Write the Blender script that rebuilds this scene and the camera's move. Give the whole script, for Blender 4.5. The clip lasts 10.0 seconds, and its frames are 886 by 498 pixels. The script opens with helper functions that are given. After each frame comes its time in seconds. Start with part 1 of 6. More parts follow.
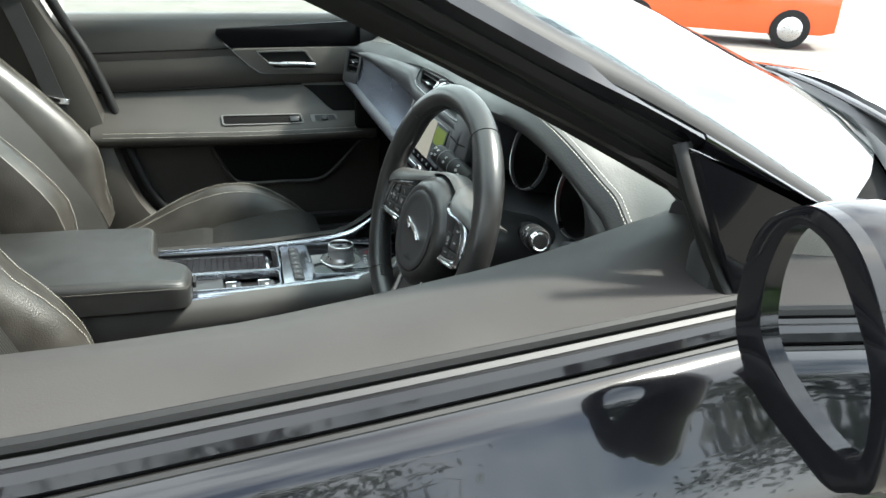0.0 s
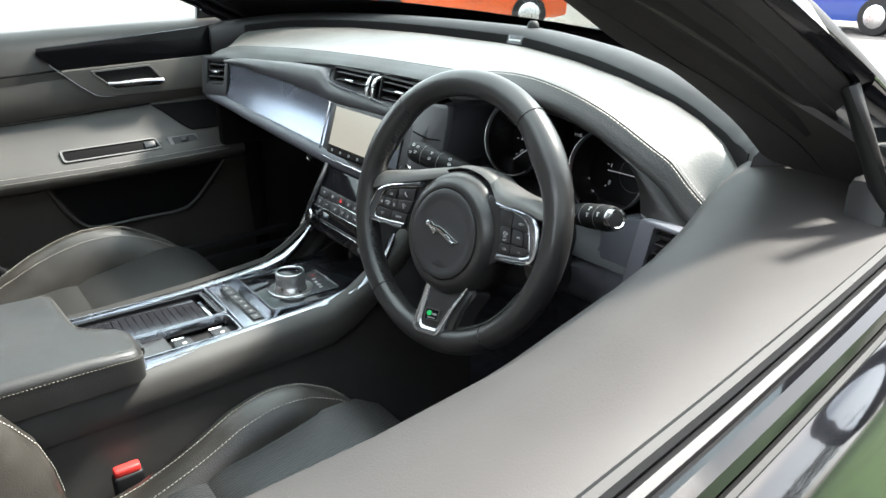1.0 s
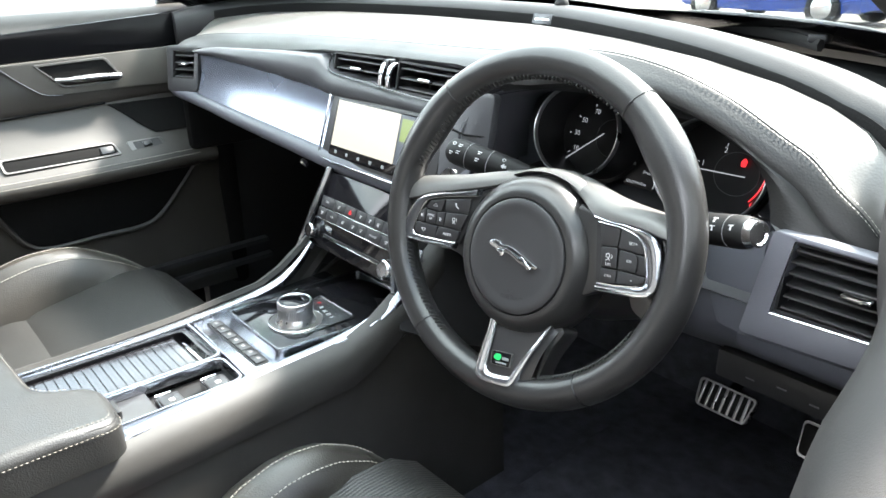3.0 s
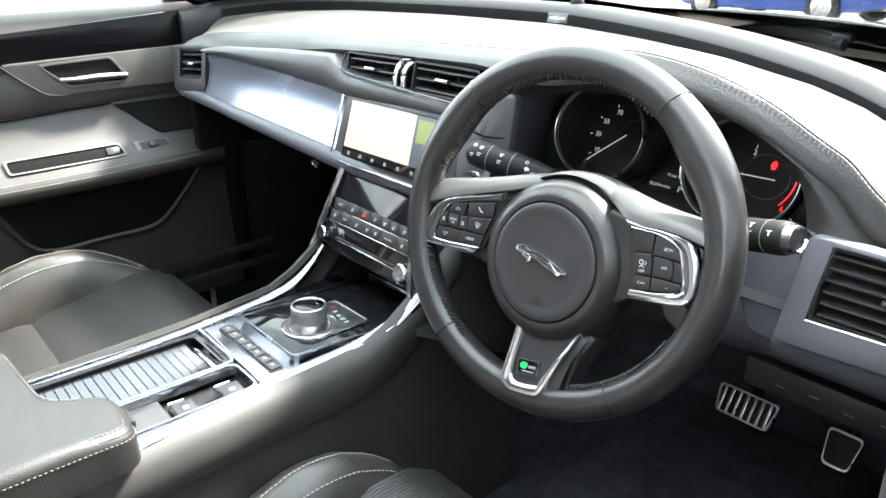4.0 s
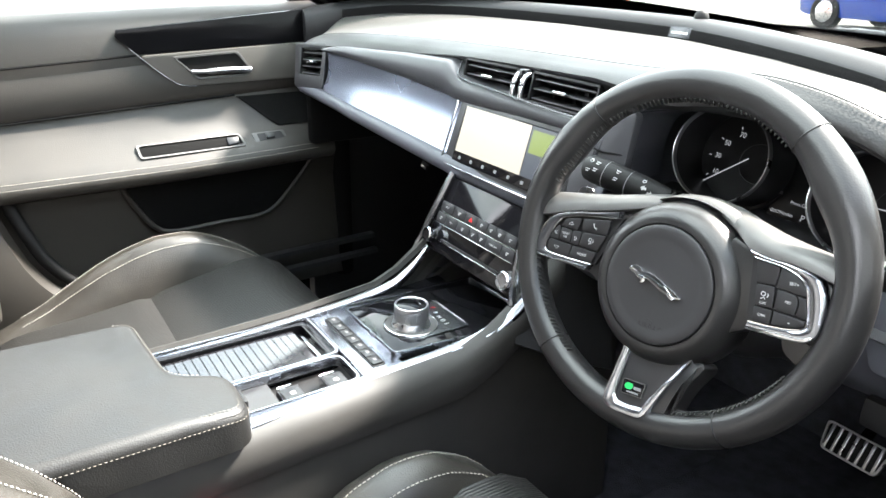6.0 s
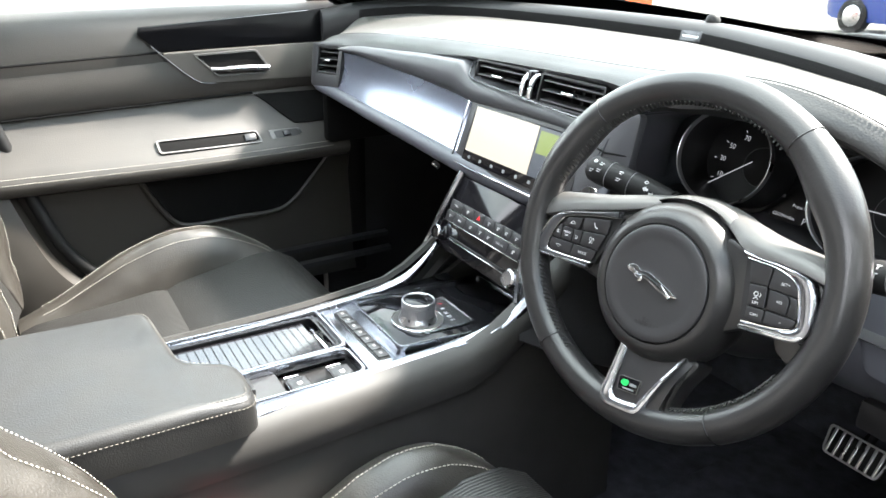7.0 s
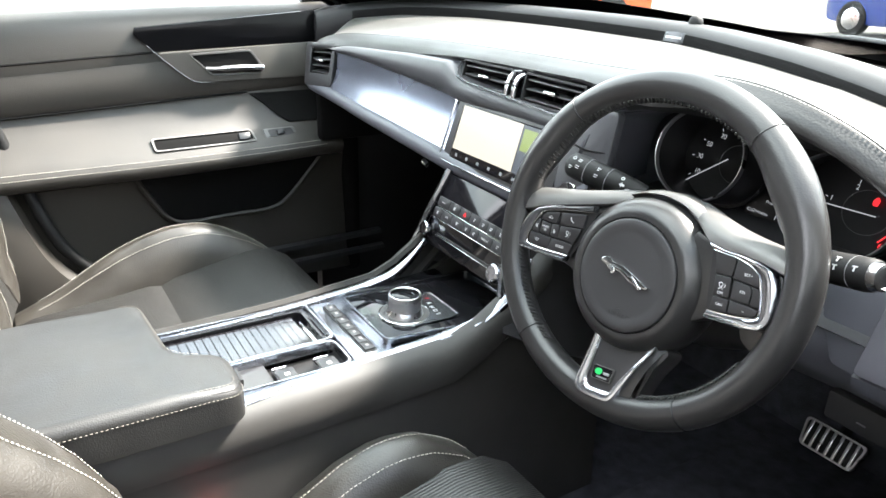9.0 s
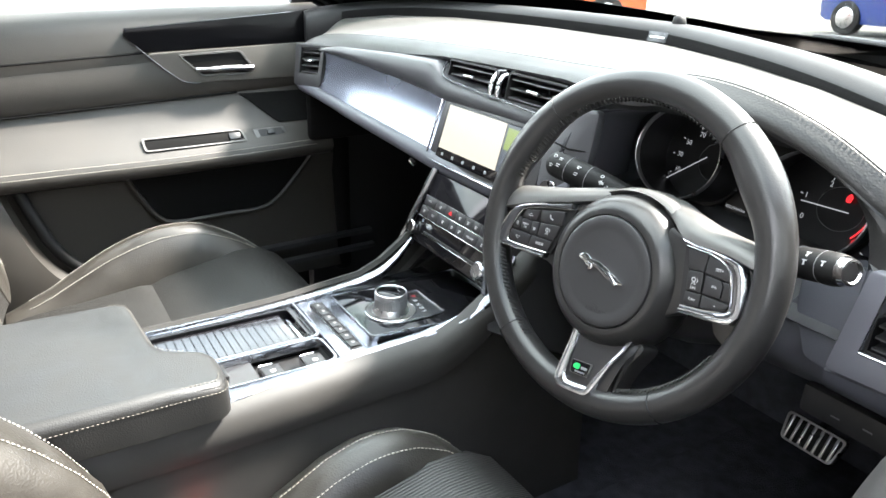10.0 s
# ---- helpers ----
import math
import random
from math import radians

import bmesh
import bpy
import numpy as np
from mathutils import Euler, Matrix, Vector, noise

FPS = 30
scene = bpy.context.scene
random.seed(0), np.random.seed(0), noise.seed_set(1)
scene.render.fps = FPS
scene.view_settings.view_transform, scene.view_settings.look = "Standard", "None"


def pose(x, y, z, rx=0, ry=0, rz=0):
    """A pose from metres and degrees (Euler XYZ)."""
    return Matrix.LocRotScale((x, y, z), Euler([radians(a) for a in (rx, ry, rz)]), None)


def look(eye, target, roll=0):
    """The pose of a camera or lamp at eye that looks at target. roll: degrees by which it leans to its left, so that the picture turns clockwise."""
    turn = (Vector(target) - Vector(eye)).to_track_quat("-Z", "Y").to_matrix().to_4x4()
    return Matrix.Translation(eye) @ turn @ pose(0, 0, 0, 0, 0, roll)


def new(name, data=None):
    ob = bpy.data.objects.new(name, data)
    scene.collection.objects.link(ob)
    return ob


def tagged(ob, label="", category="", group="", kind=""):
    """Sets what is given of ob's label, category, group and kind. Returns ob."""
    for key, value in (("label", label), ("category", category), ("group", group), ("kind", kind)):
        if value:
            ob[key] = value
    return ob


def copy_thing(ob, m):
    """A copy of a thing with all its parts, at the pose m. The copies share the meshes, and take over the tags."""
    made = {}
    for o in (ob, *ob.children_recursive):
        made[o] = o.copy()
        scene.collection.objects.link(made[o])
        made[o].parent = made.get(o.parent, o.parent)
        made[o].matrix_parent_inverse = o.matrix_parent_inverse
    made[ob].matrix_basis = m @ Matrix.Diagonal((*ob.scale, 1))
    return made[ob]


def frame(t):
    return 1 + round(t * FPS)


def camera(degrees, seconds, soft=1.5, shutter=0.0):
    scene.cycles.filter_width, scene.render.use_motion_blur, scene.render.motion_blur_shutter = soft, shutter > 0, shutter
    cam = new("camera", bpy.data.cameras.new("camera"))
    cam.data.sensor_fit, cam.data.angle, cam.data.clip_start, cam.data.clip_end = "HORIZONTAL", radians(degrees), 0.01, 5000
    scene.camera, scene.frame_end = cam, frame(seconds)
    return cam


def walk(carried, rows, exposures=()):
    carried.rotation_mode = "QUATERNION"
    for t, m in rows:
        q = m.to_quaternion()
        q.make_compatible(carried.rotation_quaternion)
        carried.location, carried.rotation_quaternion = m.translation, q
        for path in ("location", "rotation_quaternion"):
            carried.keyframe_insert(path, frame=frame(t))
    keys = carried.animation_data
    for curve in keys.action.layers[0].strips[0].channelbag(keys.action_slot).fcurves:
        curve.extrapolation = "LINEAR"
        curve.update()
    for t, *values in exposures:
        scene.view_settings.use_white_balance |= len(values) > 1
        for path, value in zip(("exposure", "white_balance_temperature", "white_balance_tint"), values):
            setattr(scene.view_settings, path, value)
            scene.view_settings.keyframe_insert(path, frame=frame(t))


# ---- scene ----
cam = camera(64.1, 10.0)
PATH = [
    (0, (1.283, -0.207, 1.192), (-0.476, 0.353, 0.422), 3.2),
    (0.4, (1.191, -0.337, 1.171), (-0.467, 0.496, 0.423), 2.1),
    (0.5, (1.161, -0.36, 1.164), (-0.472, 0.522, 0.419), 1.1),
    (1, (1.063, -0.464, 1.149), (-0.426, 0.643, 0.403), -0.0),
    (1.5, (0.957, -0.478, 1.134), (-0.466, 0.71, 0.383), -0.4),
    (2, (0.887, -0.454, 1.118), (-0.529, 0.742, 0.366), -0.5),
    (3.5, (0.822, -0.436, 1.101), (-0.584, 0.772, 0.349), -0.4),
    (4, (0.803, -0.443, 1.101), (-0.602, 0.765, 0.347), -0.4),
    (4.5, (0.787, -0.456, 1.103), (-0.625, 0.742, 0.348), 0.1),
    (5, (0.777, -0.462, 1.105), (-0.687, 0.672, 0.349), 0.4),
    (5.5, (0.782, -0.468, 1.111), (-0.729, 0.603, 0.355), 0.7),
    (6, (0.792, -0.471, 1.116), (-0.755, 0.546, 0.358), 1.1),
    (7.5, (0.827, -0.465, 1.119), (-0.751, 0.503, 0.362), 1.6),
    (8, (0.834, -0.464, 1.118), (-0.746, 0.502, 0.362), 1.6),
    (8.5, (0.839, -0.461, 1.118), (-0.739, 0.508, 0.363), 1.7),
    (9, (0.849, -0.462, 1.12), (-0.728, 0.51, 0.366), 1.7),
    (9.5, (0.859, -0.46, 1.12), (-0.716, 0.515, 0.365), 1.6),
    (10, (0.868, -0.453, 1.122), (-0.705, 0.526, 0.368), 1.6),
]
walk(cam, [(t, look(eye, target, roll)) for t, eye, target, roll in PATH], [(0, 2.3, 6300, 2), (0.5, 2.5, 6320, 4), (1.0, 2.7, 6350, 6), (2.0, 3.4, 6330, 7.5), (3.5, 3.65, 6380, 8), (6.0, 3.6, 6480, 9.5), (10, 3.6, 6480, 9.5)])

# ---- world, sun, exposure ----
world = bpy.data.worlds.new("sky")
scene.world = world
world.use_nodes = True
wn = world.node_tree.nodes
sky = wn.new("ShaderNodeTexSky")
sky.sky_type, sky.sun_disc = "NISHITA", False
SUN_AZ, SUN_EL = 10.0, 51.0   # degrees from straight ahead towards the driver's side, and above the horizon
sky.sun_elevation, sky.sun_rotation = radians(SUN_EL), radians(SUN_AZ)
sky.dust_density = 3.0
# broken bright cloud over the blue
wl = world.node_tree.links
wc, cl, ramp, mixc = wn.new("ShaderNodeTexCoord"), wn.new("ShaderNodeTexNoise"), wn.new("ShaderNodeMapRange"), wn.new("ShaderNodeMix")
cl.inputs["Scale"].default_value, cl.inputs["Detail"].default_value = 2.2, 6
ramp.inputs["From Min"].default_value, ramp.inputs["From Max"].default_value = 0.36, 0.56
mixc.data_type = "RGBA"
mixc.inputs["B"].default_value = (11.2, 11.4, 12.0, 1)
wl.new(wc.outputs["Generated"], cl.inputs["Vector"])
wl.new(cl.outputs["Fac"], ramp.inputs["Value"])
wl.new(ramp.outputs["Result"], mixc.inputs["Factor"])
wl.new(sky.outputs["Color"], mixc.inputs["A"])
wl.new(mixc.outputs["Result"], wn["Background"].inputs["Color"])
wn["Background"].inputs["Strength"].default_value = 0.10
sun_from = Vector((math.sin(radians(SUN_AZ)) * math.cos(radians(SUN_EL)), math.cos(radians(SUN_AZ)) * math.cos(radians(SUN_EL)), math.sin(radians(SUN_EL))))
sun = new("sun", bpy.data.lights.new("sun", "SUN"))
sun.data.energy, sun.data.angle, sun.data.color = 3.3, radians(6), (1.0, 0.94, 0.87)
sun.matrix_world = look(sun_from * 20, (0, 0, 0))


# ---- materials ----
def mat(name, color, rough=0.5, metal=0.0, grain=0.0, grain_size=0.002, vary=0.0, vary_size=0.05, coat=0.0, spec=0.5, cells=False, rough_vary=0.0):
    """A surface with fine relief (grain), blotches of tone (vary) and of gloss (rough_vary), sizes in metres."""
    m = bpy.data.materials.new(name)
    m.use_nodes = True
    nt = m.node_tree
    b = nt.nodes["Principled BSDF"]
    b.inputs["Base Color"].default_value = (*color, 1)
    b.inputs["Roughness"].default_value = rough
    b.inputs["Metallic"].default_value = metal
    b.inputs["Specular IOR Level"].default_value = spec
    b.inputs["Coat Weight"].default_value = coat
    b.inputs["Coat Roughness"].default_value = 0.03
    tc = nt.nodes.new("ShaderNodeTexCoord")
    if grain:
        if cells:
            tx = nt.nodes.new("ShaderNodeTexVoronoi")
            tx.feature = "SMOOTH_F1"
            out = tx.outputs["Distance"]
        else:
            tx = nt.nodes.new("ShaderNodeTexNoise")
            tx.inputs["Detail"].default_value = 4
            out = tx.outputs["Fac"]
        tx.inputs["Scale"].default_value = 1 / grain_size
        nt.links.new(tc.outputs["Object"], tx.inputs["Vector"])
        bp = nt.nodes.new("ShaderNodeBump")
        bp.inputs["Strength"].default_value = grain
        bp.inputs["Distance"].default_value = grain_size * 0.5
        nt.links.new(out, bp.inputs["Height"])
        nt.links.new(bp.outputs["Normal"], b.inputs["Normal"])
    if vary or rough_vary:
        nz = nt.nodes.new("ShaderNodeTexNoise")
        nz.inputs["Scale"].default_value = 1 / vary_size
        nz.inputs["Detail"].default_value = 5
        nt.links.new(tc.outputs["Object"], nz.inputs["Vector"])
        if vary:
            mp = nt.nodes.new("ShaderNodeMapRange")
            mp.inputs["From Min"].default_value, mp.inputs["From Max"].default_value = 0.3, 0.7
            mp.inputs["To Min"].default_value, mp.inputs["To Max"].default_value = 1 - vary, 1 + vary
            mx = nt.nodes.new("ShaderNodeVectorMath")
            mx.operation = "SCALE"
            mx.inputs[0].default_value = color
            nt.links.new(nz.outputs["Fac"], mp.inputs["Value"])
            nt.links.new(mp.outputs["Result"], mx.inputs["Scale"])
            nt.links.new(mx.outputs["Vector"], b.inputs["Base Color"])
        if rough_vary:
            mr = nt.nodes.new("ShaderNodeMapRange")
            mr.inputs["From Min"].default_value, mr.inputs["From Max"].default_value = 0.3, 0.7
            mr.inputs["To Min"].default_value, mr.inputs["To Max"].default_value = max(0.02, rough - rough_vary), rough + rough_vary
            nt.links.new(nz.outputs["Fac"], mr.inputs["Value"])
            nt.links.new(mr.outputs["Result"], b.inputs["Roughness"])
    return m


def glow(name, color, strength):
    m = bpy.data.materials.new(name)
    m.use_nodes = True
    b = m.node_tree.nodes["Principled BSDF"]
    b.inputs["Base Color"].default_value = (0.01, 0.01, 0.01, 1)
    b.inputs["Roughness"].default_value = 0.25
    b.inputs["Emission Color"].default_value = (*color, 1)
    b.inputs["Emission Strength"].default_value = strength
    return m


LEATHER = mat("black grained leather", (0.0135, 0.0135, 0.013), 0.5, grain=0.32, grain_size=0.0015, vary=0.18, vary_size=0.05, cells=True, rough_vary=0.07)
# one black leather in two tones: paled for the sunlit pad, darker for shaded faces
DASH_LEATHER_LIT = mat("black dash leather, sunlit tone", (0.062, 0.060, 0.056), 0.36, grain=0.12, grain_size=0.0022, vary=0.1, vary_size=0.08, cells=True, rough_vary=0.05, spec=0.6)
DASH_LEATHER_SHADED = mat("black dash leather, shaded tone", (0.0125, 0.0125, 0.012), 0.46, grain=0.2, grain_size=0.0022, vary=0.1, vary_size=0.08, cells=True, rough_vary=0.05)
SEAT_LEATHER = mat("black seat leather", (0.027, 0.0245, 0.021), 0.37, grain=0.30, grain_size=0.0020, vary=0.25, vary_size=0.06, cells=True, rough_vary=0.08)
WHEEL_LEATHER = mat("smooth wheel leather", (0.0185, 0.0182, 0.018), 0.31, grain=0.12, grain_size=0.0016, vary=0.15, vary_size=0.04, cells=True, rough_vary=0.02)
SOFT = mat("soft black plastic", (0.0205, 0.0205, 0.0215), 0.44, grain=0.15, grain_size=0.0012, vary=0.12, vary_size=0.08, rough_vary=0.05)
DARK = mat("dark hard plastic", (0.006, 0.006, 0.0065), 0.55, grain=0.15, grain_size=0.0015, vary=0.15, vary_size=0.1)
GLOSS = mat("piano black", (0.006, 0.006, 0.007), 0.06, spec=0.3, rough_vary=0.03, vary_size=0.04)
ROLL = mat("slate soft trim", (0.072, 0.075, 0.088), 0.46, grain=0.15, grain_size=0.0014, vary=0.08, vary_size=0.1, rough_vary=0.05)
CHARCOAL = mat("charcoal soft trim", (0.036, 0.0365, 0.040), 0.44, grain=0.15, grain_size=0.0014, vary=0.1, vary_size=0.08, rough_vary=0.05)
SATIN = mat("satin console metal", (0.36, 0.375, 0.41), 0.24, metal=1.0, grain=0.03, grain_size=0.0006, vary=0.05, vary_size=0.05, rough_vary=0.05)
FASCIA = mat("brushed aluminium fascia", (0.24, 0.265, 0.33), 0.27, metal=0.9, grain=0.05, grain_size=0.0008, vary=0.05, vary_size=0.12, rough_vary=0.012)
CHROME = mat("satin chrome", (0.72, 0.73, 0.75), 0.16, metal=1.0, rough_vary=0.05, vary_size=0.03)
SILVER = mat("brushed silver", (0.55, 0.55, 0.56), 0.3, metal=1.0, grain=0.05, grain_size=0.0006, rough_vary=0.06, vary_size=0.03)
DOORGREY = mat("grey door inlay", (0.090, 0.084, 0.075), 0.45, metal=0.25, grain=0.12, grain_size=0.001, vary=0.06, vary_size=0.1)
DOORTRIM = mat("dark grey door leather", (0.0235, 0.0207, 0.0172), 0.50, grain=0.24, grain_size=0.0016, vary=0.12, vary_size=0.1, cells=True, rough_vary=0.06)
CARPET = mat("black carpet", (0.068, 0.070, 0.083), 0.95, grain=1.0, grain_size=0.003, vary=0.3, vary_size=0.03, spec=0.1)
TITAN = mat("satin silver spoke trim", (0.095, 0.093, 0.090), 0.45, metal=0.5, grain=0.05, grain_size=0.0008, rough_vary=0.05, vary_size=0.03)
YOKE = mat("satin blue-silver metal", (0.62, 0.64, 0.68), 0.22, metal=1.0, grain=0.03, grain_size=0.0006, rough_vary=0.03, vary_size=0.02)
SMOKE = mat("smoked satin bezel", (0.075, 0.077, 0.082), 0.24, metal=0.6, rough_vary=0.04, vary_size=0.03)
KEY = mat("black rubberised key", (0.012, 0.012, 0.013), 0.42, grain=0.1, grain_size=0.001)
RUBBER = mat("black rubber", (0.005, 0.005, 0.005), 0.6, spec=0.3, grain=0.1, grain_size=0.002, vary=0.2, vary_size=0.05)
PAINT = mat("black metallic paint", (0.004, 0.004, 0.005), 0.12, coat=0.75, spec=0.15, rough_vary=0.03, vary_size=0.2)
STITCH = mat("pale grey thread", (0.11, 0.102, 0.088), 0.8)
PAD_THREAD = mat("pale dash thread", (0.40, 0.385, 0.35), 0.8)
SEAT_THREAD = mat("off-white seat thread", (0.34, 0.32, 0.28), 0.8)
LACE = mat("dark grey lacing thread", (0.020, 0.0195, 0.018), 0.7)
WHITEINK = mat("white print", (0.45, 0.45, 0.45), 0.6)
GREYINK = mat("grey print", (0.16, 0.16, 0.165), 0.6)
REDINK = glow("red lamp", (1.0, 0.03, 0.04), 0.12)
GREENINK = mat("green enamel", (0.02, 0.42, 0.10), 0.35)
REDPLASTIC = mat("red buckle plastic", (0.55, 0.035, 0.03), 0.45, grain=0.1, grain_size=0.002)
WHITEGLOW = glow("lit white figures", (0.9, 0.93, 1.0), 0.035)
MIRROR = mat("mirror glass", (0.86, 0.88, 0.9), 0.015, metal=1.0)
LINING = mat("dark pillar cloth", (0.022, 0.020, 0.019), 0.8, grain=0.4, grain_size=0.002, vary=0.12, vary_size=0.05, spec=0.3)
STRIP = mat("dark lacquered strip", (0.004, 0.004, 0.0045), 0.16, spec=0.10, rough_vary=0.04, vary_size=0.1)
HEADLINER = mat("pale headliner cloth", (0.20, 0.19, 0.18), 0.9, grain=0.3, grain_size=0.003, vary=0.05, vary_size=0.1)
BELT = mat("black webbing", (0.02, 0.02, 0.02), 0.7, grain=0.5, grain_size=0.0015)


def pane_material(name, tint):
    m = bpy.data.materials.new(name)
    m.use_nodes = True
    nt = m.node_tree
    nt.nodes.remove(nt.nodes["Principled BSDF"])
    tr, gl, mx = (nt.nodes.new("ShaderNode" + k) for k in ("BsdfTransparent", "BsdfGlossy", "MixShader"))
    lw, po, mr = nt.nodes.new("ShaderNodeLayerWeight"), nt.nodes.new("ShaderNodeMath"), nt.nodes.new("ShaderNodeMapRange")
    tr.inputs["Color"].default_value = (*tint, 1)
    gl.inputs["Roughness"].default_value = 0.01
    lw.inputs["Blend"].default_value = 0.5
    po.operation = "POWER"
    po.inputs[1].default_value = 5.0
    mr.inputs["To Min"].default_value, mr.inputs["To Max"].default_value = 0.03, 0.85
    nt.links.new(lw.outputs["Facing"], po.inputs[0])
    nt.links.new(po.outputs["Value"], mr.inputs["Value"])
    nt.links.new(mr.outputs["Result"], mx.inputs["Fac"])
    nt.links.new(tr.outputs["BSDF"], mx.inputs[1])
    nt.links.new(gl.outputs["BSDF"], mx.inputs[2])
    nt.links.new(mx.outputs["Shader"], nt.nodes["Material Output"].inputs["Surface"])
    return m


def ribbed(name, color, pitch):
    """Leather with fine lengthwise ribs and pin holes."""
    m = mat(name, color, 0.48, grain=0.25, grain_size=0.0022, vary=0.15, vary_size=0.05, cells=True)
    nt = m.node_tree
    tc, wv, bp = nt.nodes.new("ShaderNodeTexCoord"), nt.nodes.new("ShaderNodeTexWave"), nt.nodes.new("ShaderNodeBump")
    wv.bands_direction = "X"
    wv.inputs["Scale"].default_value = 0.314 / pitch
    bp.inputs["Strength"].default_value, bp.inputs["Distance"].default_value = 0.5, 0.0012
    b = nt.nodes["Principled BSDF"]
    first = b.inputs["Normal"].links[0].from_node
    nt.links.new(tc.outputs["Object"], wv.inputs["Vector"])
    nt.links.new(wv.outputs["Fac"], bp.inputs["Height"])
    nt.links.new(first.outputs["Normal"], bp.inputs["Normal"])
    nt.links.new(bp.outputs["Normal"], b.inputs["Normal"])
    return m


PERF = ribbed("ribbed perforated leather", (0.0115, 0.0108, 0.0098), 0.005)
GLASS = pane_material("window glass", (0.86, 0.9, 0.88))
PRIVACY = pane_material("dark privacy glass", (0.22, 0.23, 0.23))


# ---- building helpers ----
def part(name, bm, material, parent=None, label="", smooth=40, M=None):
    """Links a bmesh as one mesh object; material may be a list, by face material_index."""
    if M is not None:
        bm.transform(M)
    bmesh.ops.recalc_face_normals(bm, faces=bm.faces)
    me = bpy.data.meshes.new(name)
    bm.to_mesh(me)
    bm.free()
    for x in material if isinstance(material, (list, tuple)) else [material]:
        me.materials.append(x)
    for p in me.polygons:
        p.use_smooth = True
    me.set_sharp_from_angle(angle=radians(smooth))
    ob = new(name, me)
    if parent is not None:
        ob.parent = parent
        if parent.type == "EMPTY":
            ob.matrix_parent_inverse = Matrix.Translation(-parent.location)
    if label:
        tagged(ob, label)
    return ob


def thing(name, at, label, category, group="", kind=""):
    ob = new(name)
    ob.location = at
    ob.empty_display_size = 0.05
    return tagged(ob, label, category, group, kind)


def spl(pts, n=8, closed=False):
    """A smooth curve through points (any dimension), n steps a span."""
    P = [Vector(p) for p in pts]
    k = len(P)
    out = []
    for i in range(k if closed else k - 1):
        p1, p2 = P[i], P[(i + 1) % k]
        p0 = P[(i - 1) % k] if closed or i > 0 else p1 * 2 - p2
        p3 = P[(i + 2) % k] if closed or i + 2 < k else p2 * 2 - p1
        for j in range(n):
            t = j / n
            out.append(0.5 * (2 * p1 + (p2 - p0) * t + (2 * p0 - 5 * p1 + 4 * p2 - p3) * t * t + (3 * p1 - p0 - 3 * p2 + p3) * t ** 3))
    if not closed:
        out.append(P[-1])
    return out


def at_x(table, x):
    """Smooth look-up in rows (x, value, ...), by cosine steps."""
    if x <= table[0][0]:
        return table[0][1:]
    for a, b in zip(table, table[1:]):
        if x <= b[0]:
            t = (x - a[0]) / (b[0] - a[0])
            return tuple(p + (q - p) * t for p, q in zip(a[1:], b[1:]))
    return table[-1][1:]


def loft(secs, ring=True, caps=True):
    """A skin over sections of equal point count; ring: each section is closed."""
    bm = bmesh.new()
    rows = [[bm.verts.new(p) for p in s] for s in secs]
    k = len(rows[0])
    for a, b in zip(rows, rows[1:]):
        for j in range(k if ring else k - 1):
            j2 = (j + 1) % k
            bm.faces.new((a[j], a[j2], b[j2], b[j]))
    if ring and caps:
        bm.faces.new(rows[0])
        bm.faces.new(rows[-1])
    return bm


INSIDE = np.array((0.45, -0.45, 1.1))   # a point in the cabin that trim faces look towards


def slab(rows, thick, inner=False):
    """A sheet of points (rows of equal length) given a thickness along its normals; inner: away from the cabin."""
    P = np.array([[tuple(p) for p in r] for r in rows])
    du, dv = np.gradient(P, axis=0), np.gradient(P, axis=1)
    n = np.cross(du, dv)
    n /= np.maximum(np.linalg.norm(n, axis=2, keepdims=True), 1e-9)
    if inner and ((INSIDE - P) * n).sum() < 0:
        n = -n
    Q = P - n * thick
    bm = bmesh.new()
    a = [[bm.verts.new(p) for p in r] for r in P]
    b = [[bm.verts.new(p) for p in r] for r in Q]
    R, C = len(a), len(a[0])
    for i in range(R - 1):
        for j in range(C - 1):
            bm.faces.new((a[i][j], a[i][j + 1], a[i + 1][j + 1], a[i + 1][j]))
            bm.faces.new((b[i][j], b[i + 1][j], b[i + 1][j + 1], b[i][j + 1]))
        for j in (0, C - 1):
            bm.faces.new((a[i][j], a[i + 1][j], b[i + 1][j], b[i][j]))
    for j in range(C - 1):
        for i in (0, R - 1):
            bm.faces.new((a[i][j], a[i][j + 1], b[i][j + 1], b[i][j]))
    return bm


def box(c, s, bevel=0.002, seg=2, M=None):
    bm = bmesh.new()
    bmesh.ops.create_cube(bm, size=1, matrix=Matrix.Translation(c) @ Matrix.Diagonal((*s, 1)))
    if bevel:
        bmesh.ops.bevel(bm, geom=list(bm.edges), offset=min(bevel, min(s) * 0.45), segments=seg, affect="EDGES", profile=0.5)
    if M is not None:
        bm.transform(M)
    return bm


def rounded(poly, r, n=4):
    """A polygon's corners rounded; points (x, y)."""
    out = []
    k = len(poly)
    for i in range(k):
        p, a, b = Vector(poly[i]), Vector(poly[i - 1]), Vector(poly[(i + 1) % k])
        da, db = (a - p), (b - p)
        rr = min(r, da.length * 0.45, db.length * 0.45)
        s, e = p + da.normalized() * rr, p + db.normalized() * rr
        for j in range(n + 1):
            t = j / n
            out.append(s * (1 - t) ** 2 + p * 2 * t * (1 - t) + e * t * t)
    return out


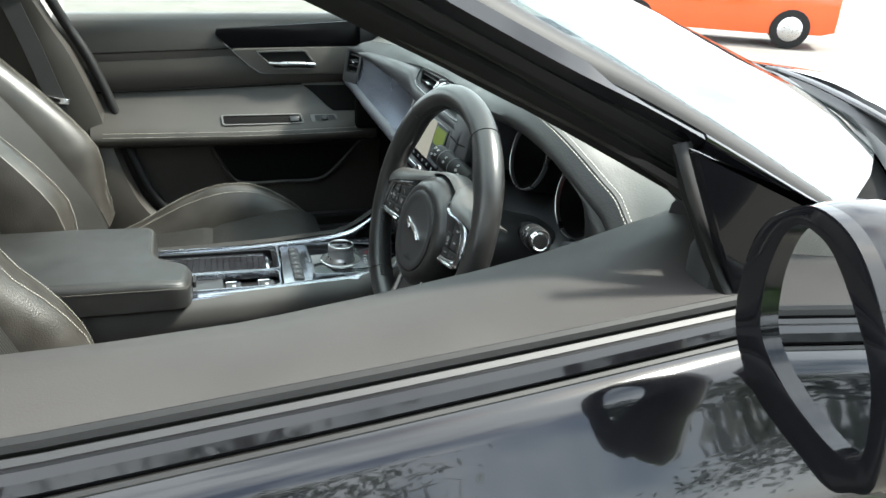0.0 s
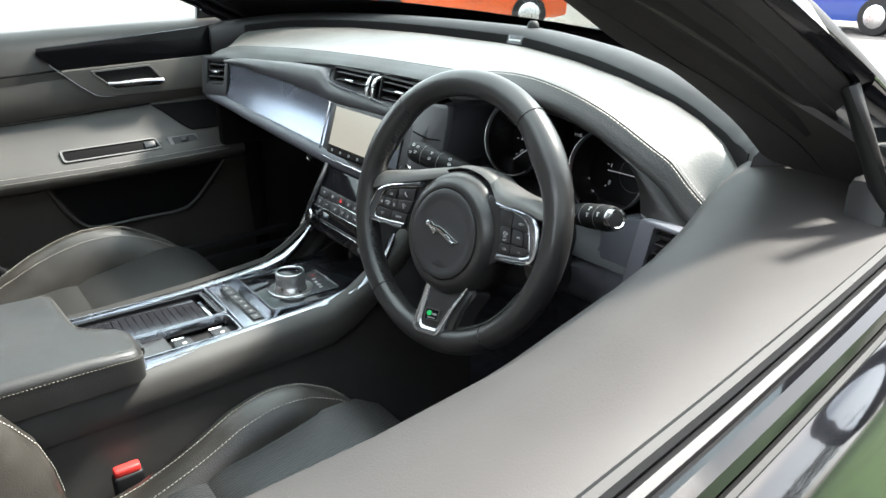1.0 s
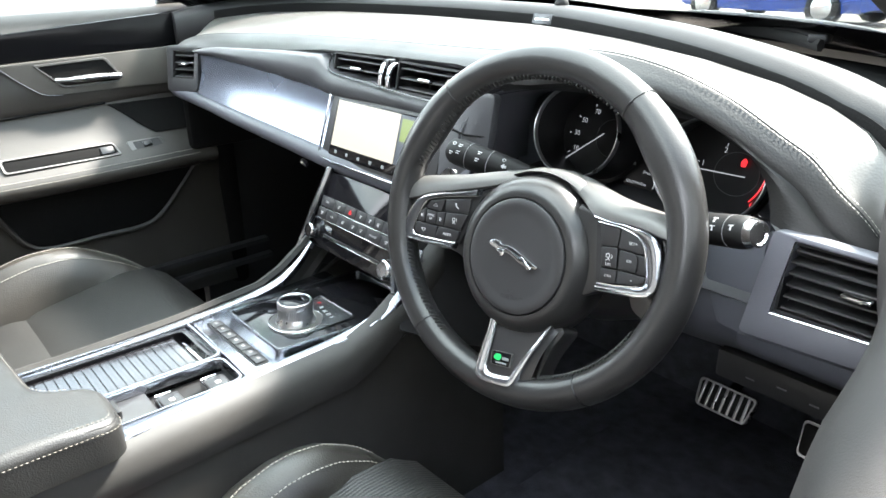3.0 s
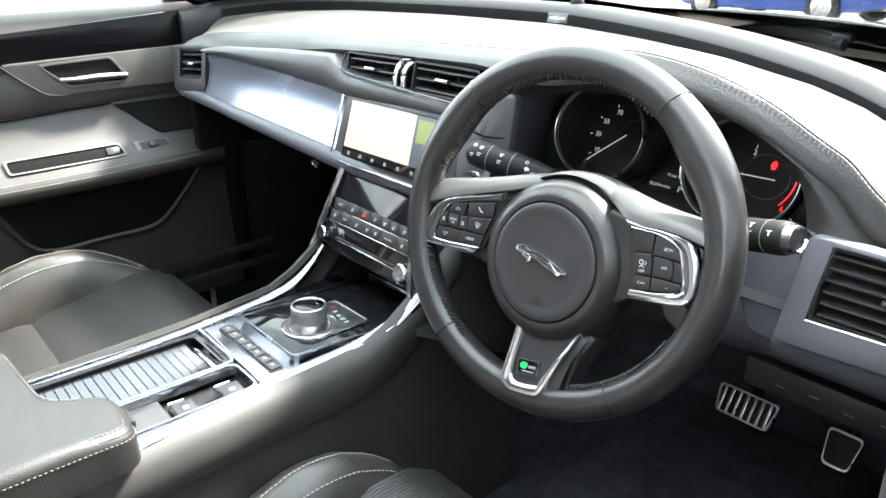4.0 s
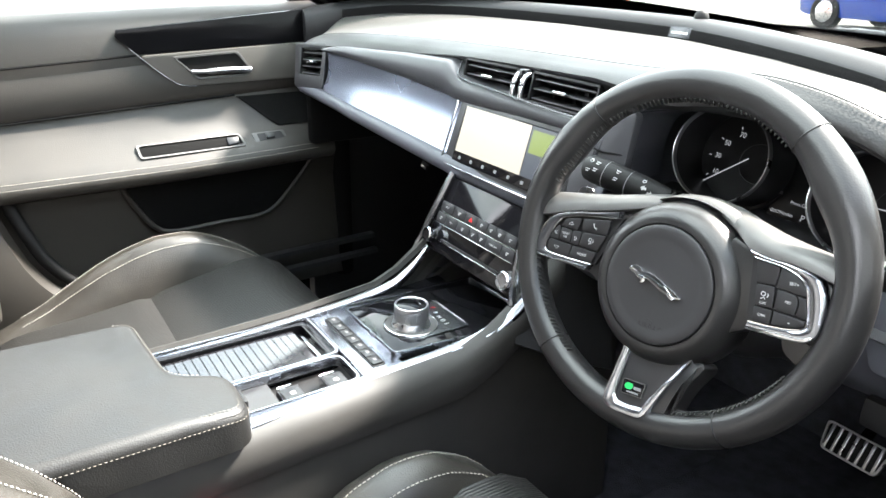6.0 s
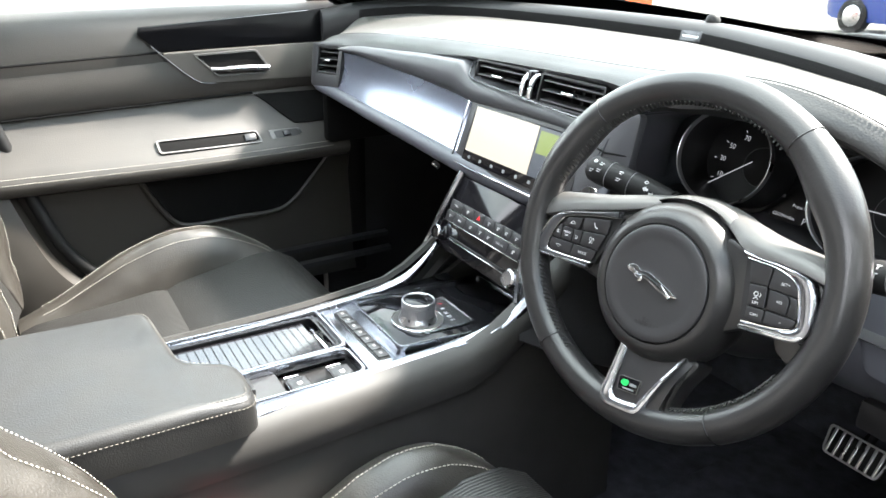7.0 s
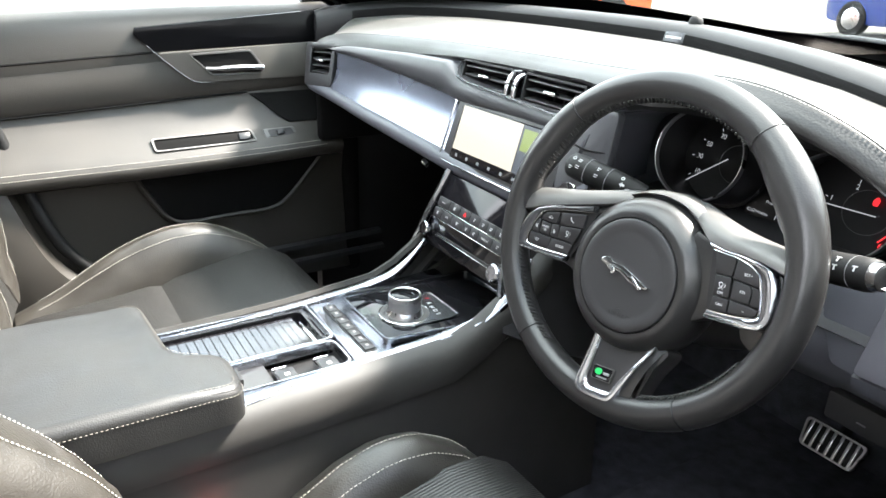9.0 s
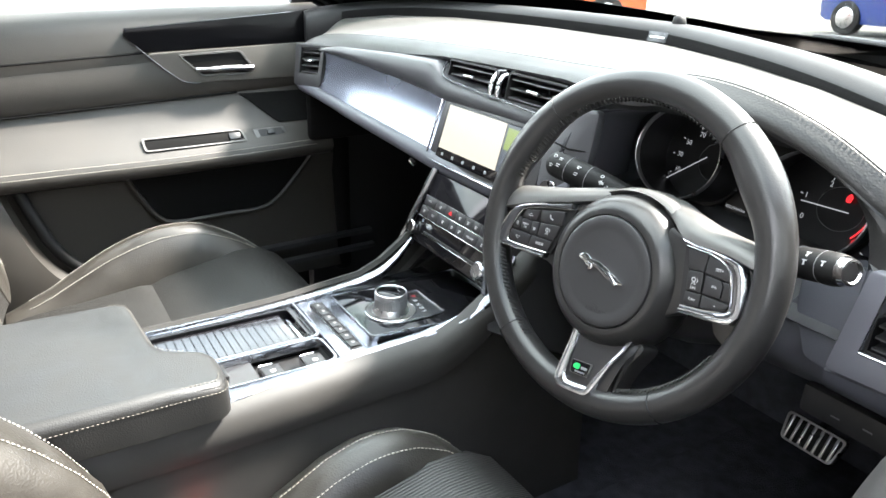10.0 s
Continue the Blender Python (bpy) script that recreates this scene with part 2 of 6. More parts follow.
def plate(poly, z0, z1, M=None, bevel=0.001, round_r=0.0, n=4):
    """A flat piece: polygon in local x, y raised from z0 to z1, with a bevelled top."""
    if round_r:
        poly = rounded(poly, round_r, n)
    bm = bmesh.new()
    lo = [bm.verts.new((p[0], p[1], z0)) for p in poly]
    hi = [bm.verts.new((p[0], p[1], z1)) for p in poly]
    top = bm.faces.new(hi)
    bm.faces.new(lo[::-1])
    k = len(poly)
    for i in range(k):
        bm.faces.new((lo[i], lo[(i + 1) % k], hi[(i + 1) % k], hi[i]))
    bmesh.ops.recalc_face_normals(bm, faces=bm.faces)
    if bevel:
        bmesh.ops.bevel(bm, geom=list(top.edges), offset=bevel, segments=2, affect="EDGES", profile=0.5)
    if M is not None:
        bm.transform(M)
    return bm


def ring_plate(outer, inner, z0, z1, M=None):
    """A frame between two outlines of equal point count."""
    secs = []
    for z, f in ((z0, 0), (z1 - 0.0008, 0), (z1, 0.12), (z1, 0.88), (z1 - 0.0008, 1), (z0, 1)):
        secs.append([Vector((a[0] + (b[0] - a[0]) * f, a[1] + (b[1] - a[1]) * f, z)) for a, b in zip(outer, inner)])
    secs.append(secs[0])
    bm = loft(secs, ring=True, caps=False)
    bmesh.ops.remove_doubles(bm, verts=bm.verts, dist=1e-6)
    if M is not None:
        bm.transform(M)
    return bm


def strip(outer, inner, z0, z1, M):
    """An open band between two paths of equal point count, raised and bevelled."""
    secs = []
    for a, b in zip(outer, inner):
        secs.append([M @ Vector((a[0] + (b[0] - a[0]) * f, a[1] + (b[1] - a[1]) * f, z)) for f, z in ((0, z0), (0, z1 - 0.0025), (0.12, z1 - 0.0006), (0.35, z1), (0.8, z1 - 0.0008), (1, z1 - 0.003), (1, z0))])
    return loft(secs, ring=True)


def tube(path, r, k=8, closed=False, squash=1.0, M=None):
    """A round bar along a path; r may be a list."""
    P = [Vector(p) for p in path]
    n = len(P)
    secs = []
    up = Vector((0, 0, 1))
    for i, p in enumerate(P):
        d = (P[(i + 1) % n] - P[i - 1]) if closed else (P[min(i + 1, n - 1)] - P[max(i - 1, 0)])
        d.normalize()
        if abs(d.dot(up)) > 0.95:
            up = Vector((0, 1, 0))
        a = d.cross(up).normalized()
        b = a.cross(d).normalized()
        rr = r[i] if isinstance(r, (list, tuple)) else r
        secs.append([p + a * (math.cos(q * math.tau / k) * rr) + b * (math.sin(q * math.tau / k) * rr * squash) for q in range(k)])
    if closed:
        secs.append(secs[0])
    bm = loft(secs, ring=True, caps=not closed)
    if closed:
        bmesh.ops.remove_doubles(bm, verts=bm.verts, dist=1e-6)
    if M is not None:
        bm.transform(M)
    return bm


def lathe(profile, M=None, k=40):
    """Turned about local z: profile of (radius, z)."""
    secs = [[Vector((r * math.cos(q * math.tau / k), r * math.sin(q * math.tau / k), z)) for q in range(k)] for r, z in profile]
    bm = loft(secs, ring=True, caps=profile[0][0] == 0)
    if M is not None:
        bm.transform(M)
    return bm


def merge(*bms):
    out = bmesh.new()
    for b in bms:
        me = bpy.data.meshes.new("tmp")
        b.to_mesh(me)
        b.free()
        out.from_mesh(me)
        bpy.data.meshes.remove(me)
    return out


def basis(o, x, n):
    """A local frame at o: x along the first direction, z along the outward normal n."""
    n = Vector(n).normalized()
    x = Vector(x)
    x = (x - n * x.dot(n)).normalized()
    y = n.cross(x)
    return Matrix(((x.x, y.x, n.x, o[0]), (x.y, y.y, n.y, o[1]), (x.z, y.z, n.z, o[2]), (0, 0, 0, 1)))


def stitches(path, length=0.0042, gap=0.0022, r=0.0008, lift=Vector((0, 0, 0.0008))):
    """A row of thread stitches along a path, each a small raised bar."""
    P = [Vector(p) for p in path]
    bm = bmesh.new()
    carry = 0.0
    pts = [P[0]]
    step = 0.001
    for a, b in zip(P, P[1:]):
        d = (b - a).length
        t = step - carry
        while t < d:
            pts.append(a + (b - a) * (t / d))
            t += step
        carry = d - (t - step)
    i, li, gi = 0, round(length / step), round(gap / step)
    while i + li < len(pts):
        a, b = pts[i] + lift, pts[i + li] + lift
        d = (b - a).normalized()
        s = d.cross(lift.normalized()).normalized() * r
        u = lift.normalized() * r
        q = [bm.verts.new(p) for p in (a - s, a + u * 0.3 + s * 0, a + s, b - s, b + u * 0.3, b + s)]
        m = bm.verts.new((a + b) / 2 + u * 1.4)
        for f in ((0, 1, m), (1, 2, m), (2, 5, m), (5, 4, m), (4, 3, m), (3, 0, m)):
            bm.faces.new([v if not isinstance(v, int) else q[v] for v in f])
        i += li + gi
    return bm


def words(text, size, M, parent, material, name="lettering", label=""):
    """Built-in font lettering turned into a thin mesh on a surface."""
    c = bpy.data.curves.new("t", "FONT")
    c.body, c.size, c.align_x, c.align_y, c.extrude = text, size, "CENTER", "CENTER", 0.0001
    tmp = bpy.data.objects.new("t", c)
    me = bpy.data.meshes.new_from_object(tmp)
    bm = bmesh.new()
    bm.from_mesh(me)
    bpy.data.objects.remove(tmp)
    bpy.data.curves.remove(c)
    bpy.data.meshes.remove(me)
    return part(name, bm, material, parent, label, M=M)


# ---- ground and surroundings ----
ASPHALT = mat("worn asphalt", (0.125, 0.113, 0.098), 0.9, grain=0.6, grain_size=0.012, vary=0.2, vary_size=0.8)
bm = bmesh.new()
bmesh.ops.create_grid(bm, x_segments=8, y_segments=8, size=600)
ground = part("ground", bm, ASPHALT)
tagged(ground, "worn grey asphalt of a sunlit car park", "ground", kind="structure")

GRASS = mat("mown grass", (0.06, 0.11, 0.025), 0.95, grain=1.0, grain_size=0.03, vary=0.35, vary_size=0.6)
gr = part("grass_verge", box((9.0, 2, 0.04), (11.0, 60, 0.12), 0.03), GRASS)
tagged(gr, "mown green grass verge beside the car park", "grass", kind="stuff")
BARK = mat("grey-brown bark", (0.09, 0.07, 0.055), 0.9, grain=1.0, grain_size=0.03, vary=0.3, vary_size=0.1)
LEAF = mat("dark green leaves", (0.035, 0.065, 0.02), 0.6, vary=0.4, vary_size=0.3)


def tree(x, y, h):
    """A broad-leaved tree: tapered trunk, limbs and a ragged crown of leaf clumps."""
    rnd = random.Random(5)
    tr = thing("tree", (x, y, 0), "broad-leaved tree in full leaf", "tree", "trees along the verge")
    bms = [tube([(x, y, 0), (x + 0.1, y, h * 0.25), (x, y + 0.1, h * 0.55), (x + 0.1, y, h * 0.85)], [0.22, 0.17, 0.12, 0.04], 8)]
    tips = []
    for k in range(9):
        a, z = k * 2.4, h * (0.28 + 0.06 * k)
        tip = Vector((x + math.cos(a) * h * 0.26, y + math.sin(a) * h * 0.26, z + h * 0.14))
        tips.append(tip)
        bms.append(tube([(x, y, z), Vector((x, y, z)).lerp(tip, 0.5) + Vector((0, 0, 0.1)), tip], [0.07, 0.05, 0.02], 6))
    part("trunk", merge(*bms), BARK, tr)
    verts, faces = [], []
    for k in range(2600):
        c = rnd.choice(tips) if rnd.random() < 0.75 else Vector((x, y, h * (0.5 + 0.45 * rnd.random())))
        p = c + Vector((rnd.gauss(0, h * 0.09), rnd.gauss(0, h * 0.09), rnd.gauss(0.1, h * 0.075)))
        u = Vector((rnd.gauss(0, 1), rnd.gauss(0, 1), rnd.gauss(0, 1))).normalized()
        v = u.orthogonal().normalized()
        r = rnd.uniform(0.08, 0.2)
        n = len(verts)
        verts += [p - u * r, p + v * r * 0.5, p + u * r, p - v * r * 0.5]
        faces.append((n, n + 1, n + 2, n + 3))
    me = bpy.data.meshes.new("crown")
    me.from_pydata(verts, [], faces)
    me.materials.append(LEAF)
    cr = new("crown", me)
    cr.parent = tr
    cr.matrix_parent_inverse = Matrix.Translation(-tr.location)
    return tr


t0 = tree(9.0, -3.0, 7.0)
for k, (x, y, sc) in enumerate(((9.5, 1.2, 1.0), (10, 12.5, 1.15), (8.5, -7, 1.1), (9.5, -11.5, 1.0), (8.5, 17, 1.1))):
    copy_thing(t0, pose(x, y, 0, 0, 0, 50 * k))


def parked_car(x, y, turn, color, label, group="parked cars"):
    """A plain hatchback seen only small and mirrored in paint."""
    car = thing("parked_car", (x, y, 0), label, "car", group)
    M = pose(x, y, 0, 0, 0, turn)
    pm = mat("car paint", color, 0.25, coat=1.0, vary=0.05, vary_size=0.5)
    secs = []
    for yy, w, zs in ((-2.0, 0.70, (0.3, 0.45, 0.62, 0.70)), (-1.9, 0.84, (0.25, 0.5, 0.78, 0.86)), (-1.0, 0.88, (0.22, 0.55, 0.90, 0.97)), (0.9, 0.89, (0.22, 0.55, 0.92, 1.0)), (1.8, 0.86, (0.25, 0.55, 0.95, 1.02)), (2.0, 0.78, (0.3, 0.5, 0.85, 0.95))):
        secs.append([M @ Vector((sx * w * f, yy, z)) for sx, seq in ((1, zip((0.94, 1, 0.97, 0.80), zs)), (-1, reversed(list(zip((0.94, 1, 0.97, 0.80), zs))))) for f, z in seq])
    part("body", loft(secs), pm, car)
    secs = []
    for yy, w, z in ((-0.75, 0.70, 0.97), (-0.1, 0.66, 1.36), (0.6, 0.66, 1.45), (1.4, 0.62, 1.40), (1.9, 0.66, 0.98)):
        secs.append([M @ Vector((sx * ww, yy, zz)) for sx, ww, zz in ((1, 0.80, 0.95), (1, w, z), (-1, w, z), (-1, 0.80, 0.95))])
    part("cabin_glass", loft(secs), GLOSS, car)
    part("roof", slab([[M @ Vector((u, yy, zz)) for u in (-0.64, -0.3, 0.3, 0.64)] for yy, zz in ((-0.1, 1.37), (0.6, 1.465), (1.4, 1.41))], 0.03), pm, car)
    for sx in (-1, 1):
        for yy in (-1.25, 1.3):
            w = part("wheel", lathe([(0, 0.10), (0.2, 0.10), (0.31, 0.09), (0.32, 0.0), (0.31, -0.09), (0.2, -0.1)], M @ Matrix.Translation((sx * 0.80, yy, 0.32)) @ pose(0, 0, 0, 0, 90, 0), 24), RUBBER, car)
            part("rim", lathe([(0, 0.105), (0.19, 0.104), (0.2, 0.098)], M @ Matrix.Translation((sx * 0.80, yy, 0.32)) @ pose(0, 0, 0, 0, 90 * sx, 0), 16), SILVER, w)
    return car


parked_car(-10.4, 8.4, -37, (0.60, 0.085, 0.012), "bright orange hatchback parked ahead")
parked_car(-5.8, 14.1, 80, (0.012, 0.04, 0.20), "blue hatchback parked ahead of the car")
parked_car(1.2, 16.3, 95, (0.45, 0.03, 0.03), "red hatchback parked ahead of the car")

# ---- body of the car: floor, tunnel, roof, pillars ----
bm = merge(box((0, -0.35, 0.25), (1.62, 2.9, 0.04), 0.01), box((0, 0.80, 0.50), (1.62, 0.05, 0.55), 0.01))
tagged(part("floor", bm, CARPET), "black carpeted car floor and bulkhead", "floor", kind="structure")

CAR = thing("car_shell", (0, 0, 0.2), "black car body with pillars, roof and bonnet", "car body", kind="structure")


LINE_I = [(0.765, 0.185, 1.006), (0.765, 0.063, 1.068), (0.755, -0.036, 1.115), (0.735, -0.175, 1.175), (0.66, -0.50, 1.315), (0.625, -0.68, 1.355)]
LINE_T = [(0.79, 0.170, 1.054), (0.79, 0.045, 1.112), (0.785, -0.05, 1.155), (0.763, -0.20, 1.226), (0.69, -0.50, 1.352), (0.655, -0.68, 1.395)]
LINE_S = [(0.81, 0.36, 0.972), (0.80, 0.144, 1.078), (0.80, 0.04, 1.122), (0.795, -0.05, 1.163), (0.772, -0.20, 1.234), (0.70, -0.50, 1.362), (0.66, -0.68, 1.405)]
LINE_W = [(0.79, 0.37, 0.976), (0.78, 0.218, 1.057), (0.78, 0.099, 1.115), (0.775, 0.0, 1.160), (0.755, -0.15, 1.235), (0.68, -0.50, 1.385), (0.63, -0.68, 1.415)]


def along(line, y):
    """The point of a pillar line at that y."""
    L = sorted(line, key=lambda p: p[1])
    ys = [p[1] for p in L]
    return Vector((np.interp(y, ys, [p[0] for p in L]), y, np.interp(y, ys, [p[2] for p in L])))


def band(lo, hi, side, bulge, thick, y0=-0.68, y1=0.36):
    """A strip between two lines, bulged outwards."""
    out = Vector((0.75, 0.12, 0.65)).normalized()
    lo, hi = spl(lo, 6), spl(hi, 6)
    rows = []
    for y in np.linspace(y0, y1, 30):
        p, q = along(lo, y), along(hi, y)
        row = [p - out * 0.012] + [p.lerp(q, t) + out * (bulge * math.sin(math.pi * t)) for t in (0, 0.12, 0.35, 0.65, 0.88, 1)] + [q - out * 0.012]
        rows.append([Vector((v.x * side, v.y, v.z)) for v in row])
    return slab(rows, thick)


LINE_F = [(x, y, z - 0.014) for x, y, z in LINE_S]
for s in (-1, 1):
    part("pillar_rail", band(LINE_T, LINE_S, s, 0.004, 0.006, y1=0.165), PAINT, CAR, "glossy black pillar strip")
    part("pillar_foot", band(LINE_F, LINE_S, s, 0.004, 0.006, y0=0.165), PAINT, CAR)
    part("pillar_seal", band(LINE_S, LINE_W, s, 0.005, 0.008), RUBBER, CAR)

# roof: outer skin and headliner, from the windscreen header to the tail
rows_o, rows_i = [], []
for y, z in ((-0.52, 1.385), (-0.8, 1.425), (-1.2, 1.43), (-1.6, 1.39), (-1.9, 1.32)):
    rows_o.append([Vector((x, y, z + 0.03 - 0.10 * abs(x) ** 2.2)) for x in np.linspace(-0.68, 0.68, 15)])
part("roof_panel", slab(rows_o, 0.025), PAINT, CAR)
for y, z in ((-0.53, 1.35), (-0.8, 1.385), (-1.2, 1.39), (-1.6, 1.35), (-1.9, 1.28)):
    rows_i.append([Vector((x, y, z + 0.03 - 0.12 * abs(x) ** 2.2)) for x in np.linspace(-0.67, 0.67, 15)])
ceiling = part("ceiling", slab(rows_i, 0.02), HEADLINER)
tagged(ceiling, "pale cloth headliner under the roof", "ceiling", kind="structure")
part("windscreen_header", tube([(x, -0.54 + 0.10 * (1 - (x / 0.66) ** 2) * 1.0 - 0.05, 1.385 + 0.03 * (1 - (x / 0.66) ** 2)) for x in np.linspace(-0.66, 0.66, 13)], 0.035, 10, squash=0.6), PAINT, CAR)

# rear part of the cabin
part("rear_bulkhead", box((0, -1.75, 0.62), (1.5, 0.08, 0.75), 0.03), SEAT_LEATHER, CAR)
for s in (-1, 1):
    part("rear_door_skin", box((s * 0.86, -1.30, 0.62), (0.14, 1.25, 0.72), 0.04), PAINT, CAR)
    part("roof_rail", tube(spl([(s * 0.665, -0.54, 1.375), (s * 0.67, -0.9, 1.40), (s * 0.67, -1.3, 1.38), (s * 0.72, -1.75, 1.22), (s * 0.78, -2.0, 1.0)], 5), 0.04, 8), PAINT, CAR)

for s in (-1, 1):
    part("kick_panel", box((s * 0.815, 0.50, 0.60), (0.04, 0.66, 0.76), 0.012), DARK, CAR)
    part("side_wing", box((s * 0.88, 0.75, 0.62), (0.06, 1.0, 0.66), 0.03), PAINT, CAR)

for s in (-1, 1):
    rows = []
    for t in np.linspace(0, 1, 7):
        a_, b_ = Vector((s * 0.655, 0.275 + 0.12 * t, 0.957 - 0.012 * t)), Vector((s * 0.845, 0.28 + 0.16 * t, 0.958))
        rows.append([a_.lerp(b_, u) + Vector((0, 0, 0.018 * math.sin(math.pi * u))) for u in np.linspace(0, 1, 7)])
    part("pillar_trim", slab(rows, 0.012), DARK, CAR, "dark trim at the foot of the pillar")
PIL_IN = [(0.676, 0.250, 0.958), (0.670, 0.205, 0.995), (0.670, 0.155, 1.024), (0.670, 0.080, 1.062), (0.670, 0.010, 1.088), (0.668, -0.09, 1.140), (0.645, -0.25, 1.222), (0.600, -0.47, 1.335)]
PIL_OUT = [(0.815, 0.275, 0.940), (0.808, 0.21, 0.985), (0.785, 0.150, 1.022), (0.768, 0.095, 1.050), (0.764, 0.045, 1.074), (0.746, -0.08, 1.130), (0.703, -0.25, 1.208), (0.645, -0.47, 1.325)]
rows = []
for p, q in zip(spl(PIL_IN, 5), spl(PIL_OUT, 5)):
    rows.append([p + Vector((0.006, 0.02, 0.004))] + [p.lerp(q, t) + Vector((-0.5, -0.6, 0.0)) * (0.014 * math.sin(math.pi * t)) for t in np.linspace(0, 1, 7)])
part("pillar_lining", slab(rows, 0.006, True), LINING, CAR, "dark woven pillar lining")
part("pillar_lining_seam", tube([p.lerp(q, 0.55) + Vector((-0.5, -0.6, 0)) * 0.0145 for p, q in zip(spl(PIL_IN, 5), spl(PIL_OUT, 5))], 0.001, 5), DARK, CAR)
for s in (-1, 1):
    for yw in (1.45, -1.35):
        CW = Matrix.Translation((s * 0.80, yw, 0.33)) @ pose(0, 0, 0, 0, 90, 0)
        wl_ = part("wheel", lathe([(0.0, 0.10), (0.21, 0.10), (0.32, 0.09), (0.33, 0.0), (0.32, -0.09), (0.21, -0.10)], CW, 32), RUBBER, CAR)
        part("rim", lathe([(0.0, 0.104), (0.20, 0.103), (0.215, 0.098)], CW @ pose(0, 0, 0, 0, 0 if s > 0 else 180, 0), 24), SILVER, wl_)
    part("front_wing", box((s * 0.86, 1.35, 0.60), (0.08, 0.96, 0.42), 0.04), PAINT, CAR)
part("front_bumper", box((0, 1.90, 0.52), (1.70, 0.14, 0.50), 0.06, 3), PAINT, CAR)
# dark glass behind the front doors and at the tail
for s in (-1, 1):
    part("rear_door_glass", slab([[Vector((s * (0.88 - 0.22 * t), y, 0.96 + 0.40 * t)) for t in np.linspace(0, 1, 4)] for y in np.linspace(-0.74, -1.9, 6)], 0.004), PRIVACY, CAR)
part("rear_screen", slab([[Vector((x, -2.05 + 0.15 * t, 0.96 + 0.36 * t)) for t in np.linspace(0, 1, 4)] for x in np.linspace(-0.8, 0.8, 6)], 0.004), PRIVACY, CAR)
part("parcel_shelf", box((0, -1.90, 0.95), (1.5, 0.45, 0.03), 0.01), CARPET, CAR)

# windscreen
rows = []
for t in np.linspace(0, 1, 8):
    row = []
    for u in np.linspace(-1, 1, 17):
        base = Vector((u * 0.78, 0.86 - 0.50 * abs(u) ** 2.2, 0.985))
        top = Vector((u * 0.62, -0.47 - 0.06 * u * u, 1.385 - 0.02 * u * u))
        row.append(base.lerp(top, t) + Vector((0, 0.0, 0.035 * math.sin(math.pi * t))))
    rows.append(row)
screen = part("window_1", slab(rows, 0.004), GLASS)
screen.visible_shadow = False
tagged(screen, "curved laminated windscreen of the car", "windscreen", kind="structure")

# black printed border along the foot of the windscreen
rows = []
for f in np.linspace(0, 1, 5):
    row = []
    for u in np.linspace(-1, 1, 33):
        t = f * (0.085 + 0.18 * min(0.6, max(0, -u)))
        base = Vector((u * 0.78, 0.86 - 0.50 * abs(u) ** 2.2, 0.985))
        top = Vector((u * 0.62, -0.47 - 0.06 * u * u, 1.385 - 0.02 * u * u))
        row.append(base.lerp(top, t) + Vector((0, -0.006, 0.035 * math.sin(math.pi * t) - 0.008)))
    rows.append(row)
part("screen_border", slab(rows, 0.001), STRIP, CAR, "black printed windscreen border")

# bonnet and cowl
rows = []
for y in np.linspace(0.98, 1.95, 12):
    t = (y - 0.98) / 0.97
    rows.append([Vector((x, y - 0.60 * abs(x / 0.86) ** 1.6 * (1 - t), 0.975 - 0.20 * t ** 1.6 - 0.05 * abs(x / 0.86) ** 3 + 0.012 * math.exp(-((abs(x) - 0.42) / 0.06) ** 2))) for x in np.linspace(-0.88, 0.88, 25)])
part("bonnet", slab(rows, 0.02), PAINT, CAR, "glossy black bonnet with power-bulge creases")
rows = []
for t in np.linspace(0, 1, 5):
    rows.append([Vector((x, 0.845 + 0.14 * t - 0.50 * abs(x / 0.86) ** 1.9, 0.975 - 0.03 * math.sin(math.pi * t))) for x in np.linspace(-0.82, 0.82, 21)])
part("cowl", slab(rows, 0.015), DARK, CAR, "black plastic cowl below the windscreen")

wp = thing("windscreen_wiper", (0.1, 0.85, 0.97), "black wiper resting at the foot of the windscreen", "wiper")
WIPE = [(0.393, 0.668, 0.994), (0.30, 0.735, 0.999), (0.12, 0.835, 1.000), (-0.10, 0.905, 0.998), (-0.34, 0.945, 0.995)]
part("blade", tube(spl([(x, y - 0.012, z - 0.006) for x, y, z in WIPE], 6), 0.006, 6, squash=1.6), RUBBER, wp)
part("spoiler", tube(spl([(x, y - 0.004, z + 0.004) for x, y, z in WIPE], 6), 0.008, 8, squash=0.6), SOFT, wp)
part("arm", tube(spl([(0.52, 0.73, 0.985), (0.42, 0.735, 1.006), (0.25, 0.80, 1.012), (0.08, 0.865, 1.011)], 6), 0.008, 8, squash=0.6), SOFT, wp)
part("joint", box((0.08, 0.862, 1.006), (0.055, 0.022, 0.016), 0.004), DARK, wp)
part("blade_cap", box((0.385, 0.668, 0.997), (0.030, 0.020, 0.014), 0.005, 3), SOFT, wp)
# ---- dashboard ----
dash = thing("dashboard", (0, 0.25, 0.7), "black leather-topped dashboard with stitched edges and brushed fascia", "dashboard")
# near edge of the top pad: x, y, z
EDGE = [(-0.705, 0.120, 0.930), (-0.685, 0.118, 0.946), (-0.62, 0.128, 0.962), (-0.50, 0.145, 0.973), (-0.30, 0.172, 0.982), (-0.10, 0.186, 0.987), (0.05, 0.187, 0.990), (0.16, 0.176, 0.994),
        (0.26, 0.148, 1.002), (0.34, 0.142, 1.010), (0.40, 0.140, 1.010), (0.459, 0.146, 0.999), (0.507, 0.163, 0.978), (0.552, 0.187, 0.945), (0.576, 0.200, 0.927), (0.600, 0.212, 0.903), (0.625, 0.224, 0.882), (0.648, 0.232, 0.860)]


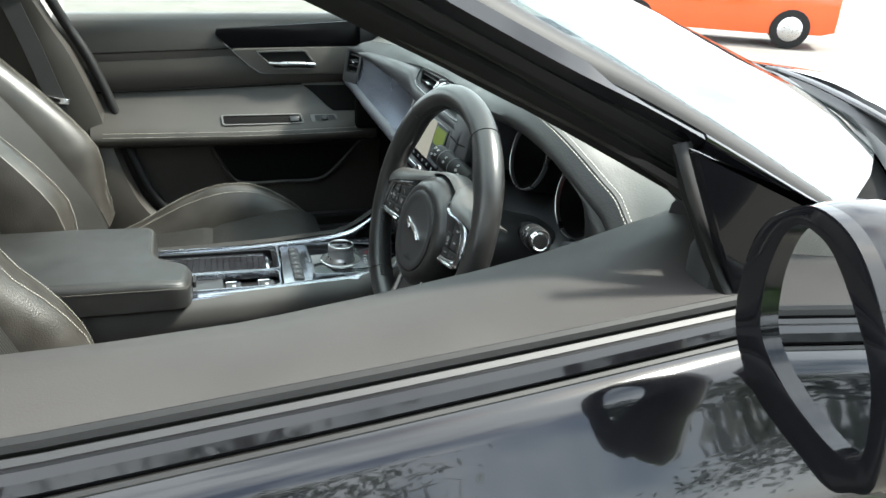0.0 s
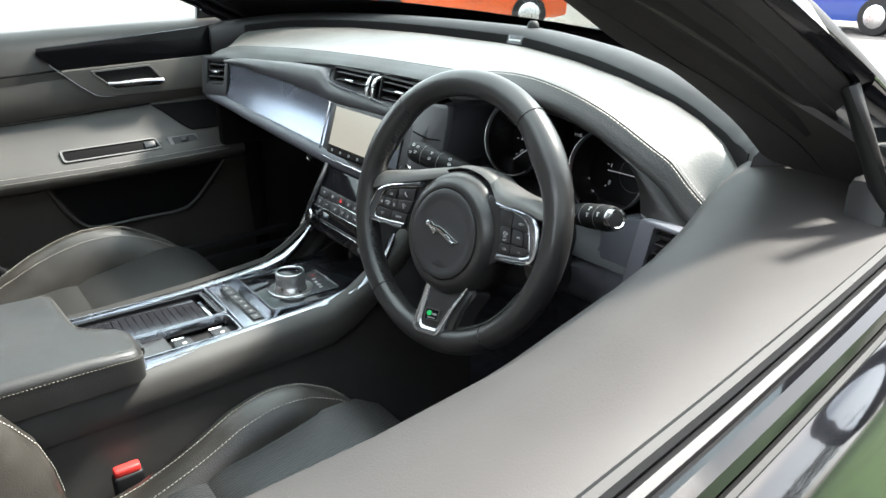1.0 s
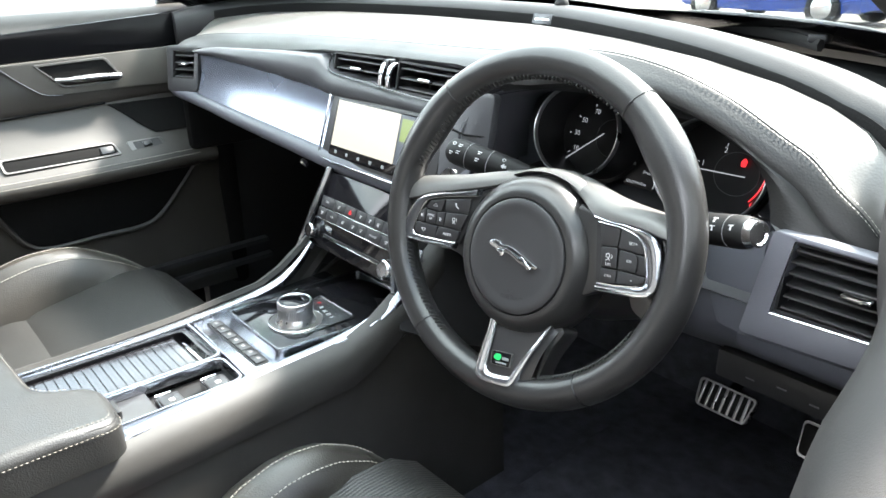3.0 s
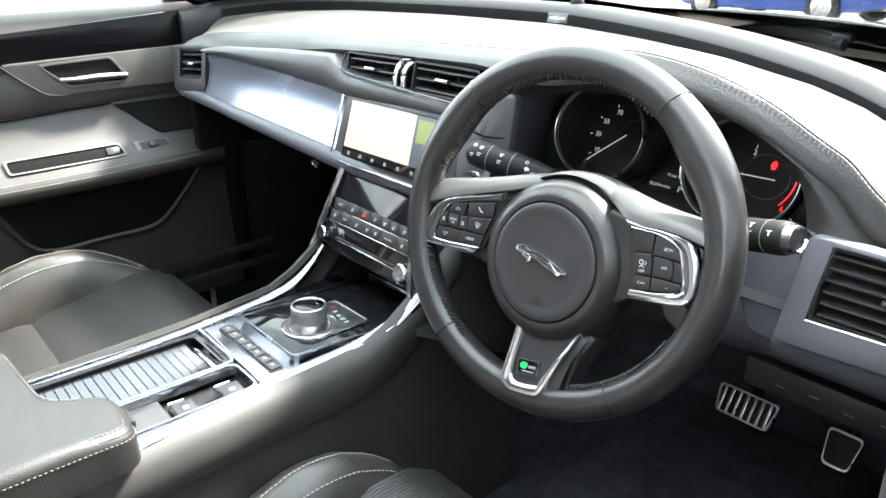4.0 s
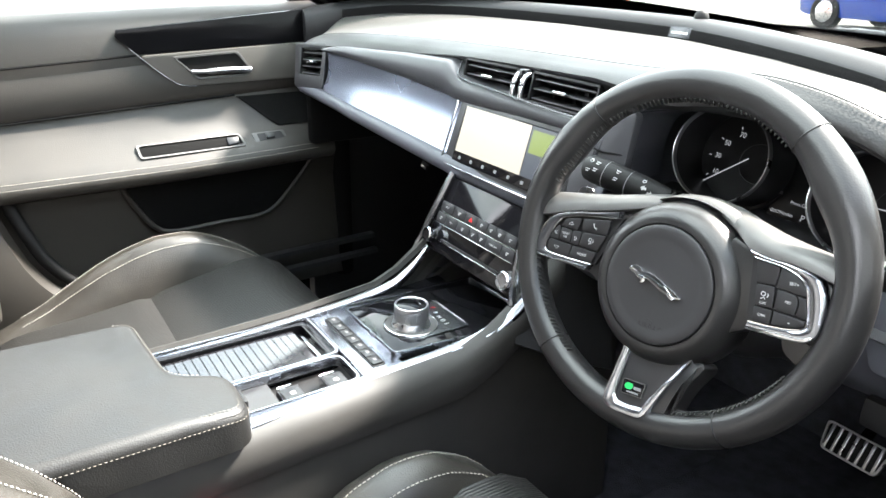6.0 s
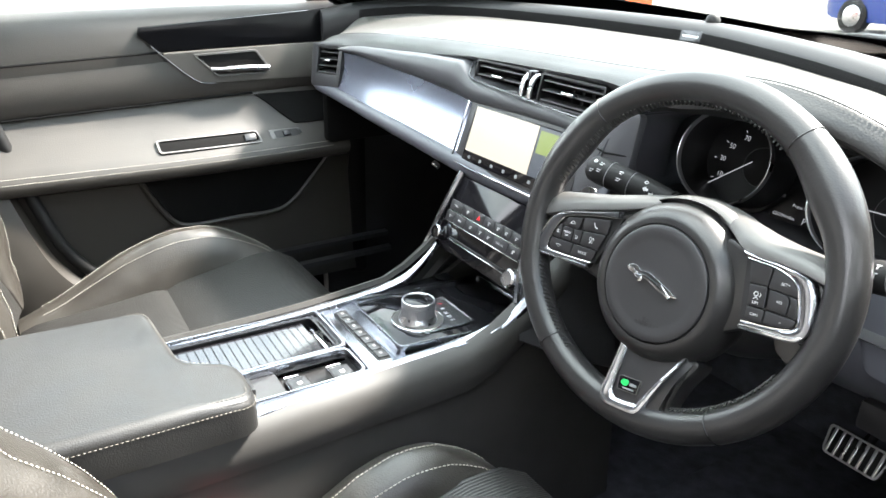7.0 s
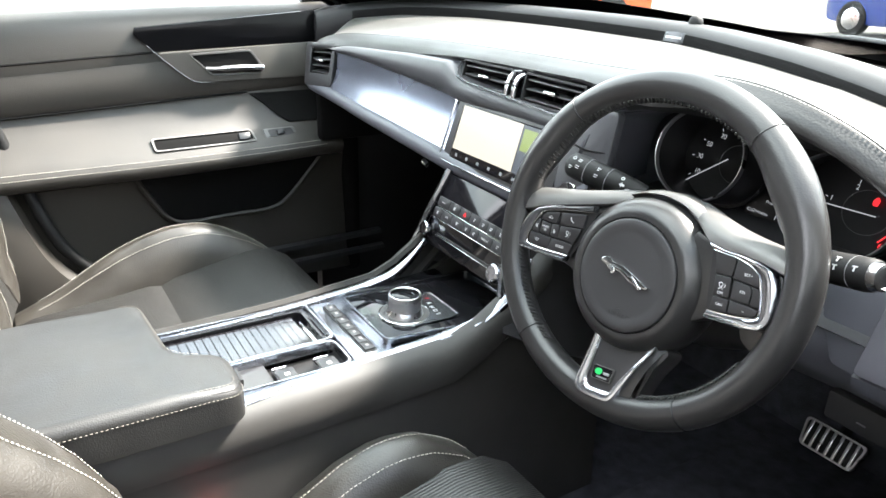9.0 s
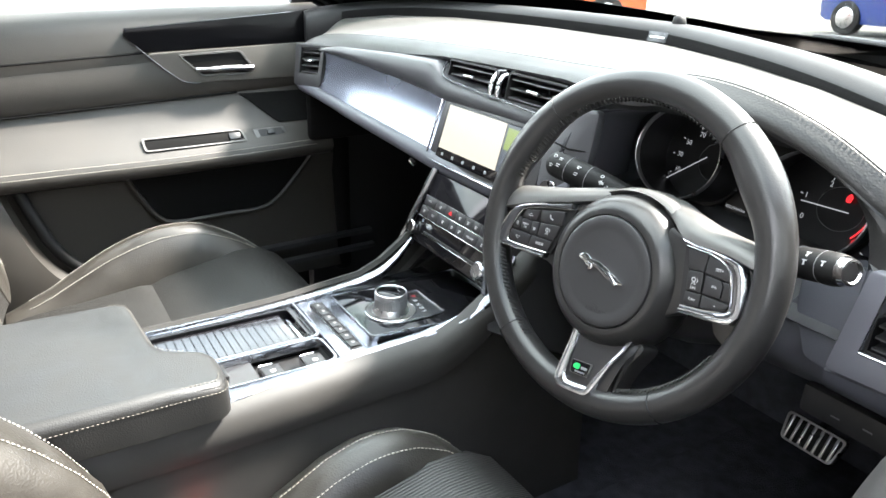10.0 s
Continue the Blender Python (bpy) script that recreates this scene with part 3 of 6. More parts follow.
# line where the top pad meets the hoop under the windscreen
RIMLINE = [(-0.735, 0.16, 0.975), (-0.715, 0.24, 0.992), (-0.64, 0.345, 1.004), (-0.50, 0.425, 1.008), (-0.27, 0.485, 1.007), (0.0, 0.507, 1.003), (0.20, 0.462, 0.996), (0.36, 0.405, 0.988), (0.48, 0.362, 0.975), (0.545, 0.335, 0.963), (0.595, 0.310, 0.948), (0.632, 0.286, 0.928), (0.655, 0.262, 0.905), (0.668, 0.240, 0.880)]


def back_y(x):
    return float(np.interp(x, [p[0] for p in RIMLINE], [p[1] for p in RIMLINE]))


def back_z(x):
    return float(np.interp(x, [p[0] for p in RIMLINE], [p[2] for p in RIMLINE]))


def lip_fall(x):
    """How far the pad's lip turns down: short over the vents, full over the instruments."""
    return float(np.interp(x, (-0.30, -0.18, 0.14, 0.26, 0.30, 0.44, 0.53, 0.60), (0.8, 0.52, 0.52, 0.95, 1.0, 0.62, 0.62, 0.85)))


def roll_in(x, dy):
    """Depth across the roll, which grows narrow and steep towards the driver's door."""
    return dy if dy > 0.032 else 0.032 - (0.032 - dy) * float(np.interp(x, (0.34, 0.46, 0.58, 0.64), (1.0, 0.55, 0.55, 0.9)))


rows = []
edge_curve = spl(EDGE, 5)
for p in edge_curve:
    x, y, z = p
    yb, zb = back_y(x), back_z(x)
    k = min(1, max(0.15, (yb - y) / 0.12))
    fall = lip_fall(x)
    row = [Vector((x, y + roll_in(x, dy) * k, z + (dz * fall if dz < 0 else dz))) for dy, dz in ((0.014, -0.036), (0.004, -0.030), (0.002, -0.022), (0.006, -0.013), (0.013, -0.005), (0.021, 0.001), (0.028, 0.0052), (0.032, 0.0060), (0.035, 0.0072))]
    for t in np.linspace(0.12, 1, 9):
        bulge = 0.006 * math.sin(math.pi * t)
        f = t * t * (3 - 2 * t)
        row.append(Vector((x, y + 0.035 * k + (yb - y - 0.035 * k) * t, z + 0.0072 * (1 - f) + (zb - z) * f + bulge)))
    rows.append(row)
SEAMS = {dy: [Vector((p.x, p.y + roll_in(p.x, dy) * min(1, max(0.15, (back_y(p.x) - p.y) / 0.12)), p.z + dz)) for p in edge_curve] for dy, dz in ((0.0265, 0.0046), (0.032, 0.0060), (0.0375, 0.0078))}
# sun glare on the pad is partly put into its paler base colour
part("top_pad", slab([r[7:] for r in rows], 0.012), DASH_LEATHER_LIT, dash, "black grained leather top pad, coloured paler as if sunlit")
part("pad_roll", slab([r[:8] for r in rows], 0.010), DASH_LEATHER_SHADED, dash, "stitched leather roll along the pad")
part("pad_seam", tube(SEAMS[0.032], 0.0008, 5), DARK, dash)
for dy in (0.0265, 0.0375):
    part("pad_stitching", stitches([p for p in SEAMS[dy] if 0.24 < p.x < 0.645], 0.0030, 0.0022, 0.0005, Vector((0, 0, 0.0008))), PAD_THREAD, dash, "pale grey twin stitching")

# near-black trim; on the door it also stands in for shade inside recesses
MATTE = mat("matt black for trim and recess shade", (0.004, 0.004, 0.004), 0.85, grain=0.3, grain_size=0.003, spec=0.12)
HOOPTRIM = mat("black hoop leather", (0.013, 0.013, 0.0135), 0.55, grain=0.15, grain_size=0.0016, vary=0.1, vary_size=0.08, cells=True, rough_vary=0.05, spec=0.30)
# hoop that wraps round behind the dash: upright face, rounded brow, flat top
hp = spl(RIMLINE, 6)
secs = []
for i, p in enumerate(hp):
    d = (hp[min(i + 1, len(hp) - 1)] - hp[max(i - 1, 0)]).normalized()
    o = Vector((-d.y, d.x, 0)).normalized()
    h = float(np.interp(p.x, (-0.7, 0.0, 0.25, 0.42, 0.56, 0.61, 0.64, 0.668), (0.020, 0.019, 0.016, 0.012, 0.010, 0.016, 0.034, 0.078)))
    wd = float(np.interp(p.x, (-0.7, 0.0, 0.40, 0.58, 0.63, 0.66), (0.055, 0.060, 0.060, 0.056, 0.050, 0.040)))
    f = wd / 0.06
    secs.append([p + o * (a * f) + Vector((0, 0, b)) for a, b in ((0.010, -0.05), (-0.002, -0.012), (-0.003, h * 0.3), (0.0, h * 0.85), (0.003, h + 0.001), (0.010, h + 0.007), (0.020, h + 0.011), (0.034, h + 0.012), (0.052, h + 0.011), (0.058, h + 0.006), (0.060, -0.01), (0.05, -0.05))])
part("hoop", loft(secs), HOOPTRIM, dash, "curved soft-touch hoop under the windscreen")
face = []
for i, p in enumerate(hp):
    a, b, c = Vector(secs[i][1]), Vector(secs[i][2]), Vector(secs[i][3])
    d = (hp[min(i + 1, len(hp) - 1)] - hp[max(i - 1, 0)]).normalized()
    o = Vector((-d.y, d.x, 0)).normalized() * -0.0012
    face.append([a + o, b + o, c + o])
part("hoop_face", slab(face[6:-8], 0.001), MATTE, dash, "matt black front of the hoop")
PQM = basis((-0.002, 0.5035, 1.0125), (1, -0.02, 0), (0, -1, 0.30))
plaque = part("hoop_plaque", plate([(-0.021, -0.0085), (0.021, -0.0085), (0.021, 0.0085), (-0.021, 0.0085)], -0.003, 0.0015, PQM, 0.0006, 0.0008), SMOKE, dash, "small engraved metal plaque")
for k in range(6):
    part("plaque_bar", box((-0.0140 + k * 0.0056, -0.0005, 0.0016), (0.0040, 0.0034, 0.0006), 0, M=PQM), SILVER, plaque)
part("light_sensor", lathe([(0.0, 0.017), (0.006, 0.0165), (0.010, 0.013), (0.012, 0.006), (0.012, 0.0)], M=Matrix.Translation((0.002, 0.546, 1.030))), RUBBER, dash, "black dome light sensor")
# dark band between hoop and glass
rows = []
for i, p in enumerate(hp[4:-12]):
    q = Vector(secs[i + 4][9])
    b_ = Vector((p.x * 1.10, 0.86 - 0.50 * min(1, abs(p.x) / 0.78) ** 2.2 - 0.03, 0.988))
    rows.append([q + Vector((0, 0, -0.022)), q.lerp(b_, 0.4) + Vector((0, 0, -0.030)), b_ + Vector((0, 0, -0.026))])
part("screen_shelf", slab(rows, 0.006), MATTE, dash, "black perforated shelf behind the hoop")


def bands(x):
    """Heights and depths of the passenger-side face at x: face y, roll top, fascia top, fascia foot, roll foot."""
    return at_x([(-0.70, 0.112, 0.925, 0.918, 0.872, 0.850), (-0.62, 0.132, 0.945, 0.937, 0.868, 0.842), (-0.50, 0.146, 0.956, 0.936, 0.858, 0.832), (-0.30, 0.164, 0.964, 0.922, 0.842, 0.812),
                 (-0.13, 0.176, 0.968, 0.908, 0.826, 0.795), (0.0, 0.180, 0.968, 0.906, 0.822, 0.790), (0.18, 0.182, 0.968, 0.906, 0.822, 0.790)], x)


# padded roll under the top pad, diving under the centre vents to run above the screen
rows = []
for x in np.linspace(-0.575, 0.20, 60):
    y, zr, zt, zb, zf = bands(x)
    t = min(1, max(0, (x + 0.185) / 0.055))
    t = t * t * (3 - 2 * t)
    e = min(1, max(0.0, (x + 0.575) / 0.03)) ** 0.5
    sill_z = float(np.interp(x, (-0.13, 0.12), (0.942, 0.930)))
    top = zr + (sill_z - zr) * t
    low = zt + (0.907 - zt) * t
    zm, hh = (top + low) / 2, (top - low) / 2 * (0.45 + 0.55 * e)
    y -= 0.006 * t
    bul = 0.013 - 0.002 * t
    rows.append([Vector((x, y + 0.024, zm + hh + 0.004)), Vector((x, y + 0.008, zm + hh))] + [Vector((x, y - bul * math.cos(q), zm + hh * math.sin(q))) for q in np.linspace(1.35, -1.35, 8)] + [Vector((x, y + 0.004, zm - hh - 0.001)), Vector((x, y + 0.02, zm - hh - 0.002))])
part("upper_roll", slab(rows, 0.006, True), CHARCOAL, dash, "padded soft roll above the fascia")
# slim face between the roll and the pad's lip
rows = []
for p in edge_curve:
    if p.x < 0.20:
        rows.append([Vector((p.x, p.y + 0.010, p.z - 0.012)), Vector((p.x, p.y + 0.012, p.z - 0.022)), Vector((p.x, p.y + 0.022, p.z - 0.036))])
part("pad_underlip", slab(rows, 0.005, True), DARK, dash)
# brushed fascia
rows = []
for x in np.linspace(-0.568, -0.135, 28):
    y, zr, zt, zb, zf = bands(x)
    k = at_x([(-0.60, 0.45), (-0.45, 0.85), (-0.3, 1.0)], x)[0]
    rows.append([Vector((x, y - 0.002 - 0.028 * k * t + 0.006 * math.sin(math.pi * t), zt + (zb - zt) * t)) for t in np.linspace(0, 1, 8)])
part("fascia", slab(rows, 0.008, True), FASCIA, dash, "brushed blue-silver metal fascia")
# lower roll and underside
rows = []
for x in np.linspace(-0.678, 0.16, 40):
    y, zr, zt, zb, zf = bands(x)
    q = y - 0.030 * at_x([(-0.68, 0.25), (-0.60, 0.45), (-0.45, 0.85), (-0.3, 1.0)], x)[0]
    e = min(1, max(0.05, (x + 0.678) / 0.03)) ** 0.5
    zm, hh = (zb + zf) / 2, (zb - zf) / 2 * (0.5 + 0.5 * e)
    q += 0.012 * (1 - e)
    rows.append([Vector((x, q + 0.014, zm + hh + 0.001))] + [Vector((x, q - 0.012 * math.cos(a), zm + hh * math.sin(a))) for a in np.linspace(1.3, -1.2, 7)] + [Vector((x, q + 0.012, zm - hh - 0.006)), Vector((x, q + 0.10, zf - 0.045)), Vector((x, q + 0.22, zf - 0.11))])
part("lower_roll", slab(rows, 0.01, True), ROLL, dash, "slate-toned lower dash roll")
part("glovebox_lock", lathe([(0.0, 0.004), (0.006, 0.004), (0.008, 0.002), (0.008, -0.004)], basis((-0.215, 0.150, 0.785), (1, 0, 0), (0, -0.8, -0.6)), 20), CHROME, dash, "small round metal lock")
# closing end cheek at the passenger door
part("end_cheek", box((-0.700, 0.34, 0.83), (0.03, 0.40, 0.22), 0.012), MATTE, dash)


def vent(center, w, h, M, slats, tilt=20, knob=True, label="", frame_mat=None):
    """An air vent: dark well, tilted slats, a bright tab; local x across, y up, z out."""
    v = part("air_vent", merge(box((0, 0, -0.045), (w, h, 0.004), 0), box((0, h / 2, -0.022), (w, 0.003, 0.045), 0), box((0, -h / 2, -0.022), (w, 0.003, 0.045), 0), box((w / 2, 0, -0.022), (0.003, h, 0.045), 0), box((-w / 2, 0, -0.022), (0.003, h, 0.045), 0)), DARK, dash, label, M=M)
    for i in range(slats):
        yy = -h / 2 + h * (i + 0.5) / slats
        part("slat", box((0, 0, 0), (w - 0.006, 0.0028, 0.020), 0.001, M=M @ Matrix.Translation((0, yy, -0.012)) @ pose(0, 0, 0, tilt)), SOFT, v)
        part("slat_edge", box((0, 0, 0.0095), (w - 0.007, 0.0016, 0.0012), 0.0004, M=M @ Matrix.Translation((0, yy, -0.012)) @ pose(0, 0, 0, tilt)), TITAN if knob else SOFT, v)
    for i in range(5):
        part("fin", box((-w / 2 + w * (i + 1) / 6, 0, -0.034), (0.002, h - 0.006, 0.014), 0, M=M), DARK, v)
    if knob:
        part("tab", box((0, 0, 0.001), (0.026, 0.005, 0.010), 0.002, M=M), CHROME, v, "bright metal tab")
    return v


EVM = basis((-0.622, 0.122, 0.914), (1, 0.20, 0.05), (0.20, -1, 0.22))
vent((0, 0, 0), 0.076, 0.056, EVM, 4, label="dark slatted air vent")
part("end_panel", ring_plate(rounded([(-0.062, 0.036), (0.050, 0.040), (0.050, -0.052), (-0.052, -0.055)], 0.010), rounded([(-0.038, 0.028), (0.038, 0.028), (0.036, -0.028), (-0.036, -0.028)], 0.004), -0.030, 0.002, EVM), SOFT, dash)
# centre vents with the chrome divider
for s in (-1, 1):
    vent((0, 0, 0), 0.128, 0.040, basis((s * 0.082, 0.184 - 0.004 * abs(s), 0.953), (1, 0.03 * -s, 0), (0, -1, 0.22)), 3, tilt=12, label="dark slatted centre air vent")
    part("divider_bar", tube(spl([(s * 0.009, 0.192, 0.968), (s * 0.009, 0.178, 0.966), (s * 0.009, 0.170, 0.952), (s * 0.009, 0.168, 0.936)], 5), 0.0038, 10), CHROME, dash, "polished chrome divider bar")
part("divider_core", box((0, 0.186, 0.954), (0.014, 0.02, 0.042), 0.003), GLOSS, dash)
part("vent_sill", tube(spl([(-0.150, 0.180, 0.970), (-0.152, 0.174, 0.956), (-0.143, 0.168, 0.947), (-0.10, 0.165, 0.942), (0.0, 0.164, 0.937), (0.10, 0.164, 0.932), (0.150, 0.166, 0.931)], 6), 0.0018, 6), SMOKE, dash)
# touch screen
SM = basis((0, 0.1535, 0.8655), (1, 0, 0), (0, -0.96, 0.27))
part("screen_surround", plate([(-0.140, -0.052), (0.140, -0.052), (0.140, 0.050), (-0.130, 0.050)], -0.03, 0.0, SM, 0.001), SOFT, dash)
part("screen_glass", plate([(-0.118, -0.046), (0.118, -0.046), (0.118, 0.043), (-0.114, 0.043)], 0.0, 0.0015, SM, 0.0005, 0.004), GLOSS, dash, "glossy touch screen")
MAP = glow("pale map picture", (1.0, 0.93, 0.78), 0.085)
SIDE = glow("dark screen menu", (0.16, 0.19, 0.24), 0.05)
GREENTILE = glow("green screen tile", (0.42, 0.55, 0.10), 0.07)
part("map_view", plate([(-0.1135, -0.030), (0.047, -0.030), (0.047, 0.041), (-0.1105, 0.041)], 0.0015, 0.0021, SM, 0), MAP, dash, "bright pale street map")
part("menu_view", plate([(0.049, -0.030), (0.115, -0.030), (0.115, 0.041), (0.049, 0.041)], 0.0015, 0.0021, SM, 0), SIDE, dash)
part("menu_tile", plate([(0.053, 0.004), (0.111, 0.004), (0.111, 0.036), (0.053, 0.036)], 0.0021, 0.0025, SM, 0), GREENTILE, dash)
for i in range(7):
    xx = -0.098 + i * 0.031
    part("screen_icon", plate([(xx - 0.003, -0.041), (xx + 0.003, -0.041), (xx + 0.003, -0.036), (xx - 0.003, -0.036)], 0.0015, 0.0021, SM, 0, 0.001), GREYINK, dash)
part("screen_trim", tube([SM @ Vector(p) for p in ((-0.137, 0.052, 0.002), (-0.143, -0.053, 0.003), (-0.10, -0.056, 0.004), (0.14, -0.056, 0.004))], 0.0018, 6), CHROME, dash, "thin bright trim line")

# ---- centre stack below the screen ----
stack = thing("control_stack", (0, 0.12, 0.64), "gloss black climate and audio panel with button rows", "control panel")
KM = basis((-0.008, 0.112, 0.735), (1, -0.02, 0), (0, -0.94, 0.34))
part("panel", plate([(-0.094, 0.066), (0.094, 0.066), (0.112, -0.02), (0.114, -0.056), (-0.112, -0.056), (-0.112, -0.02)], -0.06, 0.0, KM, 0.003), GLOSS, stack)
for s in (-1, 1):
    part("side_blade", tube([KM @ Vector(p) for p in spl([(s * 0.096, 0.072, 0.002), (s * 0.104, 0.03, 0.004), (s * 0.117, -0.03, 0.005), (s * 0.128, -0.066, 0.003), (s * 0.132, -0.080, -0.006)], 5)], [0.0062] * 16 + [0.0045] * 5, 8), SATIN, stack, "curved bright metal blade")
    rows = [[KM @ Vector((s * (a + 0.004), b, 0.0)), KM @ Vector((s * (a + 0.035), b - 0.004, -0.06)), KM @ Vector((s * (a + 0.05), b - 0.01, -0.16))] for a, b in ((0.096, 0.072), (0.104, 0.03), (0.117, -0.03), (0.130, -0.075), (0.15, -0.105))]
    part("side_wall", slab(rows, 0.006), SOFT, stack)
BUTTON = mat("dark button", (0.015, 0.0155, 0.017), 0.38, rough_vary=0.05)
for row, (yy, hw, widths) in enumerate(((0.018, 0.096, (1.5, 1.35, 1.25, 1.15, 0.9, 0.9, 1.2)), (-0.001, 0.099, (1.0, 1.25, 1.35, 0.85, 0.9, 1.5, 1.2)))):
    part("row_trim", box((0, yy - 0.0092, 0.0025), (hw * 2 + 0.004, 0.0014, 0.005), 0.0005, M=KM), CHROME, stack, "thin chrome line")
    left = -hw
    for i, wd in enumerate(widths):
        w = wd * hw * 2 / sum(widths)
        xx = left + w / 2
        left += w
        b = part("button", box((xx, yy, 0.002), (w - 0.0006, 0.0160, 0.005), 0.0007, M=KM), BUTTON, stack)
        if (row, i) == (0, 2):
            part("legend", plate([(xx - 0.0045, yy - 0.0032), (xx + 0.0045, yy - 0.0032), (xx, yy + 0.0042)], 0.0044, 0.0048, KM, 0), REDINK, b)
        elif (row, i) == (1, 5):
            words("MAX A/C", 0.0046, KM @ Matrix.Translation((xx, yy, 0.0046)), b, WHITEINK)
        elif (row, i) in ((0, 0), (1, 1)):
            words("SYNC" if row == 0 else "MAX", 0.0040, KM @ Matrix.Translation((xx, yy, 0.0046)), b, WHITEINK)
        else:
            part("legend", merge(box((xx, yy + 0.0014, 0.0046), (0.0060, 0.0012, 0.0004), 0, M=KM), box((xx - 0.0012, yy - 0.0014, 0.0046), (0.0026 + 0.0008 * (i % 3), 0.0022, 0.0004), 0, M=KM)), WHITEINK, b)
for xx, r in ((-0.100, 0.0115), (0.100, 0.0135)):
    kn = part("knob", lathe([(0.0, 0.013), (r * 0.72, 0.013), (r * 0.8, 0.012), (r, 0.010), (r, 0.002), (r * 1.15, 0.0), (r * 1.15, -0.004)], KM @ Matrix.Translation((xx, -0.034 if xx < 0 else -0.036, 0.0)), 28), GLOSS if xx < 0 else DARK, stack, "gloss black volume knob with a metal ring" if xx < 0 else "round engine start button")
    part("knob_ring", lathe([(r * 0.86, 0.0145), (r * 1.02, 0.0125), (r * 1.04, 0.006), (r * 0.9, 0.005)], KM @ Matrix.Translation((xx, -0.034 if xx < 0 else -0.036, 0.0)), 28), CHROME, kn)
    if xx > 0:
        part("cap", lathe([(0.0, 0.0148), (r * 0.8, 0.0145), (r * 0.84, 0.012)], KM @ Matrix.Translation((xx, -0.036, 0)), 24), SATIN, kn)
part("disc_slot", box((0.0, -0.033, 0.0005), (0.15, 0.003, 0.003), 0.001, M=KM), DARK, stack)
part("slot_trim", box((0.0, -0.0365, 0.001), (0.17, 0.0012, 0.003), 0.0004, M=KM), CHROME, stack)

# ---- centre console ----
console = thing("centre_console", (0, -0.2, 0.27), "centre console with satin metal top frame and rotary gear dial", "console")
SHOULDER = mat("matt console trim", (0.040, 0.0385, 0.036), 0.55, grain=0.2, grain_size=0.0013, vary=0.12, vary_size=0.06, spec=0.4)
# side walls: dark lower skirt and padded shoulder
for s in (-1, 1):
    rows = []
    for y in np.linspace(-0.75, 0.16, 24):
        z = at_x([(-0.75, 0.600), (-0.30, 0.604), (-0.14, 0.610), (0.0, 0.620), (0.06, 0.645), (0.11, 0.690), (0.16, 0.735)], y)[0]
        w = at_x([(-0.75, 0.128), (-0.14, 0.128), (0.0, 0.134), (0.16, 0.136)], y)[0]
        rows.append([Vector((s * (w - 0.020), y, z + 0.014)), Vector((s * (w - 0.006), y, z + 0.008)), Vector((s * (w + 0.004), y, z - 0.006)), Vector((s * (w + 0.006), y, z - 0.030)), Vector((s * (w + 0.001), y, z - 0.050)), Vector((s * (w - 0.010), y, z - 0.056))])
    part("shoulder", slab(rows, 0.008, True), SHOULDER, console, "soft matt shoulder of the console")
    rows = []
    for y in np.linspace(-0.75, 0.30, 16):
        z = at_x([(-0.75, 0.55), (0.0, 0.57), (0.08, 0.60), (0.2, 0.66), (0.3, 0.66)], y)[0]
        rows.append([Vector((s * 0.124, y, z)), Vector((s * 0.126, y, 0.45)), Vector((s * 0.135, y, 0.27))])
    part("skirt", slab(rows, 0.01, True), SHOULDER, console)
part("deck", box((0, -0.22, 0.585), (0.22, 1.0, 0.02), 0.004), DARK, console)
SLAT = mat("dark mirror-gloss slats", (0.012, 0.012, 0.014), 0.09, coat=0.35, metal=0.0, rough_vary=0.03, vary_size=0.02)
# metal frame: two long rails and cross bars at deck height
for s in (-1, 1):
    P = [(s * 0.108, -0.62, 0.612), (s * 0.106, -0.30, 0.615), (s * 0.101, -0.12, 0.622), (s * 0.108, 0.0, 0.632), (s * 0.120, 0.055, 0.652), (s * 0.128, 0.10, 0.690), (s * 0.124, 0.13, 0.730)]
    P = spl(P, 6)
    secs = []
    for i, p in enumerate(P):
        w = at_x([(-0.6, 0.011), (-0.30, 0.011), (-0.15, 0.0085), (0.0, 0.0110), (0.045, 0.0150), (0.09, 0.0150), (0.13, 0.0100)], p.y)[0] * (float(np.interp(p.y, (-0.02, 0.08), (1.0, 0.6))) if s > 0 else 1.0)
        secs.append([p + Vector((dx * w, 0, dz)) for dx, dz in ((-1, -0.012), (-1, 0.000), (-0.8, 0.0025), (0, 0.0035), (0.8, 0.0025), (1, 0.0), (1, -0.012))])
    part("side_rail", loft(secs), SATIN, console, "satin chrome side rail")
FM = Matrix.Translation((0, 0, 0.618))


def frame_piece(x0, x1, y0, y1, w, r=0.012, z=0.0, material=None, name="frame_bar"):
    o = rounded([(x0, y0), (x1, y0), (x1, y1), (x0, y1)], r)
    i = rounded([(x0 + w, y0 + w), (x1 - w, y0 + w), (x1 - w, y1 - w), (x0 + w, y1 - w)], max(0.002, r - w * 0.5))
    return part(name, ring_plate(o, i, -0.010, 0.004, Matrix.Translation((0, 0, 0.618 + z))), material or SATIN, console)


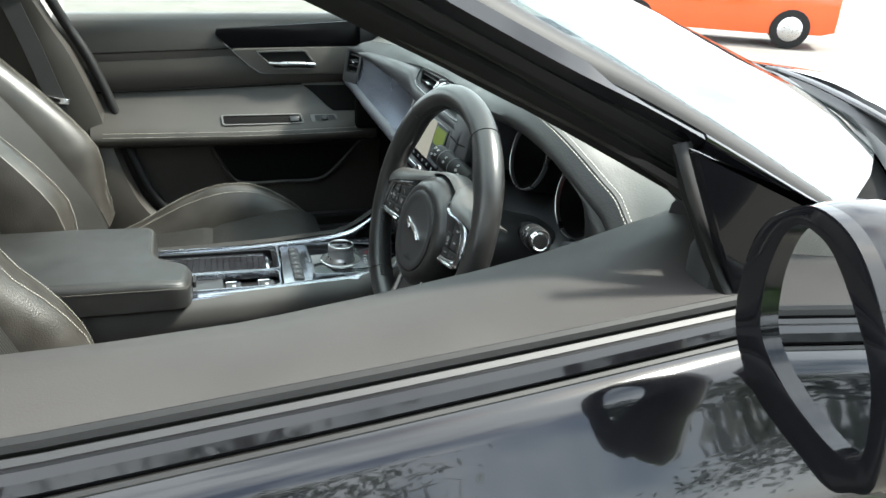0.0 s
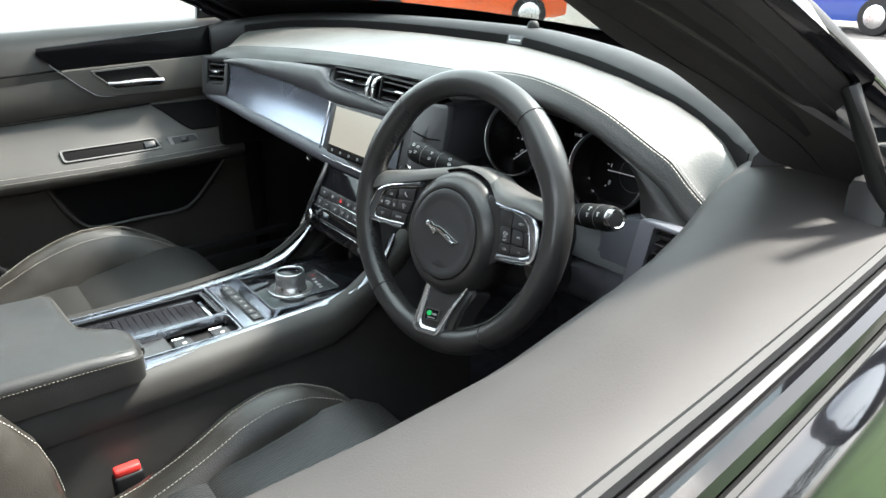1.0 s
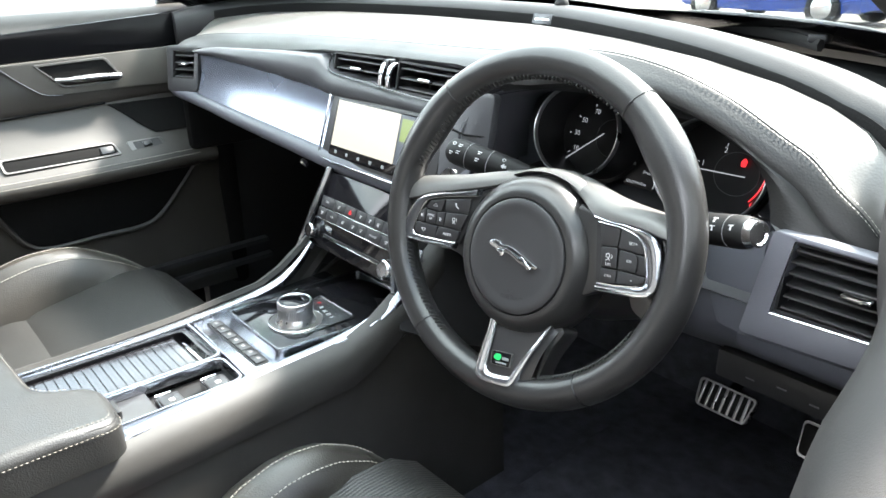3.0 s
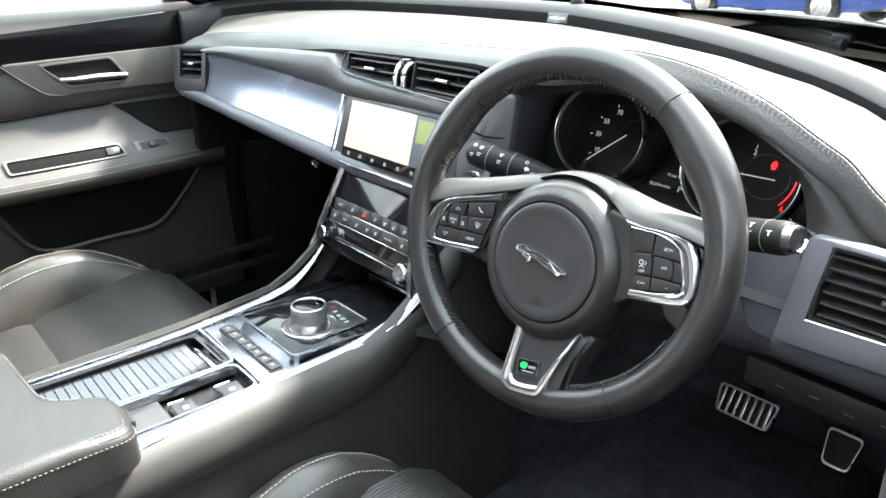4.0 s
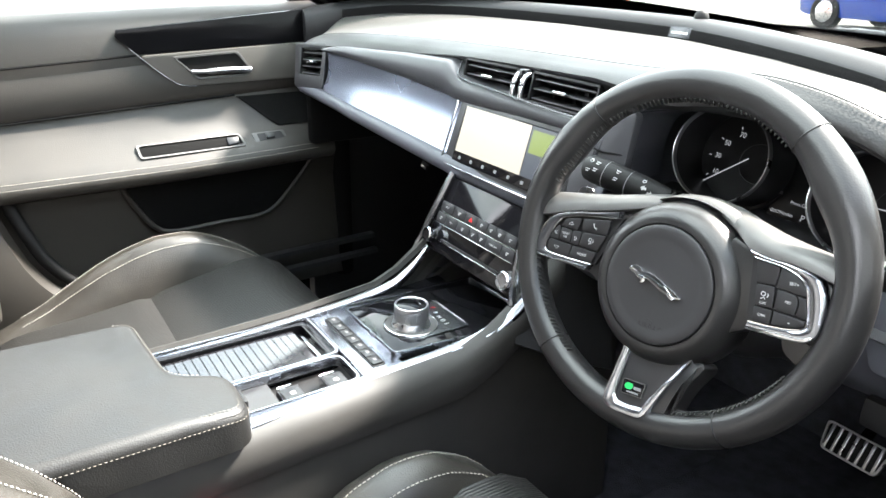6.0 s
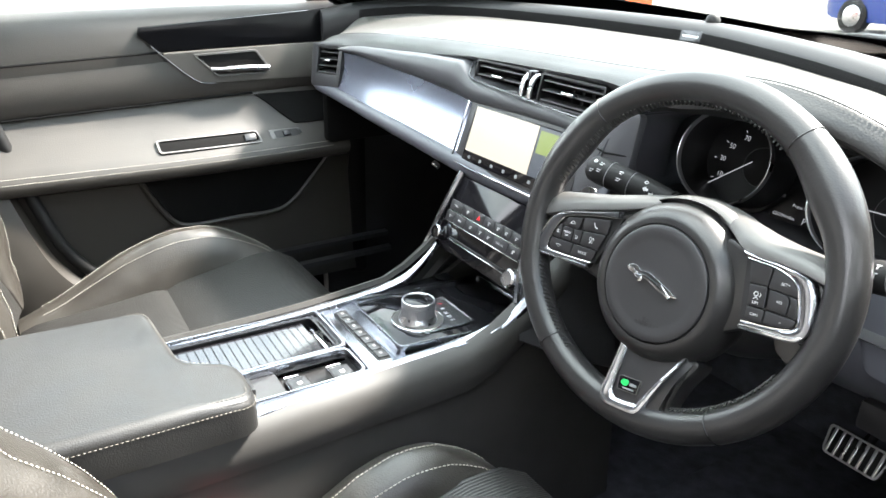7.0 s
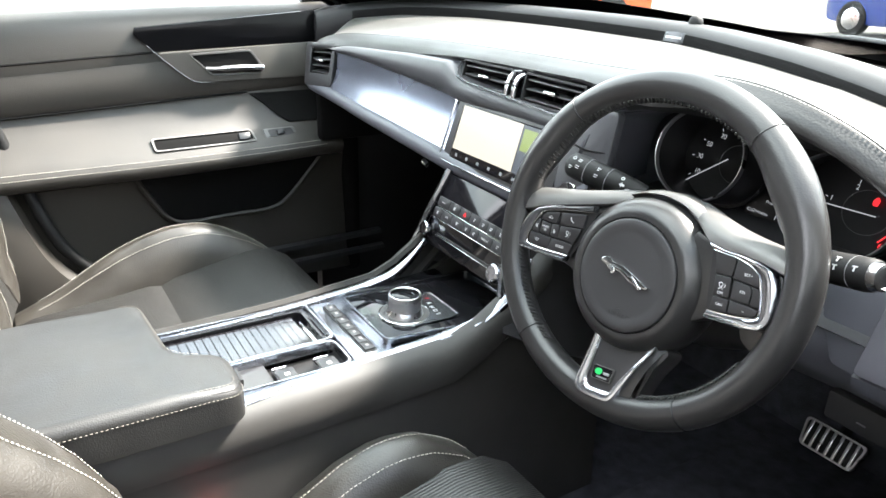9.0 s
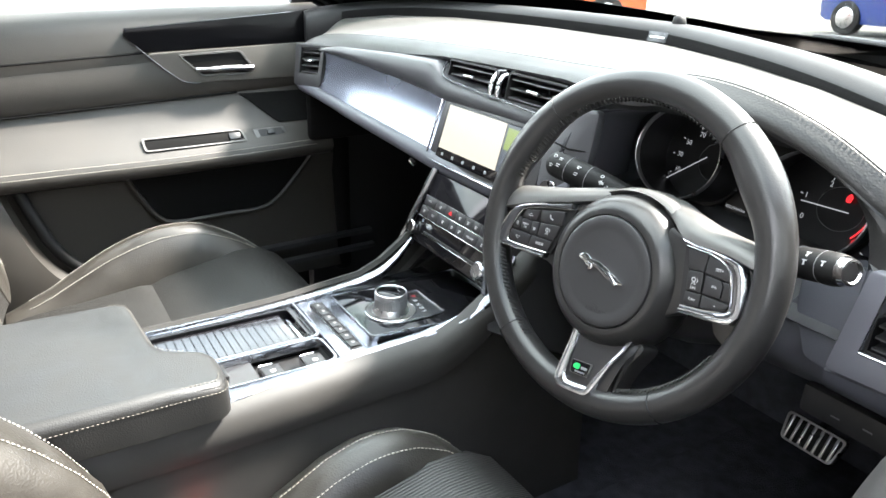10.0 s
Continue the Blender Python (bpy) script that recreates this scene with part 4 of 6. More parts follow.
# cup-holder tray with a ribbed roller cover
frame_piece(-0.104, 0.021, -0.43, -0.126, 0.004, 0.014)
part("tray_well", plate([(-0.100, -0.42), (0.018, -0.42), (0.018, -0.130), (-0.100, -0.130)], -0.022, -0.014, FM, 0), GLOSS, console)
part("tray_lip", ring_plate(rounded([(-0.100, -0.428), (0.017, -0.428), (0.017, -0.130), (-0.100, -0.130)], 0.012), rounded([(-0.088, -0.42), (0.008, -0.42), (0.008, -0.140), (-0.088, -0.140)], 0.010), -0.014, -0.001, FM), GLOSS, console)
for i in range(24):
    yy = -0.418 + i * 0.0112
    if yy > -0.158:
        break
    part("roller_slat", box((-0.038, yy, -0.0085), (0.094, 0.0105, 0.004), 0.0003, 1, M=FM), SLAT, console)
part("roller_grip", box((-0.028, -0.150, -0.0065), (0.062, 0.006, 0.006), 0.002, M=FM), CHROME, console, "bright roller cover grip")
# narrow tray with the drive-mode and brake switches
frame_piece(0.024, 0.094, -0.43, -0.130, 0.0035, 0.014)
part("switch_well", plate([(0.027, -0.42), (0.091, -0.42), (0.091, -0.133), (0.027, -0.133)], -0.026, -0.020, FM, 0), DARK, console)
for y0, y1 in ((-0.228, -0.202), (-0.170, -0.143)):
    sw = part("rocker_switch", plate([(0.053, y0), (0.089, y0), (0.089, y1), (0.053, y1)], -0.018, -0.003, FM, 0.003, 0.004), BUTTON, console)
    part("switch_trim", strip([(0.089, y0 - 0.003), (0.052, y0 - 0.003), (0.049, y0), (0.049, y1 - 0.008)], [(0.089, y0 - 0.0008), (0.053, y0 - 0.0008), (0.0512, y0 + 0.001), (0.0512, y1 - 0.008)], -0.016, -0.003, FM), CHROME, sw)
    part("switch_mark", box((0.070, (y0 + y1) / 2, -0.0028), (0.006, 0.006, 0.0006), 0.0002, M=FM), WHITEINK, sw)
part("switch_pad", plate([(0.028, -0.42), (0.090, -0.42), (0.090, -0.234), (0.028, -0.234)], -0.018, -0.006, FM, 0.002, 0.004), SOFT, console)
# button strip across the console
part("strip_plate", plate([(-0.090, -0.113), (-0.094, -0.121), (0.094, -0.127), (0.098, -0.066), (0.075, -0.066), (-0.092, -0.064)], -0.012, 0.002, FM, 0.001, 0.005), SATIN, console, "satin chrome cross plate")
part("strip_bed", plate([(-0.078, -0.107), (0.078, -0.108), (0.078, -0.088), (-0.078, -0.087)], 0.002, 0.0028, FM, 0.0003, 0.004), DARK, console)
for i in range(7):
    xx = -0.0645 + i * 0.0215
    b = part("button", box((xx, -0.0975, 0.0035), (0.0205, 0.0155, 0.004), 0.0012, M=FM), BUTTON, console)
    part("legend", box((xx, -0.0975, 0.0057), (0.006, 0.004, 0.0003), 0, M=FM), GREYINK, b)
# gloss panel round the gear dial, rising towards the front
GM = Matrix.Translation((0, 0, 0.6225)) @ pose(0, 0, 0, -1.0, 0, 0)
part("dial_panel", plate([(-0.076, -0.070), (0.070, -0.070), (0.080, 0.07), (0.082, 0.16), (-0.082, 0.16), (-0.080, 0.07)], -0.012, 0.004, GM, 0.002, 0.008), GLOSS, console, "piano black panel")
o = rounded([(-0.079, -0.073), (0.073, -0.073), (0.086, 0.07), (0.088, 0.165), (-0.088, 0.165), (-0.084, 0.07)], 0.010)
i_ = rounded([(-0.076, -0.070), (0.070, -0.070), (0.081, 0.07), (0.083, 0.16), (-0.083, 0.16), (-0.080, 0.07)], 0.008)
part("panel_rim", ring_plate(o, i_, -0.01, 0.0055, GM), SATIN, console)
for s in (-1, 1):
    part("side_inlay", plate([(s * 0.090, -0.06), (s * 0.100, -0.06), (s * 0.112, 0.055), (s * 0.122, 0.12), (s * 0.096, 0.12), (s * 0.090, 0.06)][:: int(s)], -0.01, 0.003, GM, 0.001), GLOSS, console)
DM = GM @ Matrix.Translation((0.014, -0.012, 0.004))
dp = [(-0.050, 0.073), (-0.046, 0.040), (-0.030, 0.010), (0.030, -0.018), (0.044, -0.010), (0.044, 0.068), (0.038, 0.073)]
dial_plate = part("dial_plate", plate(dp[::-1], 0, 0.0022, DM, 0.0006, 0.006, 4), SMOKE, console, "dark gear position plate")
o = rounded(dp, 0.006, 4)
i_ = [Vector((p.x * 0.965 - 0.0002, (p.y - 0.03) * 0.965 + 0.03)) for p in o]
part("dial_plate_rim", ring_plate(o, i_, 0, 0.0030, DM), CHROME, dial_plate)
dial_base = part("dial_base", lathe([(0.0, 0.0030), (0.030, 0.0030), (0.033, 0.0038), (0.0375, 0.0034), (0.0392, 0.0018), (0.0396, 0.0)], DM, 56), TITAN, console, "satin metal disc under the gear dial")
part("base_ring", lathe([(0.0372, 0.0030), (0.0380, 0.0040), (0.0392, 0.0036), (0.0398, 0.0010)], DM, 56), CHROME, dial_base)
dial = part("gear_dial", lathe([(0.0, 0.0340), (0.0215, 0.0340), (0.0228, 0.0352), (0.0242, 0.0346), (0.0248, 0.0325), (0.0248, 0.0280), (0.0240, 0.0272), (0.0240, 0.0115), (0.0252, 0.0100), (0.0275, 0.0060), (0.0285, 0.003)], DM, 56), SILVER, console, "knurled metal rotary gear dial")
part("dial_cap", lathe([(0.0, 0.0352), (0.0205, 0.0350), (0.0220, 0.0342)], DM, 32), GLOSS, dial)
part("cap_mark", box((0.006, 0.010, 0.0353), (0.006, 0.0012, 0.0004), 0, M=DM), GREYINK, dial)
for i in range(60):
    a = i * math.tau / 60
    part("knurl", box((0.0241 * math.cos(a), 0.0241 * math.sin(a), 0.0188), (0.0010, 0.0010, 0.0135), 0, M=DM), SILVER, dial)
for i, (ch, x, y) in enumerate((("P", -0.029, 0.055), ("R", -0.013, 0.050), ("N", 0.001, 0.047), ("D", 0.013, 0.046), ("S", 0.024, 0.045))):
    words(ch, 0.0095, DM @ Matrix.Translation((x, y, 0.0024)) @ pose(0, 0, 0, 0, 0, -3), dial_plate, REDINK if ch == "P" else WHITEINK)

# armrest lid: two padded halves, one stepped forward
rest = thing("armrest", (0, -0.5, 0.6), "padded black leather armrest with pale double stitching", "armrest")


LID = [(-0.135, -0.86), (0.148, -0.86), (0.146, -0.286), (0.050, -0.284), (0.036, -0.346), (-0.050, -0.352), (-0.135, -0.356)]


def lid_drop(x, y):
    """How far the lid falls away towards its nose and the passenger's side."""
    return 0.010 * min(1, max(0, (y + 0.36) / 0.08)) ** 1.5 + 0.004 * min(1, max(0, (-0.02 - x) / 0.10)) - 0.003 * math.sin(min(1, max(0, (-0.38 - y) / 0.3)) * math.pi)


lid = plate(LID, 0.616, 0.668, None, 0, 0.030, 6)
bmesh.ops.bevel(lid, geom=[e for e in lid.edges if all(abs(v.co.z - 0.668) < 1e-5 for v in e.verts)], offset=0.015, segments=6, affect="EDGES", profile=0.5)
bmesh.ops.bisect_plane(lid, geom=list(lid.verts) + list(lid.edges) + list(lid.faces), plane_co=(0, -0.40, 0), plane_no=(0, 1, 0))
bmesh.ops.bisect_plane(lid, geom=list(lid.verts) + list(lid.edges) + list(lid.faces), plane_co=(0, -0.50, 0), plane_no=(0, 1, 0))
bmesh.ops.bisect_plane(lid, geom=list(lid.verts) + list(lid.edges) + list(lid.faces), plane_co=(0, -0.355, 0), plane_no=(0, 1, 0))
bmesh.ops.bisect_plane(lid, geom=list(lid.verts) + list(lid.edges) + list(lid.faces), plane_co=(0, -0.32, 0), plane_no=(0, 1, 0))
bmesh.ops.bisect_plane(lid, geom=list(lid.verts) + list(lid.edges) + list(lid.faces), plane_co=(-0.02, 0, 0), plane_no=(1, 0, 0))
for v in lid.verts:
    v.co.z -= lid_drop(v.co.x, v.co.y) * min(1, max(0, (v.co.z - 0.616) / 0.035))
part("lid", lid, LEATHER, rest, "soft padded lid", smooth=60)
part("bin", plate([(-0.122, -0.86), (0.124, -0.86), (0.124, -0.300), (0.10, -0.298), (0.045, -0.300), (0.03, -0.360), (-0.122, -0.366)], 0.575, 0.622, None, 0, 0.014, 4), SOFT, rest, "dark bin under the lid")


def lid_line(angle, sink=0.0):
    """A line round the lid's upper edge at an angle of its rounding."""
    ring = rounded(LID, 0.030, 6)
    out = []
    for k, p in enumerate(ring):
        d = (ring[(k + 1) % len(ring)] - ring[k - 1]).normalized()
        n = Vector((d.y, -d.x))
        q = p - n * 0.015 + n * (0.0152 - sink) * math.cos(radians(angle))
        out.append(Vector((q.x, q.y, 0.653 + (0.0152 - sink) * math.sin(radians(angle)) - lid_drop(q.x, q.y))))
    return out


right = lambda L: [p for p in L[7:21]]
for a, lift in ((72, Vector((0.0004, 0, 0.0016))), (18, Vector((0.0010, 0, 0.0003)))):
    part("stitching", stitches(right(lid_line(a)), 0.0034, 0.0020, 0.00055, lift), STITCH, rest, "pale double stitching")
part("seam", tube(right(lid_line(45, 0.0004)), 0.0009, 5), DARK, rest)
part("stitching", stitches(lid_line(55)[28:], 0.0034, 0.0020, 0.00065, Vector((0, 0.0004, 0.0010))), STITCH, rest)
part("latch", box((0.083, -0.281, 0.636), (0.030, 0.006, 0.012), 0.002), DARK, rest)

# ---- steering wheel ----
wheel = thing("steering_wheel", (0.384, 0.10, 0.82), "three-spoke black leather steering wheel with satin trim", "steering wheel")
TILT, YAW = radians(15.1), radians(5.0)
wn_ = Vector((math.sin(YAW) * math.cos(TILT), -math.cos(YAW) * math.cos(TILT), math.sin(TILT)))
WM = basis((0.3839, 0.0527, 0.8561), (1, 0.1, 0), wn_)
RX, RY, TH = 0.1710, 0.1633, 0.0165
MM_ = 0.001


def mm(pts):
    return [(a * MM_, b * MM_) for a, b in pts]


def rim_section(a):
    """Grip thickness round the rim, with thumb swellings near the upper spokes."""
    d = math.degrees(a) % 360
    swell = 1.0 + 0.20 * math.exp(-((d - 38) / 13) ** 2) + 0.20 * math.exp(-((d - 150) / 13) ** 2) + 0.05 * math.exp(-((d - 270) / 30) ** 2)
    return TH * swell


def rim_point(a, q, extra=0.0):
    """A spot on the grip: a round the rim, q round its section."""
    r = rim_section(a)
    c, s = math.cos(a), math.sin(a)
    sh = (r - TH) * 0.9
    k = math.cos(q) * (r + extra)
    return Vector((c * (RX - sh + k), s * (RY - sh + k), math.sin(q) * (TH + (r - TH) * 0.4 + extra) * 1.08))


secs = []
for i in range(120):
    secs.append([rim_point(i * math.tau / 120, q * math.tau / 20) for q in range(20)])
secs.append(secs[0])
bm = loft(secs, caps=False)
bmesh.ops.remove_doubles(bm, verts=bm.verts, dist=1e-6)
part("rim", bm, WHEEL_LEATHER, wheel, "smooth black leather rim", M=WM)
for d in (55, 132, 234.5, 308):
    part("rim_seam", tube([WM @ rim_point(radians(d), q * math.tau / 24, 0.0002) for q in range(24)], 0.0008, 5, closed=True), DARK, wheel)
# laced thread along the inside of the grip: one slanted bar a stitch
for a0, a1 in ((57, 166), (196, 243), (287, 336)):
    bms = []
    n = int((a1 - a0) / 1.75)
    for k in range(n):
        a = radians(a0 + (a1 - a0) * (k + 0.5) / n)
        da = radians(0.55)
        p = [rim_point(a - da, 2.62, 0.0007), rim_point(a - da * 0.2, 2.82, 0.0016), rim_point(a + da, 3.05, 0.0007)]
        bms.append(tube([WM @ v for v in p], 0.0010, 5))
    part("rim_stitching", merge(*bms), LACE, wheel, "dark laced stitching inside the rim")
HM = WM @ Matrix.Translation((0.010, -0.026, 0)) @ pose(0, 0, 0, 0, 0, 4)
part("hub", lathe([(0.0, 0.010), (0.0572, 0.0125), (0.0585, 0.0155), (0.062, 0.0158), (0.068, 0.0135), (0.0745, 0.0070), (0.0790, -0.002), (0.0812, -0.012), (0.0805, -0.026), (0.074, -0.042), (0.05, -0.055)], HM, 72), WHEEL_LEATHER, wheel, "domed airbag cover")
part("hub_disc", lathe([(0.0, 0.0160), (0.041, 0.0160), (0.045, 0.0166), (0.049, 0.0176), (0.0545, 0.0176), (0.0566, 0.0166), (0.0573, 0.0140)], HM, 72), SOFT, wheel, "matt moulded centre disc")
# plain leaping-shape emblem in two raised layers
em = [(-31, 7.0), (-29.5, 10.5), (-24, 13), (-17, 11.5), (-15.5, 8.5), (-9, 9), (-2, 8), (6, 5), (14, 1.5), (20, -1), (26, -4.5), (31, -5), (29.5, -8), (22, -8), (15, -7.5), (9, -6), (2, -2.5), (-5, 0.8), (-11, 1.5), (-16, 0.5), (-21, 1.5), (-23, 4), (-27.5, 4.5)]
EMM = HM @ Matrix.Translation((-0.0015, 0.0005, 0))
emblem = part("emblem", plate(mm(em), 0.0150, 0.0186, EMM, 0.0013, 0.0014, 2), CHROME, wheel, "polished chrome emblem")
part("emblem_leg", plate(mm([(6, -1), (13, -4), (19, -9.5), (22, -10.5), (24, -8.5), (18, -4), (12, 1)]), 0.0150, 0.0196, EMM, 0.001, 0.001, 2), CHROME, emblem)
part("emblem_paw", plate(mm([(-20, 4), (-12, 4), (-10, -0.5), (-13, -3.2), (-16, -3), (-15, 0), (-20, 1)]), 0.0150, 0.0192, EMM, 0.0008, 0.001, 2), CHROME, emblem)
words("AIRBAG", 0.0082, HM @ Matrix.Translation((0.003, -0.0415, 0.0162)), wheel, DARK, label="moulded airbag lettering")
part("airbag_mark", ring_plate(rounded(mm([(-2, -34), (5, -35), (5, -38), (-1, -37.5)]), 0.0012), rounded(mm([(-1.3, -34.7), (4.3, -35.5), (4.3, -37.4), (-0.6, -37)]), 0.0008), 0.0158, 0.0164, HM), DARK, wheel)


def spoke_arm(stations, name, material, label):
    """A soft-edged arm across the spoke: rows of x, foot y, crown y, front z."""
    rows = []
    for x, y0, y1, z0 in spl(stations, 6):
        h = y1 - y0
        rows.append([WM @ (Vector(p) * MM_) for p in ((x, y0 - 1.5, z0 - 9), (x, y0 - 0.5, z0 - 1.5), (x, y0 + 0.8, z0), (x, y0 + h * 0.35, z0 - 0.5), (x, y0 + h * 0.62, z0 - 3.5), (x, y0 + h * 0.82, z0 - 9), (x, y0 + h * 0.95, z0 - 17), (x, y1, z0 - 27), (x, y1 - 2, z0 - 38))])
    return part(name, slab(rows, 0.003, True), material, wheel, label)


spoke_arm([(34, 50, 62, -16), (50, 46, 60, -8), (66, 40, 57, 2), (80, 33, 55, 9), (96, 30.5, 52, 12.5), (118, 31.5, 49, 13), (138, 30, 47, 12.5), (154, 27, 44, 11), (166, 24, 42, 6)], "spoke_cover", TITAN, "satin silver spoke cover")
spoke_arm([(-168, -6, 22, 2), (-156, -3, 25, 7), (-142, 2, 28, 8), (-118, 11.5, 33, 8), (-90, 19.5, 39, 8), (-64, 27, 46, 6), (-44, 34, 52, 0), (-24, 42, 57, -8)], "spoke_cover", TITAN, "satin silver spoke cover")
# dark leather bodies that carry the switch pods
part("spoke", plate(mm([(60, 40), (90, 30), (150, 28), (163, 8), (164, -14), (156, -26), (102, -33), (78, -50), (60, -50)]), -0.026, 0.004, WM, 0.004, 0.008), WHEEL_LEATHER, wheel)
part("spoke", plate(mm([(-40, 34), (-66, 24), (-120, 8), (-146, -6), (-161, -24), (-162, -42), (-150, -49), (-80, -45), (-50, -60)]), -0.030, -0.001, WM, 0.004, 0.008), WHEEL_LEATHER, wheel)
# right pod: silver bezel round the cruise keys
bo = spl(mm([(84, 33.5), (100, 31.5), (121, 31.5), (144, 28), (154, 14), (158.5, -8), (156, -20), (146, -25.5), (124, -28.5), (102, -31.5)]), 5)
bi = spl(mm([(90, 28), (104, 28.2), (116, 27.8), (131, 23.5), (139.5, 14.5), (146.5, -8), (145.5, -14.5), (138, -18.5), (122, -22.5), (101, -25.5)]), 5)
part("spoke_bezel", strip(bo, bi, 0.0, 0.0150, WM), SATIN, wheel, "satin silver bezel")
part("bezel_edge", tube([WM @ Vector((p.x, p.y, 0.0128)) for p in bi], 0.0008, 5), CHROME, wheel)
part("bezel_foot", tube([WM @ (Vector(p) * MM_) for p in spl([(101, -30.5, 13.0), (124, -27.8, 14.0), (144, -24.8, 14.0), (153, -20, 13), (156.5, -9, 12)], 5)], [0.0022] * 16 + [0.0014] * 5, 8), CHROME, wheel, "polished lower edge")
part("switch_field", plate(mm([(86, 30), (104, 29), (131, 24.5), (141, 14.5), (147.5, -8), (146, -16), (122, -24), (98, -27)]), -0.004, 0.0085, WM, 0), DARK, wheel)
# left pod: smoked bezel with a thin bright outline
bo = spl(mm([(-58, 27.5), (-88, 18.5), (-118, 10), (-141, -1), (-152, -19), (-158, -38), (-152, -45.5), (-120, -44.5), (-80, -42)]), 5)
bi = spl(mm([(-58, 20), (-90, 13.5), (-120, 5), (-131.5, -4), (-138, -22), (-141, -35), (-136, -39.5), (-112, -38.5), (-77, -35)]), 5)
part("spoke_bezel", strip(bo, bi, -0.004, 0.0085, WM), SMOKE, wheel, "smoked satin bezel with a bright outline")
part("bezel_line", tube([WM @ Vector((p.x * 0.996, p.y * 0.985, 0.0072)) for p in bo[6:]], 0.0011, 6), CHROME, wheel)
part("bezel_edge", tube([WM @ Vector((p.x, p.y, 0.0066)) for p in bi], 0.0006, 5), CHROME, wheel)
part("bezel_foot", tube([WM @ (Vector(p) * MM_) for p in ((-120, -43.2, 7), (-100, -42, 7.6), (-86, -41.2, 8), (-79, -40.5, 7.5))], [0.0016, 0.0022, 0.0026, 0.0022], 8), CHROME, wheel, "polished lower edge")
part("switch_field", plate(mm([(-54, 21), (-90, 13.5), (-122, 5), (-132, -4), (-141, -36), (-134, -39.5), (-74, -35), (-64, -10)]), -0.008, 0.0030, WM, 0), DARK, wheel)
SWITCHES = {
    "up": ((-122.5, 2.5), (-102, 7.5), (-104.5, -6.8), (-127, -7.2)), "left": ((-131, -7.5), (-127.3, -8), (-126.6, -23), (-138.2, -24), (-136, -14)), "menu": ((-126, -8.4), (-111, -8.2), (-110.4, -22.4), (-125.6, -22.8)),
    "right": ((-110, -7.9), (-98.5, -6.3), (-98.5, -21.6), (-109.4, -22.4)), "down": ((-138.8, -24.8), (-106.4, -23.4), (-108, -37), (-136, -38.2), (-140, -34)), "phone": ((-101, 8), (-66, 15.5), (-66, -0.5), (-97.5, -5.4)),
    "voice": ((-97.2, -6.3), (-67, -1.5), (-73, -20.2), (-97.5, -21.8)), "mode": ((-105.4, -23.2), (-73.5, -21.2), (-76.5, -34), (-107, -36.6)),
    "blank": ((91.5, 27), (112.4, 26.8), (113, 10.4), (97, 8)), "cruise": ((97.4, 7.2), (113.2, 9.8), (116.4, -8.8), (101, -10.6)), "can": ((101.2, -11.6), (117, -9.8), (118.4, -21.6), (102.5, -24.4)),
    "set": ((113.4, 27), (130.5, 23), (138.5, 14.5), (139.5, 9.6), (114, 9.4)), "res": ((116, 8.6), (131, 8.6), (134.4, 4), (135, -7.6), (118, -8.6)), "minus": ((118, -9.6), (145.4, -8.6), (144, -14), (137, -17.6), (119.4, -21.4)),
    "slip": ((132, 8.4), (139.8, 8.6), (145.2, -7.6), (136, -7.6), (135.4, 4))}
LEGEND = {"menu": ("MENU\nOK", 3.6), "mode": ("MODE", 4.2), "can": ("CAN", 3.2), "set": ("SET+", 3.7), "res": ("RES", 3.3), "minus": ("-", 7), "left": ("«", 9), "right": ("»", 9)}
for nm, poly in SWITCHES.items():
    up = 0.0045 if poly[0][0] < 0 else 0.0100
    b = part("wheel_button", plate(mm(poly), up - 0.003, up + 0.0018, WM, 0.0008, 0.0016, 2), KEY, wheel)
    cx, cy = (sum(p[i] for p in poly) / len(poly) * MM_ for i in (0, 1))
    KM_ = WM @ Matrix.Translation((cx, cy, up + 0.0019)) @ pose(0, 0, 0, 0, 0, 5)
    if nm in LEGEND:
        words(LEGEND[nm][0], LEGEND[nm][1] * MM_, KM_, b, WHITEINK)
    elif nm in ("up", "down"):
        f = 1 if nm == "up" else -1
        part("symbol", tube([KM_ @ (Vector(p) * MM_) for p in ((-3.4, -1.4 * f, 0), (0, 1.6 * f, 0), (3.4, -1.4 * f, 0), (2.4, -1.6 * f, 0), (-2.4, -1.6 * f, 0))], 0.0003, 4, closed=True), WHITEINK, b)
    elif nm == "phone":
        part("symbol", tube([KM_ @ (Vector(p) * MM_) for p in spl([(-2.6, 2.6, 0), (-2.0, 0.2, 0), (-0.2, -1.8, 0), (2.4, -2.4, 0)], 3)], [0.0009, 0.0007, 0.0005, 0.0005, 0.0005, 0.0005, 0.0005, 0.0005, 0.0007, 0.0009], 5), WHITEINK, b)
    elif nm in ("voice", "cruise"):
        part("symbol", merge(tube([KM_ @ (Vector((1.9 * math.cos(q) - 1, 1.9 * math.sin(q) + 1.5, 0)) * MM_) for q in np.linspace(0, math.tau, 10, endpoint=False)], 0.0004, 4, closed=True), tube([KM_ @ (Vector(p) * MM_) for p in ((-2.5, -3, 0), (0, -1, 0), (1.6, -3, 0))], 0.0004, 4), tube([KM_ @ (Vector(p) * MM_) for p in ((2.4, 3, 0), (3.4, 1.2, 0), (2.4, -0.6, 0))], 0.0004, 4)), WHITEINK, b)
        if nm == "cruise":
            words("LIM", 0.0036, KM_ @ Matrix.Translation((0.0, -0.0062, 0)), b, WHITEINK)
